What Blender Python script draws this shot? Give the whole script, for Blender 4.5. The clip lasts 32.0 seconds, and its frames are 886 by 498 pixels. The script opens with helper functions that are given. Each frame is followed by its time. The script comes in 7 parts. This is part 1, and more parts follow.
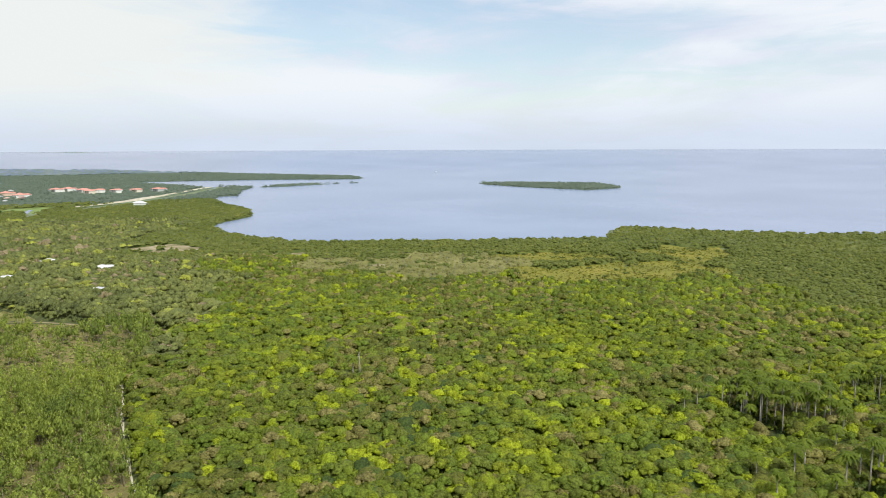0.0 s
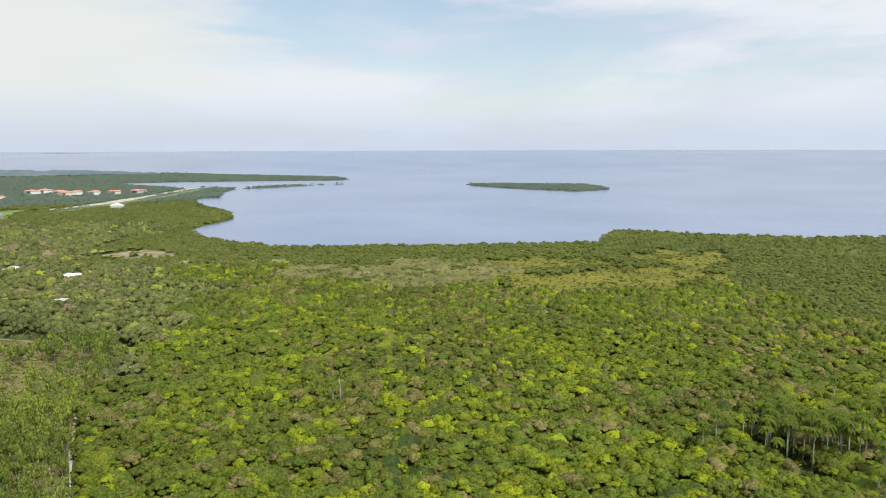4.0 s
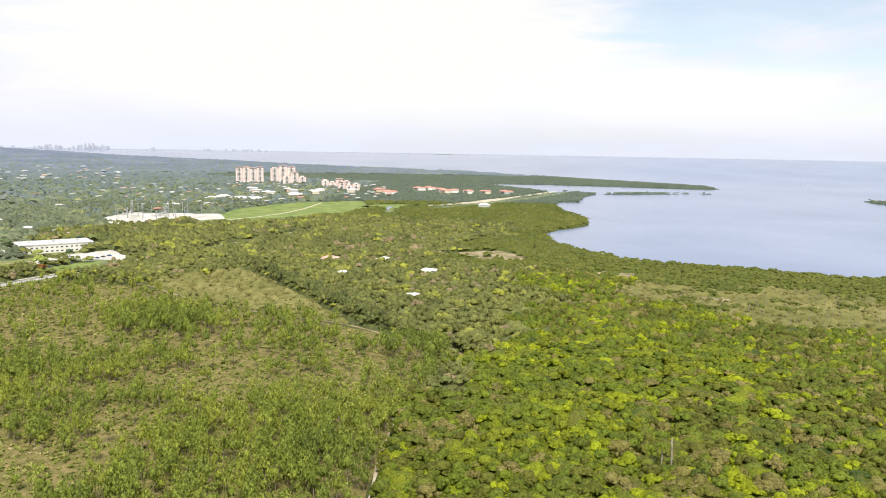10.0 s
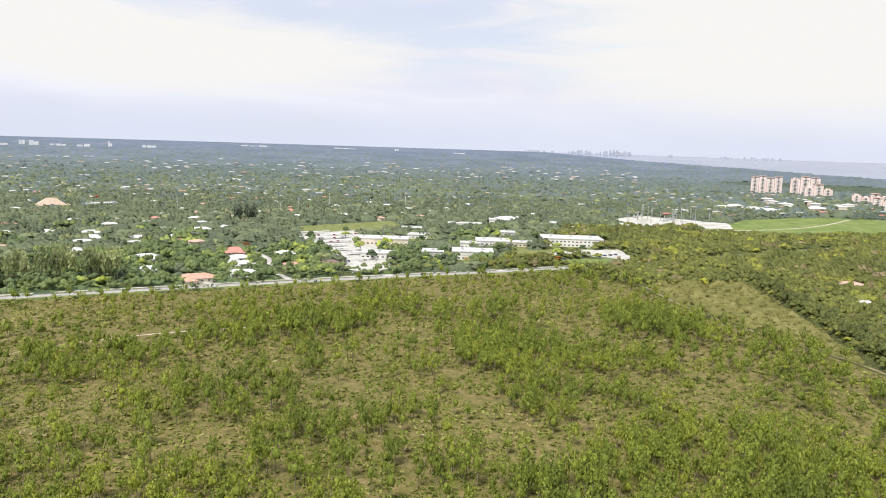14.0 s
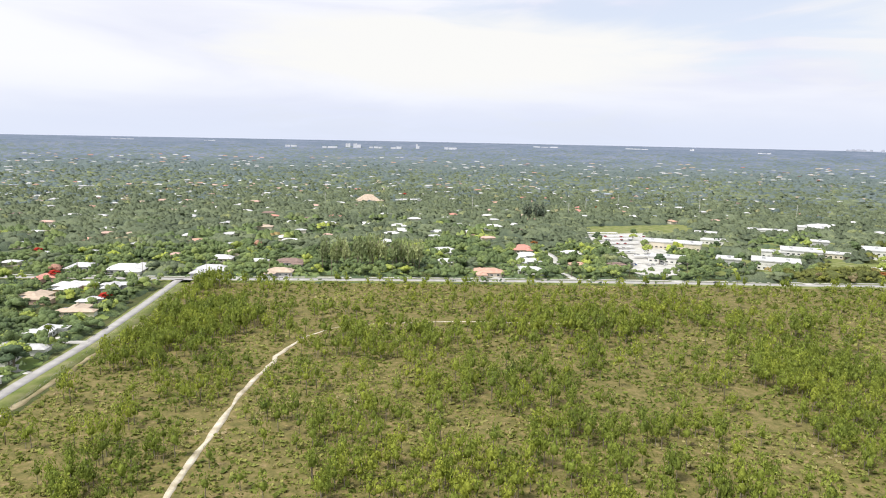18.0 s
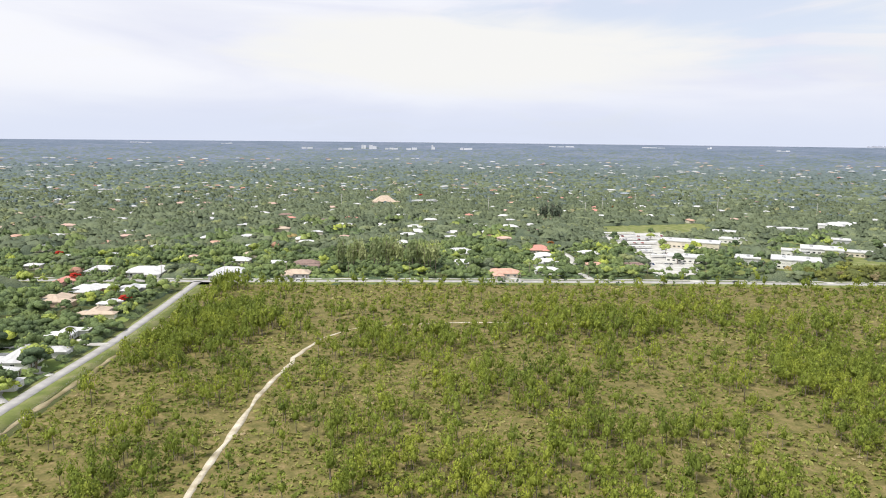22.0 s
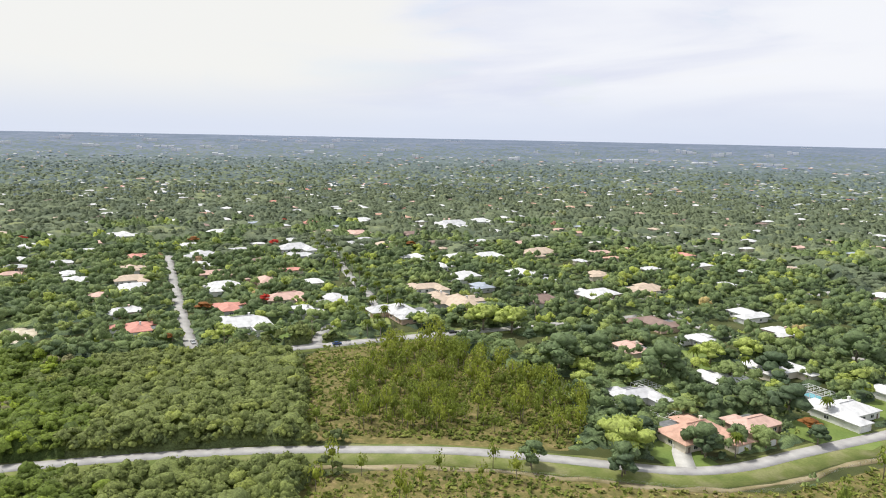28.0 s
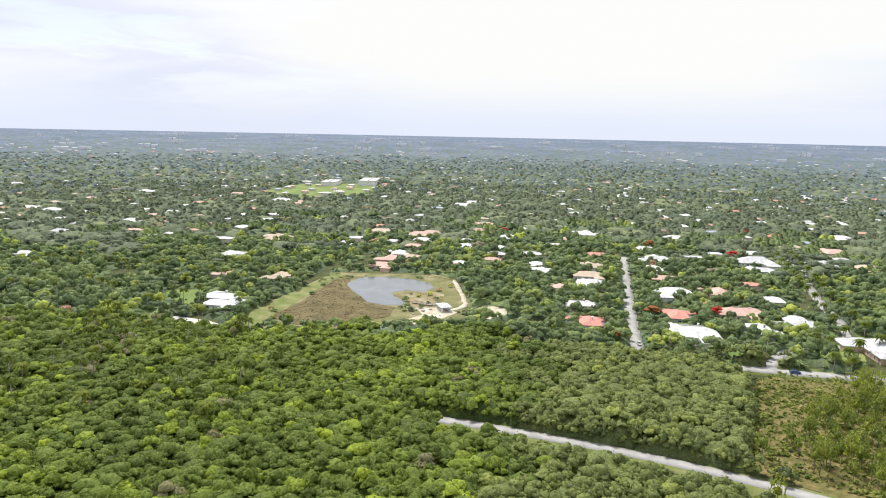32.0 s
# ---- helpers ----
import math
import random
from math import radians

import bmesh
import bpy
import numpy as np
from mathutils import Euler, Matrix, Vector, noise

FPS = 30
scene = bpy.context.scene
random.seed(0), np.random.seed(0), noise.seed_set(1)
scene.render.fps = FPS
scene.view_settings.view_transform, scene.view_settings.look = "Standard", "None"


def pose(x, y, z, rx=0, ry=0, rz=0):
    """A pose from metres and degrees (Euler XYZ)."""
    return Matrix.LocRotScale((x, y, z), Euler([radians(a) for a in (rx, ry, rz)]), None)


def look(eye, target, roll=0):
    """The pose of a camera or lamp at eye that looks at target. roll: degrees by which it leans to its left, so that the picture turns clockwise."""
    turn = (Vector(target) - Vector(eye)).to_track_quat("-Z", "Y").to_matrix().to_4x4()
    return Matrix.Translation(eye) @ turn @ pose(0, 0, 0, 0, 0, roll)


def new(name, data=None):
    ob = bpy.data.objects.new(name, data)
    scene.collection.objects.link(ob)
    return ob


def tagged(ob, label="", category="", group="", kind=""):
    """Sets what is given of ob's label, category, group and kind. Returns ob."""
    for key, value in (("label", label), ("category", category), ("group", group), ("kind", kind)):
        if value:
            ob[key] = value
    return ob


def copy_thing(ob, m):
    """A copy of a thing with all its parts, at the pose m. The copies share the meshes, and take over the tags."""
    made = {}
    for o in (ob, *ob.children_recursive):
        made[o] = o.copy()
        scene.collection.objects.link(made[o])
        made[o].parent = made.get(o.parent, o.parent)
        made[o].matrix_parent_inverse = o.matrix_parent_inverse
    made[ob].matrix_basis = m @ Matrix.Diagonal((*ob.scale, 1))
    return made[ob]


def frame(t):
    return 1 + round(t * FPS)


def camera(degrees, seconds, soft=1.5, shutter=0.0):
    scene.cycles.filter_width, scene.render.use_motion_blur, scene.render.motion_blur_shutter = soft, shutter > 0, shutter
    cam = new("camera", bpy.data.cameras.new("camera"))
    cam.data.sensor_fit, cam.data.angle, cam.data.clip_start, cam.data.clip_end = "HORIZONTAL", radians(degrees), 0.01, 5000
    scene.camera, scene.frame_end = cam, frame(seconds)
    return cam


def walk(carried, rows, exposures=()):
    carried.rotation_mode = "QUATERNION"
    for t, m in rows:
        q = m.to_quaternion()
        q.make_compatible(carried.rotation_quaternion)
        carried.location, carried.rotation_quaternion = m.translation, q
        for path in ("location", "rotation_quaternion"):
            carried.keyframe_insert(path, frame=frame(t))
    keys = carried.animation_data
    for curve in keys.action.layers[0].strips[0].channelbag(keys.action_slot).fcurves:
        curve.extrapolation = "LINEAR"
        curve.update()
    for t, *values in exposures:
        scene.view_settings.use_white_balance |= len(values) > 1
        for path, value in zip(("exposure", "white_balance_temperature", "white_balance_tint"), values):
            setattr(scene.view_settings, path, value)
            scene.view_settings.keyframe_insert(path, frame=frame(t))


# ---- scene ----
cam = camera(63.7, 32.0, soft=1.0)


def aim(x, y, z, heading, down, lean):
    """A camera pose from its place, its heading (clockwise from +y), its tilt below the level and its lean."""
    a, d = radians(heading), radians(down)
    return look((x, y, z), (x + math.sin(a) * math.cos(d), y + math.cos(a) * math.cos(d), z - math.sin(d)), lean)


# seconds, place, heading, tilt, lean
PATH = [
    (0, -78.3, 1.3, 99.9, 95.77, 8.23, -0.21),
    (0.5, -74.6, 1.2, 100.1, 97.15, 8.23, -0.26),
    (1, -71.0, 1.1, 100.2, 97.90, 8.24, -0.28),
    (1.5, -67.4, 1.0, 100.3, 97.91, 8.24, -0.27),
    (2, -63.9, 0.8, 100.4, 97.90, 8.23, -0.23),
    (2.5, -60.4, 0.6, 100.4, 97.89, 8.23, -0.22),
    (3, -56.9, 0.2, 100.5, 97.36, 8.21, -0.18),
    (3.5, -53.4, -0.2, 100.6, 96.88, 8.20, -0.18),
    (5.5, -39.1, -1.5, 100.6, 96.89, 8.19, -0.12),
    (6, -35.5, -2.1, 100.8, 96.85, 8.20, -0.07),
    (6.5, -32.0, -2.3, 101.0, 96.88, 8.21, -0.11),
    (7, -28.5, -2.5, 101.0, 95.71, 8.18, -0.06),
    (7.5, -24.8, -2.7, 101.0, 92.36, 8.16, 0.11),
    (8, -21.1, -2.9, 101.1, 86.71, 8.14, 0.31),
    (8.5, -17.4, -3.1, 101.0, 82.15, 8.08, 0.51),
    (9, -13.9, -3.3, 101.0, 77.47, 8.01, 0.67),
    (9.5, -10.6, -3.4, 101.0, 72.57, 8.00, 0.81),
    (10, -7.7, -3.4, 100.9, 68.34, 7.95, 0.95),
    (10.5, -5.2, -3.4, 100.9, 64.91, 7.86, 1.10),
    (11, -3.3, -3.3, 100.8, 59.00, 7.82, 1.37),
    (11.5, -2.0, -3.0, 100.6, 53.56, 7.88, 1.49),
    (12, -1.1, -2.3, 100.5, 48.35, 7.96, 1.59),
    (12.5, -0.5, -1.7, 100.6, 43.32, 8.06, 1.70),
    (13, 0.0, -1.1, 100.5, 38.54, 8.16, 1.77),
    (13.5, 0.5, -0.5, 100.2, 33.72, 8.24, 1.75),
    (14, 0.9, 0.0, 100.0, 28.92, 8.32, 1.81),
    (14.5, 1.3, 0.4, 99.9, 23.96, 8.40, 1.77),
    (15, 1.5, 0.7, 99.8, 18.00, 8.53, 1.78),
    (15.5, 1.8, 0.8, 99.8, 13.93, 8.58, 1.61),
    (17.5, 0.3, 0.0, 99.8, 6.18, 8.85, 1.27),
    (18, 0.2, 0.0, 99.8, 6.06, 8.84, 1.16),
    (18.5, 0.1, 0.0, 99.9, 5.91, 8.84, 1.08),
    (19, -0.0, 0.0, 100.0, 5.77, 8.84, 1.02),
    (19.5, 0.0, 0.0, 100.0, 5.59, 8.85, 0.89),
    (20, 0.1, 0.0, 99.9, 5.42, 8.84, 0.84),
    (20.5, 0.1, 0.1, 99.8, 5.25, 8.81, 0.78),
    (21, 0.2, 0.1, 99.8, 5.09, 8.81, 0.70),
    (21.5, 0.2, 0.2, 99.8, 4.92, 8.80, 0.63),
    (22, 0.1, 0.2, 99.9, 4.75, 8.81, 0.60),
    (22.5, -0.1, 0.3, 99.9, 4.59, 8.80, 0.56),
    (23, -0.2, 0.7, 99.8, 3.19, 8.80, 0.53),
    (23.5, -0.2, 1.2, 99.7, -0.50, 8.79, 0.53),
    (24, -0.2, 1.8, 99.6, -5.51, 8.81, 0.58),
    (24.5, -0.2, 2.4, 99.7, -12.54, 8.86, 0.66),
    (26.5, -1.3, 3.4, 100.1, -39.37, 9.01, 0.83),
    (27, -2.1, 3.8, 99.9, -47.32, 9.04, 0.97),
    (27.5, -2.6, 4.3, 99.7, -55.21, 9.08, 1.05),
    (28, -3.1, 4.6, 99.4, -62.79, 9.11, 1.14),
    (28.5, -3.4, 4.8, 99.2, -70.17, 9.16, 1.21),
    (29, -4.1, 4.9, 98.9, -77.31, 9.19, 1.31),
    (29.5, -4.9, 4.9, 98.6, -84.43, 9.24, 1.31),
    (30, -5.4, 5.0, 98.4, -90.72, 9.27, 1.36),
    (30.5, -5.5, 5.1, 98.3, -91.12, 9.23, 1.28),
    (31, -5.6, 5.1, 98.3, -91.22, 9.17, 1.21),
    (31.5, -5.8, 4.8, 98.2, -93.81, 9.16, 1.19),
    (32, -6.3, 4.5, 98.1, -98.55, 9.28, 1.17),
]

# seconds, stops, kelvin, tint: greener and darker at first, then opened up as the view turns to the bright north
EXPOSURES = [(0.0, 0.06, 6350, 6), (1.2, -0.03, 6350, 6), (7.0, -0.03, 6350, 6), (8.8, 0.29, 6800, 10), (10.5, 0.29, 6800, 10), (11.6, 0.12, 6550, 10), (13.0, 0.03, 6500, 10), (15.0, 0.23, 6650, 11), (18.0, 0.18, 6500, 10), (22.0, 0.12, 6500, 10), (24.0, 0.05, 6500, 10), (27.0, 0.05, 6500, 9), (29.0, 0.12, 6500, 9), (30.2, 0.05, 6500, 9), (31.0, 0.07, 6500, 9), (32.0, 0.22, 6500, 9)]
walk(cam, [(t, aim(*row)) for t, *row in PATH], EXPOSURES)

# ---- world and sun ----
SUN_HEADING, SUN_HEIGHT = 238.0, 58.0
world = bpy.data.worlds.new("bright_sky")
scene.world = world
world.use_nodes = True
wn, wl = world.node_tree.nodes, world.node_tree.links
wn.clear()
w_out, w_bg = wn.new("ShaderNodeOutputWorld"), wn.new("ShaderNodeBackground")
sky = wn.new("ShaderNodeTexSky")
sky.sky_type, sky.sun_disc = "NISHITA", False
sky.sun_elevation, sky.sun_rotation = radians(SUN_HEIGHT), radians(SUN_HEADING)
sky.dust_density, sky.air_density = 1.0, 1.0
w_co, w_map = wn.new("ShaderNodeTexCoord"), wn.new("ShaderNodeMapping")
w_map.inputs["Scale"].default_value, w_map.inputs["Location"].default_value = (1.0, 1.0, 5.5), (0.35, 0.1, 0.0)


def sky_math(op, a, b=0.0, c=0.0, clamp=False):
    """A maths node of the sky; its inputs are numbers or sockets. Returns its socket."""
    n = wn.new("ShaderNodeMath")
    n.operation, n.use_clamp = op, clamp
    for k, v in enumerate((a, b, c)):
        if isinstance(v, (int, float)):
            n.inputs[k].default_value = v
        else:
            wl.new(v, n.inputs[k])
    return n.outputs[0]


def sky_mix(fac, a, b):
    n = wn.new("ShaderNodeMix")
    n.data_type = "RGBA"
    for k, v in ((0, fac), (6, a), (7, b)):
        if isinstance(v, float):
            n.inputs[k].default_value = v
        elif isinstance(v, tuple):
            n.inputs[k].default_value = (*v, 1)
        else:
            wl.new(v, n.inputs[k])
    return n.outputs[2]


def sky_noise(scale, detail, rough, warp):
    n = wn.new("ShaderNodeTexNoise")
    n.inputs["Scale"].default_value, n.inputs["Detail"].default_value = scale, detail
    n.inputs["Roughness"].default_value, n.inputs["Distortion"].default_value = rough, warp
    wl.new(w_map.outputs["Vector"], n.inputs["Vector"])
    return n.outputs["Fac"]


def sky_step(v, lo, hi):
    n = wn.new("ShaderNodeMapRange")
    n.interpolation_type = "SMOOTHSTEP"
    n.inputs["From Min"].default_value, n.inputs["From Max"].default_value = lo, hi
    wl.new(v, n.inputs["Value"])
    return n.outputs["Result"]


wl.new(w_co.outputs["Generated"], w_map.inputs["Vector"])
w_xyz = wn.new("ShaderNodeSeparateXYZ")
wl.new(w_co.outputs["Generated"], w_xyz.inputs["Vector"])
w_x, w_y, w_z = (w_xyz.outputs[k] for k in "XYZ")
w_turn = sky_math("ARCTAN2", w_x, w_y)
w_sky = wn.new("ShaderNodeMix")
w_sky.data_type, w_sky.blend_type = "RGBA", "MULTIPLY"
w_sky.inputs[0].default_value = 1.0
w_sky.inputs[7].default_value = (0.165, 0.158, 0.146, 1)
wl.new(sky.outputs["Color"], w_sky.inputs[6])
w_soft, w_fine = sky_noise(1.7, 6.0, 0.5, 0.5), sky_noise(4.2, 8.0, 0.55, 0.9)
# the thin veil of cloud: almost closed, but open to blue over the bay
w_clear = sky_step(w_x, 0.55, 0.95)
w_veil = sky_math("ADD", sky_step(sky_math("MULTIPLY_ADD", w_fine, 0.45, sky_math("MULTIPLY", w_soft, 0.6)), 0.40, 0.66), sky_math("MULTIPLY_ADD", w_clear, -0.42, 0.72), clamp=True)
w_grey = sky_mix(sky_step(w_soft, 0.38, 0.62), (0.70, 0.725, 0.85), (0.86, 0.87, 0.92))
w_veiled = sky_mix(w_veil, w_sky.outputs[2], w_grey)
# bright banks of cloud, each with its heading, half width, height and depth in the sky
w_bank = None
for head, wide, high, deep in ((9, 24, 0.115, 0.07), (-88, 32, 0.12, 0.17), (57, 34, 0.15, 0.14)):
    u = sky_math("MULTIPLY", sky_math("SUBTRACT", w_turn, radians(head)), 1 / radians(wide))
    v = sky_math("MULTIPLY", sky_math("SUBTRACT", w_z, high), 1 / deep)
    b = sky_math("SUBTRACT", 1.0, sky_math("ADD", sky_math("MULTIPLY", u, u), sky_math("MULTIPLY", v, v)), clamp=True)
    w_bank = b if w_bank is None else sky_math("MAXIMUM", w_bank, b)
w_lit = sky_step(sky_math("MULTIPLY_ADD", w_bank, 0.55, sky_math("MULTIPLY_ADD", w_fine, 0.6, sky_math("MULTIPLY", w_soft, 0.5))), 0.60, 0.98)
w_cloud = sky_mix(w_lit, w_veiled, (0.85, 0.848, 0.835))
# pale lavender light along the horizon
w_low = sky_math("MULTIPLY", sky_step(sky_math("MULTIPLY", w_z, -1.0), -0.085, 0.0), 0.85)
wl.new(sky_mix(w_low, w_cloud, (0.66, 0.715, 0.855)), w_bg.inputs["Color"])
wl.new(w_bg.outputs["Background"], w_out.inputs["Surface"])

sun_lamp = bpy.data.lights.new("sun", "SUN")
sun_lamp.energy, sun_lamp.angle, sun_lamp.color = 3.9, radians(9.0), (1.0, 0.96, 0.88)
sun = new("sun", sun_lamp)
_a, _e = radians(SUN_HEADING), radians(SUN_HEIGHT)
sun.matrix_world = look((300 * math.sin(_a), 300 * math.cos(_a), 500), (300 * math.sin(_a) - math.sin(_a) * math.cos(_e), 300 * math.cos(_a) - math.cos(_a) * math.cos(_e), 500 - math.sin(_e)))

# ---- materials ----


def material(name, stops, scale=0.5, rough=0.8, detail=6.0, bump=0.0, metal=0.0, spec=0.3, source="noise", fine=0.25, fine_scale=6.0, leafy=1.4):
    """A node material whose colour runs along stops [(position, rgb)], driven by noise at real size, by the tint of each
    plant ("tint"), or by a random number of each object ("object"), with a finer noise over it."""
    m = bpy.data.materials.new(name)
    m.use_nodes = True
    n, k = m.node_tree.nodes, m.node_tree.links
    b = n["Principled BSDF"]
    b.inputs["Roughness"].default_value, b.inputs["Metallic"].default_value = rough, metal
    b.inputs["Specular IOR Level"].default_value = spec
    co = n.new("ShaderNodeTexCoord")
    ramp = n.new("ShaderNodeValToRGB")
    els = ramp.color_ramp.elements
    while len(els) < len(stops):
        els.new(0.5)
    for e, (p, c) in zip(els, stops):
        e.position, e.color = p, (*c, 1)
    big = n.new("ShaderNodeTexNoise")
    big.inputs["Scale"].default_value, big.inputs["Detail"].default_value = scale, detail
    k.new(co.outputs["Object"], big.inputs["Vector"])
    if source == "noise":
        k.new(big.outputs["Fac"], ramp.inputs["Fac"])
    elif source == "tint":
        at = n.new("ShaderNodeAttribute")
        at.attribute_name = "tint"
        k.new(at.outputs["Fac"], ramp.inputs["Fac"])
    else:
        oi = n.new("ShaderNodeObjectInfo")
        k.new(oi.outputs["Random"], ramp.inputs["Fac"])
    small = n.new("ShaderNodeTexNoise")
    small.inputs["Scale"].default_value, small.inputs["Detail"].default_value = fine_scale, 3.0
    k.new(co.outputs["Object"], small.inputs["Vector"])
    if source == "tint":
        small.inputs["Scale"].default_value, small.inputs["Detail"].default_value, small.inputs["Roughness"].default_value = leafy, 4.0, 0.7
        geo, add = n.new("ShaderNodeNewGeometry"), n.new("ShaderNodeMath")
        add.operation = "MULTIPLY_ADD"
        add.inputs[1].default_value, add.inputs[2].default_value = 0.30, -0.02
        wide = n.new("ShaderNodeMapRange")
        wide.inputs["From Min"].default_value, wide.inputs["From Max"].default_value, wide.inputs["To Max"].default_value = 0.32, 0.68, 0.72
        k.new(small.outputs["Fac"], wide.inputs["Value"])
        k.new(geo.outputs["Random Per Island"], add.inputs[0])
        sm = n.new("ShaderNodeMath")
        k.new(add.outputs["Value"], sm.inputs[0])
        k.new(wide.outputs["Result"], sm.inputs[1])
        pick = sm.outputs["Value"]
    elif source == "object":
        pick = n.new("ShaderNodeNewGeometry").outputs["Random Per Island"]
    else:
        pick = small.outputs["Fac"]
    span = n.new("ShaderNodeMapRange")
    span.inputs["To Min"].default_value, span.inputs["To Max"].default_value = 1 - fine, 1 + fine
    k.new(pick, span.inputs["Value"])
    mul = n.new("ShaderNodeVectorMath")
    mul.operation = "SCALE"
    k.new(ramp.outputs["Color"], mul.inputs[0])
    k.new(span.outputs["Result"], mul.inputs["Scale"])
    k.new(mul.outputs["Vector"], b.inputs["Base Color"])
    if source == "tint":
        b.inputs["Specular IOR Level"].default_value = 0.12
        thin, both = n.new("ShaderNodeBsdfTranslucent"), n.new("ShaderNodeMixShader")
        both.inputs["Fac"].default_value = 0.32
        k.new(mul.outputs["Vector"], thin.inputs["Color"])
        k.new(b.outputs["BSDF"], both.inputs[1])
        k.new(thin.outputs["BSDF"], both.inputs[2])
        k.new(both.outputs["Shader"], n["Material Output"].inputs["Surface"])
        bump = 0.55 / leafy
    if bump:
        bp = n.new("ShaderNodeBump")
        bp.inputs["Strength"].default_value, bp.inputs["Distance"].default_value = 0.85 if source == "tint" else 0.6, bump
        k.new(small.outputs["Fac"], bp.inputs["Height"])
        k.new(bp.outputs["Normal"], b.inputs["Normal"])
    return m


def ramp3(a, b, c):
    return [(0.32, a), (0.5, b), (0.68, c)]


M = {}
M["soil"] = material("forest_floor", ramp3((0.040, 0.050, 0.014), (0.064, 0.076, 0.022), (0.092, 0.096, 0.036)), 0.08, 0.95, bump=0.3)
M["canopyfloor"] = material("suburb_shrub_floor", ramp3((0.095, 0.124, 0.067), (0.135, 0.167, 0.088), (0.182, 0.214, 0.115)), 0.03, 0.95)
# far ground with distance haze painted into its grey-blue colour
M["farfloor"] = material("hazed_far_floor", ramp3((0.144, 0.182, 0.175), (0.175, 0.211, 0.204), (0.213, 0.245, 0.237)), 0.006, 0.95, fine=0.2, fine_scale=0.03)
M["pinefloor"] = material("pineland_floor", [(0.32, (0.104, 0.099, 0.029)), (0.50, (0.151, 0.133, 0.044)), (0.64, (0.209, 0.164, 0.069)), (0.82, (0.339, 0.256, 0.148))], 0.30, 0.95, 14.0, 0.35, fine=0.55, fine_scale=1.1)
M["lawn"] = material("mown_lawn", ramp3((0.10, 0.155, 0.035), (0.15, 0.205, 0.048), (0.215, 0.25, 0.08)), 0.05, 0.9, fine=0.25, fine_scale=1.2)
M["verge"] = material("verge_grass", ramp3((0.11, 0.145, 0.035), (0.165, 0.19, 0.055), (0.24, 0.235, 0.11)), 0.12, 0.92, fine=0.3, fine_scale=1.2)
M["marsh"] = material("marsh_grass", ramp3((0.126, 0.126, 0.015), (0.160, 0.156, 0.019), (0.207, 0.181, 0.025)), 0.025, 0.9, 8, fine=0.3, fine_scale=0.7)
M["drymarsh"] = material("dry_reeds", ramp3((0.099, 0.082, 0.036), (0.144, 0.115, 0.052), (0.180, 0.143, 0.068)), 0.10, 0.95, 8, fine=0.35, fine_scale=1.0)
M["park"] = material("dry_park_grass", ramp3((0.115, 0.125, 0.045), (0.17, 0.165, 0.068), (0.27, 0.24, 0.13)), 0.10, 0.95, 8, fine=0.3, fine_scale=0.8)
M["reed"] = material("dried_reed_tufts", [(0.0, (0.125, 0.112, 0.050)), (0.5, (0.170, 0.150, 0.070)), (1.0, (0.225, 0.195, 0.098))], rough=0.9, source="tint", fine=0.3)
M["asphalt"] = material("sun_bleached_asphalt", ramp3((0.304, 0.293, 0.287), (0.364, 0.354, 0.343), (0.425, 0.414, 0.399)), 0.20, 0.9, fine=0.12, fine_scale=3)
M["concrete"] = material("pale_concrete", ramp3((0.38, 0.37, 0.34), (0.47, 0.46, 0.43), (0.56, 0.55, 0.51)), 0.15, 0.85, fine=0.12, fine_scale=2)
M["sand"] = material("limestone_sand", ramp3((0.34, 0.29, 0.20), (0.48, 0.43, 0.33), (0.62, 0.57, 0.47)), 0.20, 0.95, fine=0.2, fine_scale=2)
M["bare"] = material("bare_earth", ramp3((0.12, 0.11, 0.04), (0.24, 0.20, 0.11), (0.34, 0.29, 0.19)), 0.08, 0.95, fine=0.25, fine_scale=1)
M["gravel"] = material("grey_gravel", ramp3((0.286, 0.299, 0.230), (0.468, 0.455, 0.419), (0.650, 0.637, 0.608)), 0.05, 0.95, fine=0.25, fine_scale=0.4)
M["hammock"] = material("hammock_leaves", [(0.0, (0.051, 0.078, 0.021)), (0.18, (0.082, 0.122, 0.025)), (0.32, (0.145, 0.152, 0.028)), (0.45, (0.135, 0.186, 0.023)), (0.60, (0.202, 0.226, 0.019)), (0.72, (0.219, 0.272, 0.018)), (0.88, (0.306, 0.352, 0.018)), (0.935, (0.362, 0.402, 0.018)), (0.955, (0.184, 0.175, 0.044)), (1.0, (0.250, 0.223, 0.076))], rough=0.55, source="tint", fine=0.80)
M["woods"] = material("woodland_leaves", [(0.0, (0.092, 0.111, 0.042)), (0.35, (0.166, 0.187, 0.059)), (0.7, (0.254, 0.268, 0.071)), (0.88, (0.346, 0.367, 0.066)), (0.95, (0.480, 0.492, 0.059)), (0.97, (0.268, 0.227, 0.115)), (1.0, (0.340, 0.277, 0.163))], rough=0.6, source="tint", fine=0.70)
M["fresh"] = material("fresh_hammock_leaves", [(0.0, (0.075, 0.110, 0.033)), (0.4, (0.151, 0.205, 0.042)), (0.75, (0.233, 0.304, 0.044)), (0.90, (0.339, 0.425, 0.046)), (0.93, (0.211, 0.212, 0.087)), (1.0, (0.275, 0.264, 0.130))], rough=0.55, source="tint", fine=0.75)
M["oak"] = material("oak_leaves", [(0.0, (0.121, 0.153, 0.062)), (0.5, (0.219, 0.260, 0.083)), (0.88, (0.317, 0.360, 0.094)), (1.0, (0.534, 0.588, 0.062))], rough=0.6, source="tint", fine=0.70)
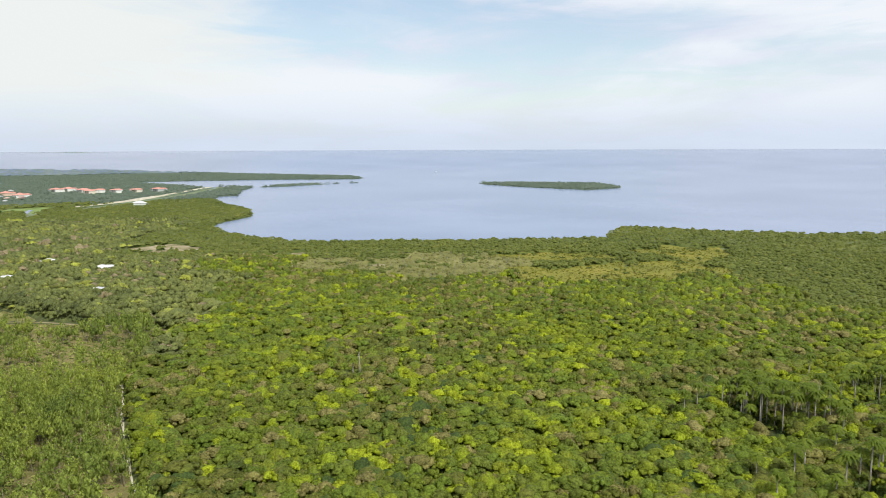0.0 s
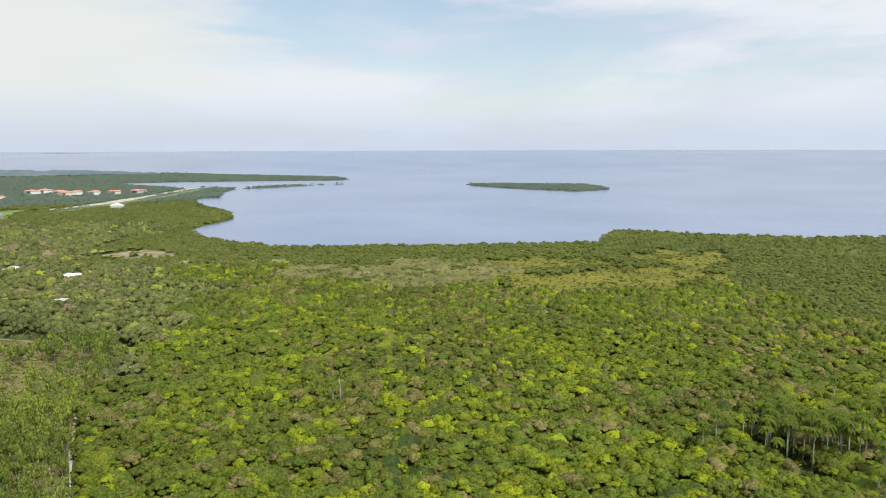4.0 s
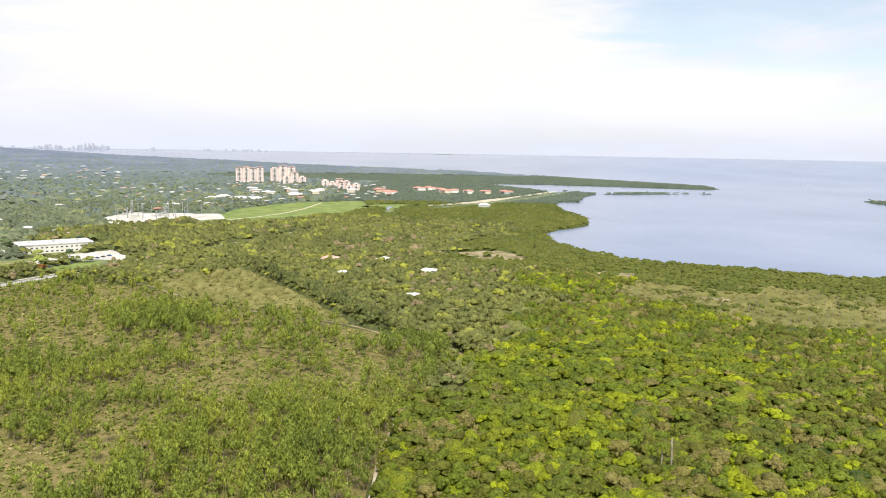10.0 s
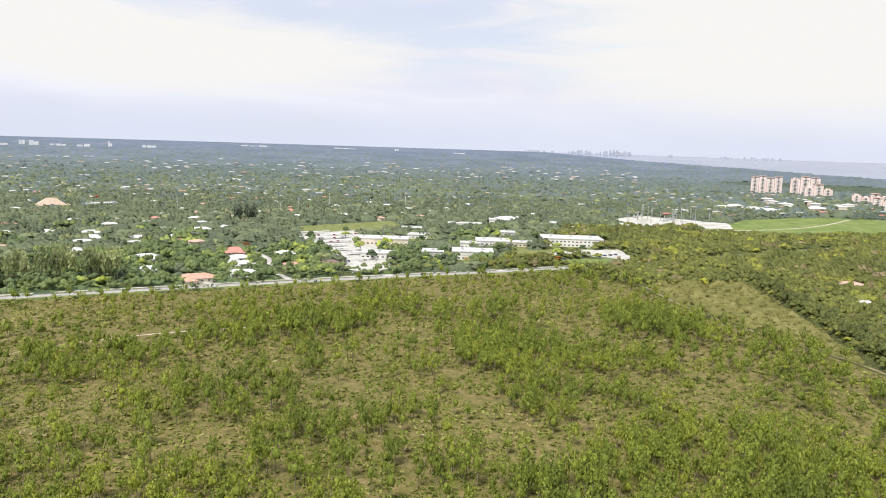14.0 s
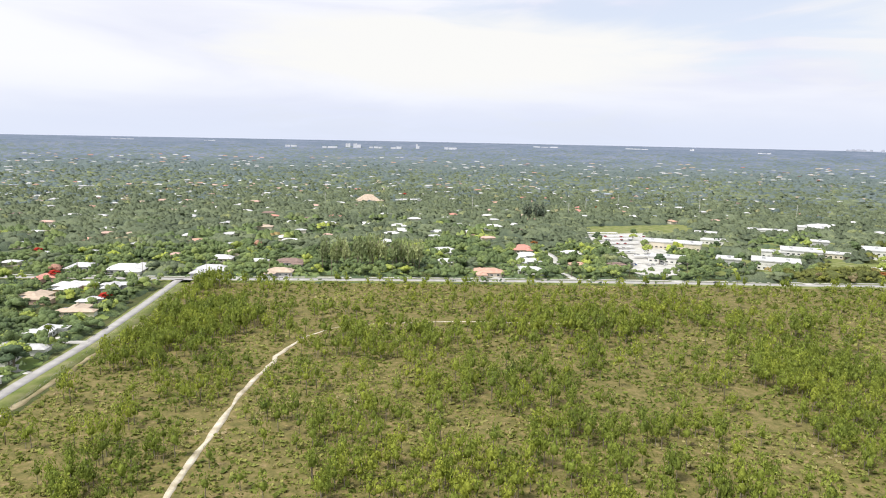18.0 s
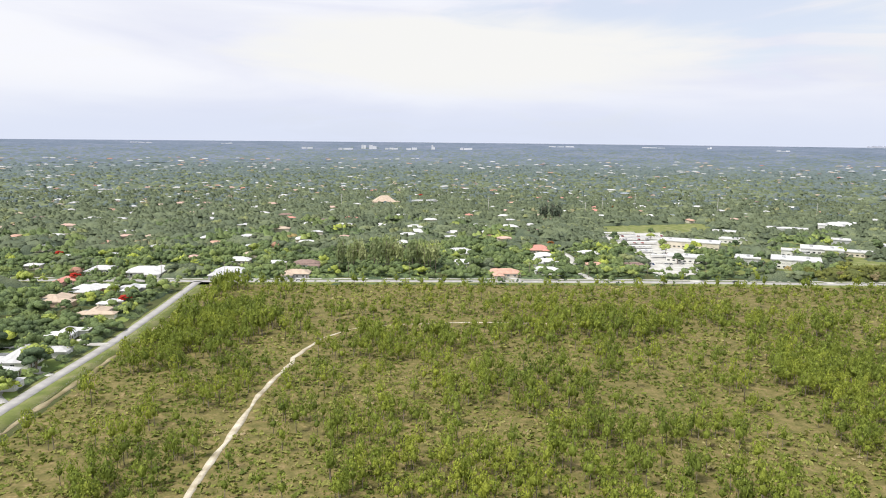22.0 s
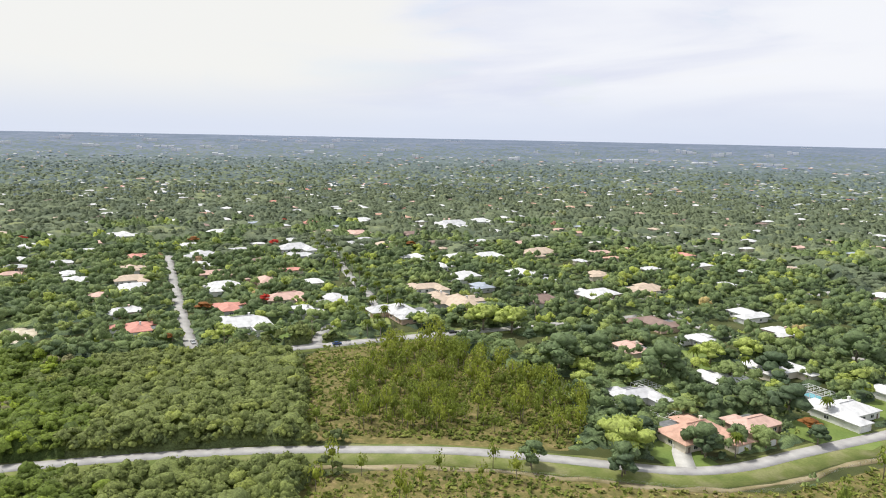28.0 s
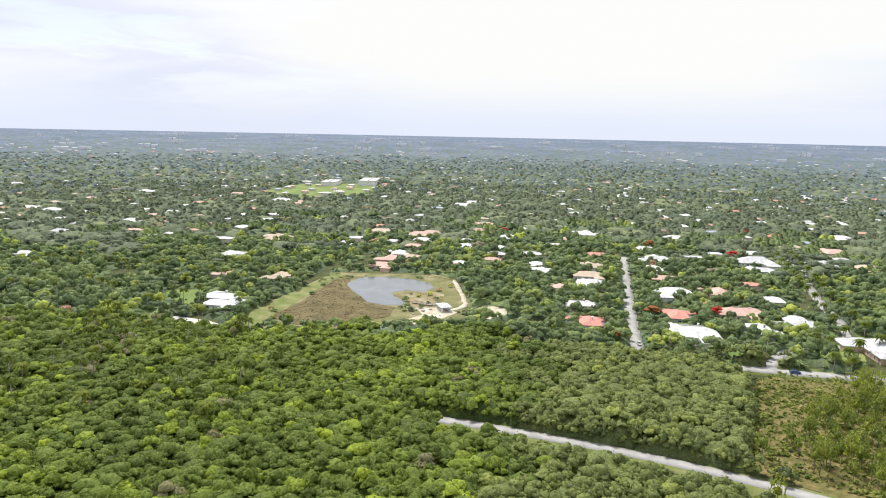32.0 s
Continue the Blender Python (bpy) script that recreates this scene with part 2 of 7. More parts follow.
M["garden"] = material("garden_tree_leaves", [(0.0, (0.080, 0.120, 0.076)), (0.4, (0.178, 0.240, 0.102)), (0.75, (0.296, 0.363, 0.123)), (0.93, (0.495, 0.563, 0.100)), (1.0, (0.529, 0.292, 0.233))], rough=0.6, source="tint", fine=0.65)
# leaves lightened and turned grey-blue: haze over the suburb put into the colour
M["suburb"] = material("hazed_suburb_leaves", [(0.0, (0.098, 0.131, 0.091)), (0.35, (0.157, 0.194, 0.120)), (0.7, (0.223, 0.264, 0.149)), (0.93, (0.323, 0.355, 0.158)), (1.0, (0.401, 0.358, 0.221))], rough=0.7, source="tint", fine=0.55)
# two steps of aerial haze painted into leaf colours, bluer towards the horizon
M["faroff"] = material("hazed_far_leaves", [(0.0, (0.139, 0.185, 0.180)), (0.5, (0.183, 0.232, 0.223)), (1.0, (0.256, 0.287, 0.279))], rough=0.8, source="tint", fine=0.25)
M["horizon"] = material("hazed_horizon_woods", [(0.0, (0.149, 0.195, 0.261)), (0.5, (0.195, 0.244, 0.322)), (1.0, (0.275, 0.302, 0.404))], rough=0.8, source="tint", fine=0.25)
# mangrove green dulled and blued, so haze sits in the leaf colour
M["farmangrove"] = material("hazed_mangrove_leaves", [(0.0, (0.101, 0.137, 0.101)), (0.5, (0.136, 0.175, 0.126)), (1.0, (0.175, 0.213, 0.152))], rough=0.7, source="tint", fine=0.25)
M["mangrove"] = material("mangrove_leaves", [(0.0, (0.091, 0.121, 0.029)), (0.5, (0.153, 0.177, 0.037)), (1.0, (0.235, 0.236, 0.053))], rough=0.55, source="tint", fine=0.35)
M["dead"] = material("leafless_twigs", [(0.0, (0.160, 0.164, 0.052)), (0.5, (0.237, 0.231, 0.080)), (1.0, (0.355, 0.322, 0.136))], rough=0.9, source="tint", fine=0.35)
M["marshleaf"] = material("sawgrass_blades", [(0.0, (0.122, 0.132, 0.014)), (0.5, (0.169, 0.171, 0.019)), (1.0, (0.234, 0.216, 0.032))], rough=0.7, source="tint", fine=0.20)
M["pine"] = material("pine_needles", [(0.0, (0.121, 0.167, 0.039)), (0.5, (0.234, 0.287, 0.052)), (0.9, (0.342, 0.379, 0.060)), (1.0, (0.438, 0.368, 0.132))], rough=0.6, source="tint", fine=0.60)
M["palmetto"] = material("palmetto_fronds", [(0.0, (0.108, 0.149, 0.032)), (0.5, (0.228, 0.268, 0.058)), (0.85, (0.362, 0.359, 0.115)), (1.0, (0.443, 0.359, 0.210))], rough=0.7, source="tint", fine=0.40)
M["casuarina"] = material("casuarina_needles", [(0.0, (0.152, 0.191, 0.097)), (0.5, (0.280, 0.331, 0.146)), (1.0, (0.419, 0.456, 0.220))], rough=0.8, source="tint", fine=0.35)
M["flame"] = material("flame_tree_blossom", [(0.0, (0.30, 0.15, 0.045)), (0.35, (0.36, 0.11, 0.04)), (0.6, (0.50, 0.040, 0.030)), (1.0, (0.56, 0.070, 0.040))], rough=0.6, source="tint", fine=0.4)
M["palm"] = material("palm_fronds", [(0.0, (0.072, 0.108, 0.011)), (0.6, (0.134, 0.177, 0.017)), (1.0, (0.239, 0.251, 0.027))], rough=0.45, source="tint", fine=0.35)
M["bark"] = material("grey_brown_bark", ramp3((0.17, 0.14, 0.10), (0.24, 0.20, 0.155), (0.32, 0.28, 0.22)), 1.2, 0.95, fine=0.25)
M["palmbark"] = material("pale_palm_trunk", ramp3((0.230, 0.203, 0.165), (0.302, 0.273, 0.231), (0.374, 0.343, 0.290)), 1.0, 0.9, fine=0.15)
M["glass"] = material("dark_window_glass", ramp3((0.03, 0.035, 0.04), (0.05, 0.055, 0.06), (0.08, 0.085, 0.09)), 0.3, 0.08, spec=0.6, fine=0.1)
M["trim"] = material("white_trim_paint", ramp3((0.70, 0.70, 0.68), (0.78, 0.78, 0.76), (0.82, 0.82, 0.80)), 0.5, 0.6, fine=0.06)
M["steel"] = material("galvanised_steel", ramp3((0.40, 0.41, 0.42), (0.50, 0.51, 0.52), (0.58, 0.59, 0.60)), 0.8, 0.5, metal=0.6, fine=0.1)
M["screen"] = material("pool_cage_screen", ramp3((0.10, 0.11, 0.11), (0.16, 0.17, 0.17), (0.22, 0.23, 0.23)), 0.6, 0.5, fine=0.1)
M["pool"] = material("pool_water", ramp3((0.08, 0.30, 0.36), (0.12, 0.38, 0.45), (0.18, 0.46, 0.52)), 0.5, 0.06, spec=0.5, fine=0.05)
M["rubber"] = material("tyre_rubber", ramp3((0.02, 0.02, 0.02), (0.03, 0.03, 0.03), (0.04, 0.04, 0.04)), 2, 0.9)
M["timber"] = material("weathered_timber", ramp3((0.16, 0.12, 0.09), (0.24, 0.19, 0.15), (0.33, 0.28, 0.23)), 0.8, 0.9, fine=0.2)
ROOFS = {
    "w": ("bright white", (0.60, 0.60, 0.60)), "g": ("pale grey", (0.52, 0.52, 0.53)), "t": ("tan", (0.50, 0.40, 0.31)), "p": ("faded pink", (0.56, 0.38, 0.32)),
    "o": ("orange clay", (0.54, 0.33, 0.25)), "b": ("dark brown", (0.24, 0.17, 0.145)), "r": ("coral red", (0.56, 0.26, 0.21)), "s": ("slate blue", (0.34, 0.38, 0.44)),
}
for _key, (_word, _c) in ROOFS.items():
    M["roof_" + _key] = material(_word.replace(" ", "_") + "_roof", ramp3(tuple(v * 0.80 for v in _c), _c, tuple(min(v * 1.1, 0.85) for v in _c)), 0.35, 0.75, fine=0.14, fine_scale=2.5)
WALLS = {"cream": (0.66, 0.60, 0.50), "white": (0.74, 0.73, 0.70), "peach": (0.62, 0.45, 0.36), "grey": (0.46, 0.46, 0.46), "rose": (0.80, 0.66, 0.62)}
for _key, _c in WALLS.items():
    M["wall_" + _key] = material(_key + "_stucco", ramp3(tuple(v * 0.85 for v in _c), _c, tuple(min(v * 1.06, 0.85) for v in _c)), 0.3, 0.9, fine=0.08)

m = bpy.data.materials.new("bay_water")
m.use_nodes = True
_n, _k = m.node_tree.nodes, m.node_tree.links
_b = _n["Principled BSDF"]
_co, _w1, _w2, _rp, _bp = (_n.new("ShaderNode" + s) for s in ("TexCoord", "TexNoise", "TexNoise", "ValToRGB", "Bump"))
_w1.inputs["Scale"].default_value, _w1.inputs["Detail"].default_value = 0.0035, 5
_w2.inputs["Scale"].default_value, _w2.inputs["Detail"].default_value = 0.35, 4
_rp.color_ramp.elements[0].position, _rp.color_ramp.elements[0].color = 0.35, (0.135, 0.175, 0.28, 1)
_rp.color_ramp.elements[1].position, _rp.color_ramp.elements[1].color = 0.65, (0.185, 0.225, 0.34, 1)
_bp.inputs["Strength"].default_value, _bp.inputs["Distance"].default_value = 0.25, 0.25
_b.inputs["Roughness"].default_value, _b.inputs["IOR"].default_value = 0.22, 1.33
_k.new(_co.outputs["Object"], _w1.inputs["Vector"])
_k.new(_co.outputs["Object"], _w2.inputs["Vector"])
_k.new(_w1.outputs["Fac"], _rp.inputs["Fac"])
_k.new(_rp.outputs["Color"], _b.inputs["Base Color"])
_k.new(_w2.outputs["Fac"], _bp.inputs["Height"])
_k.new(_bp.outputs["Normal"], _b.inputs["Normal"])
M["bay"] = m
M["pondwater"] = material("still_pond_water", ramp3((0.09, 0.105, 0.12), (0.12, 0.135, 0.15), (0.15, 0.165, 0.18)), 0.08, 0.12, spec=0.7, fine=0.1)

# ---- plan: the lie of the land ----
FLAT, RIM = 2600.0, 4900.0


def lift(r):
    """The far land and sea climb gently beyond FLAT, so that they end at the horizon seen from 100 m."""
    r = np.asarray(r, float)
    u = np.clip((r - FLAT) / (RIM - FLAT), 0, 1.05)
    far = r + (100 / 0.0058 - RIM) * u ** 2.2
    return np.where(r <= FLAT, 0.0, 100 - 100 * r / np.maximum(far, 1))


def level(x, y):
    return lift(np.hypot(x, y))


def in_poly(x, y, poly):
    x, y = np.asarray(x, float), np.asarray(y, float)
    inside = np.zeros(x.shape, bool)
    for (ax, ay), (bx, by) in zip(poly, poly[1:] + poly[:1]):
        if ay != by:
            inside ^= ((ay > y) != (by > y)) & (x < (bx - ax) * (y - ay) / (by - ay) + ax)
    return inside


def near_line(x, y, line, w):
    x, y = np.asarray(x, float), np.asarray(y, float)
    hit = np.zeros(x.shape, bool)
    for (ax, ay), (bx, by) in zip(line, line[1:]):
        dx, dy = bx - ax, by - ay
        t = np.clip(((x - ax) * dx + (y - ay) * dy) / (dx * dx + dy * dy), 0, 1)
        hit |= np.hypot(x - ax - t * dx, y - ay - t * dy) < w
    return hit


def patchy(x, y, size, seed):
    """Smooth noise from 0 to 1 over the plan, with patches of about that size."""
    table = np.random.default_rng(seed).random((64, 64))
    u, v = np.asarray(x, float) / size, np.asarray(y, float) / size
    i, j = np.floor(u).astype(int), np.floor(v).astype(int)
    a, b = u - i, v - j
    a, b = a * a * (3 - 2 * a), b * b * (3 - 2 * b)
    q = lambda p, r: table[p % 64, r % 64]
    return (q(i, j) * (1 - a) + q(i + 1, j) * a) * (1 - b) + (q(i, j + 1) * (1 - a) + q(i + 1, j + 1) * a) * b


COAST = [(560, -5200), (620, -1500), (654, -566), (659, -485), (706, -384), (751, -327), (759, -309), (704, -272), (655, -246), (654, -142), (664, -24), (661, 58), (674, 82), (720, 136), (763, 169), (853, 206),
         (909, 197), (971, 177), (1025, 180), (1100, 207), (1174, 248), (1315, 302), (1411, 311), (1423, 274), (1600, 299), (1740, 295), (1778, 365), (1763, 431), (1859, 525), (1990, 655), (2060, 655), (2116, 513), (2145, 268), (2142, 49),
         (2212, 30), (2339, 60), (2688, 565), (2857, 990), (2850, 1400), (2804, 1744), (2787, 2154), (2704, 2869), (2900, 3900), (2900, 5200), (-5200, 5200), (-5200, -5200)]
ISLAND = [(1842, -290), (1753, -305), (1611, -390), (1505, -488), (1560, -585), (1640, -600), (1760, -590), (1818, -445)]
ISLETS = [[(1735, 275), (1770, 215), (1850, 128), (1875, 140), (1800, 235)], [(1851, 124), (1870, 106), (1880, 118)], [(1876, 102), (1892, 86), (1900, 98)], [(1897, 56), (1915, 40), (1920, 54)]]
FAR_SHORE = [(3950, 2966), (4175, 2191), (4300, 1550), (4500, 1500), (4400, 2200), (4150, 3050)]
PINELAND = [(-124, 490), (372, 466), (380, 384), (348, 287), (342, 199), (318, 109), (230, 109), (169, 90), (123, 70), (40, 20), (-60, 20), (-183, 53), (-193, 60), (-186, 95), (-160, 128), (-140, 156), (-127, 180), (-122, 292), (-118, 440)]
PINE_PATCH = [(-316, 104), (-300, 88), (-258, 78), (-219, 66), (-200, 96), (-176, 140), (-190, 160), (-217, 169), (-266, 164), (-312, 152)]
MARSHES = [[(486, -104), (494, -190), (500, -290), (450, -280), (408, -226), (386, -150), (420, -96)],
           [(570, -254), (604, -292), (586, -332), (516, -312), (500, -262)],
           [(568, -112), (560, -206), (512, -206), (518, -122)]]
DEADWOOD = [(540, 60), (560, -119), (452, -135), (430, -16), (470, 50)]
POND = [(-441, -125), (-467, -120), (-473, -105), (-471, -89), (-460, -72), (-445, -67), (-433, -71), (-435, -82), (-427, -90), (-418, -87), (-409, -80), (-398, -74), (-393, -87), (-398, -99), (-412, -107), (-424, -115)]
REEDS = [(-354, -140), (-393, -135), (-456, -135), (-462, -126), (-441, -123), (-424, -114), (-412, -106), (-398, -98), (-391, -80), (-369, -79), (-350, -97), (-343, -120)]
POND_PARK = [(-329, -152), (-368, -155), (-479, -143), (-489, -112), (-489, -66), (-455, -52), (-400, -36), (-372, -40), (-344, -76), (-336, -118)]
SANDY = [(-395, -36), (-408, -30), (-402, -18), (-384, -16), (-374, -24), (-380, -34)]
BARE = [[(634, 257), (673, 222), (681, 203), (642, 163), (618, 166), (601, 198), (602, 231)], [(579, 102), (606, 88), (601, 62), (550, 62), (550, 88)], [(559, 142), (606, 122), (587, 114), (548, 131)], [(520, 20), (530, -10), (512, -14), (506, 10)]]
SUBSTATION = [(669, 750), (664, 693), (740, 672), (801, 646), (861, 702), (827, 774), (806, 826), (740, 800)]
BIG_FIELD = [(712, 612), (767, 690), (862, 700), (940, 735), (1113, 735), (1216, 649), (1075, 560), (933, 535), (800, 560)]
FIELD_B = [(1090, 590), (1150, 590), (1189, 538), (1061, 503)]
BALL_FIELD = [(236, 812), (390, 842), (368, 738), (244, 734)]
LOT_A = [(222, 744), (302, 756), (276, 630), (240, 520), (238, 504), (202, 506), (218, 600)]
LOT_B = [(377, 544), (442, 549), (463, 552), (507, 544), (480, 496), (462, 485), (456, 509), (448, 533), (408, 532), (372, 531)]
FAR_FIELD = [(-985, -405), (-1100, -455), (-1258, -450), (-1330, -330), (-1250, -285), (-1040, -270), (-975, -330)]
SCHOOL_YARD = [(250, 690), (545, 690), (545, 560), (380, 520), (240, 512), (262, 600)]

MAIN_ROAD = [(-900, 540), (-300, 510), (-128, 500), (-27, 497), (86, 492), (210, 484), (325, 474), (395, 470), (520, 468), (800, 470)]
PARK_ROAD = [(-129, 498), (-130, 420), (-132, 350), (-137, 291), (-141, 236), (-143, 205), (-144, 183), (-149, 165), (-160, 149), (-175, 130), (-191, 107), (-204, 81), (-215, 56), (-224, 30), (-231, 3), (-236, -20), (-239, -44), (-244, -90), (-262, -140)]
CANAL_ROAD = [(-330, -20), (-322, 60), (-318, 100), (-313, 160), (-306, 230), (-300, 300), (-300, 420), (-300, 505)]
STREET_A = [(-321, 47), (-348, 48), (-387, 50), (-443, 54), (-541, 61), (-600, 66)]
STREET_B = [(-319, 100), (-335, 108), (-350, 118), (-358, 136), (-372, 152), (-405, 162), (-456, 169), (-517, 181), (-574, 195), (-624, 199)]
STREET_C = [(-132, 345), (-170, 345), (-235, 300), (-300, 300)]
STREET_D = [(150, 498), (148, 540), (160, 600), (150, 700)]
TRAIL = [(-57, 150), (-55, 193), (-52, 234), (-48, 277), (-43, 305), (-38, 332), (-31, 352), (-11, 372), (25, 378), (53, 379), (110, 372)]
TRAIL_EAST = [(95, 60), (123, 70), (151, 82), (187, 95), (206, 101), (225, 108)]
TRACK = [(386, 460), (385, 384), (370, 348), (353, 290), (349, 249), (345, 199), (336, 169), (322, 120), (300, 110)]
DITCH = [(470, 360), (448, 328), (417, 283), (376, 227), (346, 187), (340, 172)]
PARK_PATH = [(-338, -140), (-340, -119), (-346, -96), (-353, -82), (-367, -68), (-386, -52), (-402, -42), (-431, -47), (-473, -58), (-486, -80), (-484, -120), (-480, -141)]
ROADS = [(MAIN_ROAD, 9.0), (PARK_ROAD, 5.6), (CANAL_ROAD, 8.0), (STREET_A, 7.4), (STREET_B, 7.0), (STREET_C, 5.5), (STREET_D, 5.5)]

# place, width and roof of the houses, neighbourhood by neighbourhood
HOUSES = []
# along the curving road
HOUSES += [(-165, 184, 22, "o"), (-162, 209, 17, "p"), (-157, 251, 21, "w"), (-158, 291, 21, "w"), (-159, 320, 23, "g"), (-157, 358, 14, "w"), (-159, 402, 17, "t"), (-200, 269, 23, "w"), (-200, 237, 18, "w"), (-249, 231, 17, "p"), (-246, 273, 15, "w"), (-201, 190, 18, "g"), (-240, 322, 15, "w"), (-274, 338, 20, "w"), (-279, 275, 22, "b"), (-186, 462, 22, "w"), (-194, 434, 20, "t"), (-161, 463, 17, "g"), (-268, 459, 21, "w"), (-160, 424, 12, "w")]
# north of the main road
HOUSES += [(-172, 525, 22, "w"), (-211, 494, 17, "r"), (-206, 534, 14, "g"), (-111, 521, 20, "g"), (-115, 570, 14, "w"), (-84, 556, 12, "w"), (-63, 514, 15, "t"), (-60, 553, 17, "b"), (-43, 801, 16, "w"), (-2, 802, 13, "w"), (34, 788, 14, "w"), (34, 747, 14, "w"), (72, 735, 13, "w"), (108, 736, 14, "w"), (139, 785, 17, "w"), (65, 612, 18, "w"), (61, 554, 14, "w"), (137, 619, 13, "r"), (134, 588, 14, "w"), (129, 560, 17, "w"), (122, 520, 15, "w"), (89, 512, 17, "o"), (-84, 808, 14, "w"), (134, 1133, 15, "w"), (140, 634, 12, "r"), (177, 602, 13, "w")]
# beyond the school and by the bay woods
HOUSES += [(377, 1699, 27, "w"), (375, 1018, 15, "w"), (460, 1073, 15, "w"), (518, 221, 18, "w"), (558, 279, 15, "w"), (426, 190, 10, "g"), (1222, 406, 22, "w"), (540, 322, 19, "p"), (482, 276, 10, "w"), (1110, 898, 34, "w"), (1071, 892, 28, "w"), (1102, 816, 28, "w"), (1106, 856, 34, "w"), (1258, 836, 31, "w"), (533, 793, 34, "w"), (921, 851, 25, "w")]
# round the pond and in the south
HOUSES += [(-366, -172, 16, "w"), (-382, -180, 16, "w"), (-513, -238, 17, "g"), (-444, -170, 15, "t"), (-500, -114, 14, "p"), (-528, -114, 14, "p"), (-555, -114, 13, "w"), (-936, -140, 20, "w"), (-927, -111, 12, "w"), (-983, -100, 24, "g"), (-707, -64, 11, "p"), (-634, -69, 10, "w"), (-603, -65, 13, "w"), (-657, -116, 18, "p"), (-594, -109, 11, "p"), (-627, -107, 14, "w"), (-947, -113, 23, "w"), (-675, -108, 14, "p"), (-542, -101, 10, "t"), (-925, -356, 21, "w"), (-919, -327, 10, "p"), (-984, -445, 23, "p"), (-947, -454, 14, "w"), (-477, -381, 12, "w"), (-743, -588, 18, "w"), (-730, -553, 20, "w"), (-1033, -841, 21, "w"), (-598, -336, 10, "w"), (-675, -417, 17, "w"), (-656, -426, 10, "g")]
# round the pond and in the south
HOUSES += [(-987, -590, 18, "w"), (-749, -415, 18, "g"), (-587, -433, 14, "g"), (-602, -235, 21, "t"), (-444, -208, 10, "p"), (-591, -168, 10, "w"), (-672, -157, 18, "t")]
# between the two streets
HOUSES += [(-361, 75, 22, "w"), (-410, 111, 20, "p"), (-376, 112, 15, "w"), (-463, 111, 15, "p"), (-397, 136, 17, "g"), (-531, -4, 13, "w"), (-507, 0, 13, "w"), (-536, 34, 14, "t"), (-373, 27, 14, "r"), (-411, 23, 14, "w"), (-398, 75, 15, "r"), (-455, 82, 18, "w"), (-471, 33, 15, "w"), (-499, 32, 16, "t"), (-500, 84, 16, "p"), (-536, 81, 14, "w"), (-543, -38, 10, "p")]
# north of the palm-lined street
HOUSES += [(-348, 291, 22, "w"), (-346, 329, 22, "t"), (-349, 250, 15, "b"), (-352, 160, 25, "g"), (-356, 199, 26, "t"), (-395, 235, 13, "s"), (-406, 200, 18, "t"), (-381, 196, 12, "t"), (-429, 240, 18, "w"), (-469, 243, 13, "w"), (-502, 273, 17, "w"), (-507, 242, 18, "w"), (-496, 298, 20, "w"), (-421, 284, 20, "w"), (-392, 284, 13, "g"), (-549, 158, 18, "g"), (-399, 333, 14, "t"), (-545, 364, 14, "p"), (-495, 348, 25, "t"), (-475, 398, 16, "p")]
# farther west
HOUSES += [(-629, 170, 18, "w"), (-588, 165, 22, "g"), (-659, 248, 17, "p"), (-675, 218, 16, "t"), (-588, 44, 14, "r"), (-579, 87, 18, "g"), (-632, 87, 13, "w"), (-628, 9, 13, "w"), (-712, 40, 18, "w"), (-704, 122, 18, "w"), (-752, 228, 17, "r"), (-759, 290, 15, "w"), (-633, 294, 15, "b"), (-702, 410, 20, "w"), (-664, -31, 16, "w"), (-602, -36, 11, "w"), (-570, -37, 11, "g"), (-589, 214, 17, "g"), (-967, 146, 10, "w"), (-1167, 116, 22, "w"), (-1130, 140, 15, "w"), (-993, 213, 14, "w"), (-1269, 489, 18, "p"), (-1286, 435, 22, "w"), (-1156, 316, 22, "w"), (-1062, 322, 18, "w"), (-678, 362, 34, "g"), (-576, 242, 19, "t"), (-609, 452, 13, "p"), (-682, 568, 16, "w")]
# farther west
HOUSES += [(-746, 283, 12, "w"), (-753, 643, 12, "w"), (-1244, 415, 20, "w"), (-1223, 467, 17, "w"), (-947, 145, 12, "w"), (-739, 533, 10, "t")]
BLOCKS = [(289, 649, 54, 22, 8, "cream"), (348, 677, 29, 16, 4, "white"), (252, 571, 30, 18, 6, "white"), (384, 592, 33, 26, 10, "white"), (330, 541, 36, 24, 9, "white"), (421, 594, 24, 14, 4, "cream"), (300, 560, 19, 18, 7, "grey"), (477, 585, 62, 30, 10, "white"), (450, 763, 45, 16, 5, "white"), (518, 777, 35, 18, 7, "white"), (365, 737, 24, 14, 5, "white"), (448, 661, 16, 14, 7, "grey"), (361, 596, 20, 12, 7, "white")]

BAY_HOUSES = [(x, y, 24, "r") for x, y in ((1613, 706), (1590, 640), (1577, 600), (1566, 560), (1578, 520), (1600, 480), (1640, 690), (1548, 610), (1500, 760), (1430, 700))]
BAY_HOUSES += [(x, y, 22, "w") for x, y in ((1380, 930), (1340, 890), (1400, 860), (1300, 960), (1260, 900), (1350, 1010), (1330, 830), (1440, 800))]

LAWNS = ((-152, 272, 16, 20), (-150, 232, 20, 22), (-150, 310, 14, 18), (-157, 170, 18, 14), (-235, 250, 16, 22), (-215, 255, 14, 20), (-180, 330, 18, 14), (-190, 448, 22, 16), (-150, 390, 14, 18), (-350, 92, 24, 12), (-352, 140, 26, 16), (-372, 168, 18, 14), (-230, 470, 24, 20), (-120, 535, 26, 18), (90, 525, 30, 20))
rng = np.random.default_rng(11)
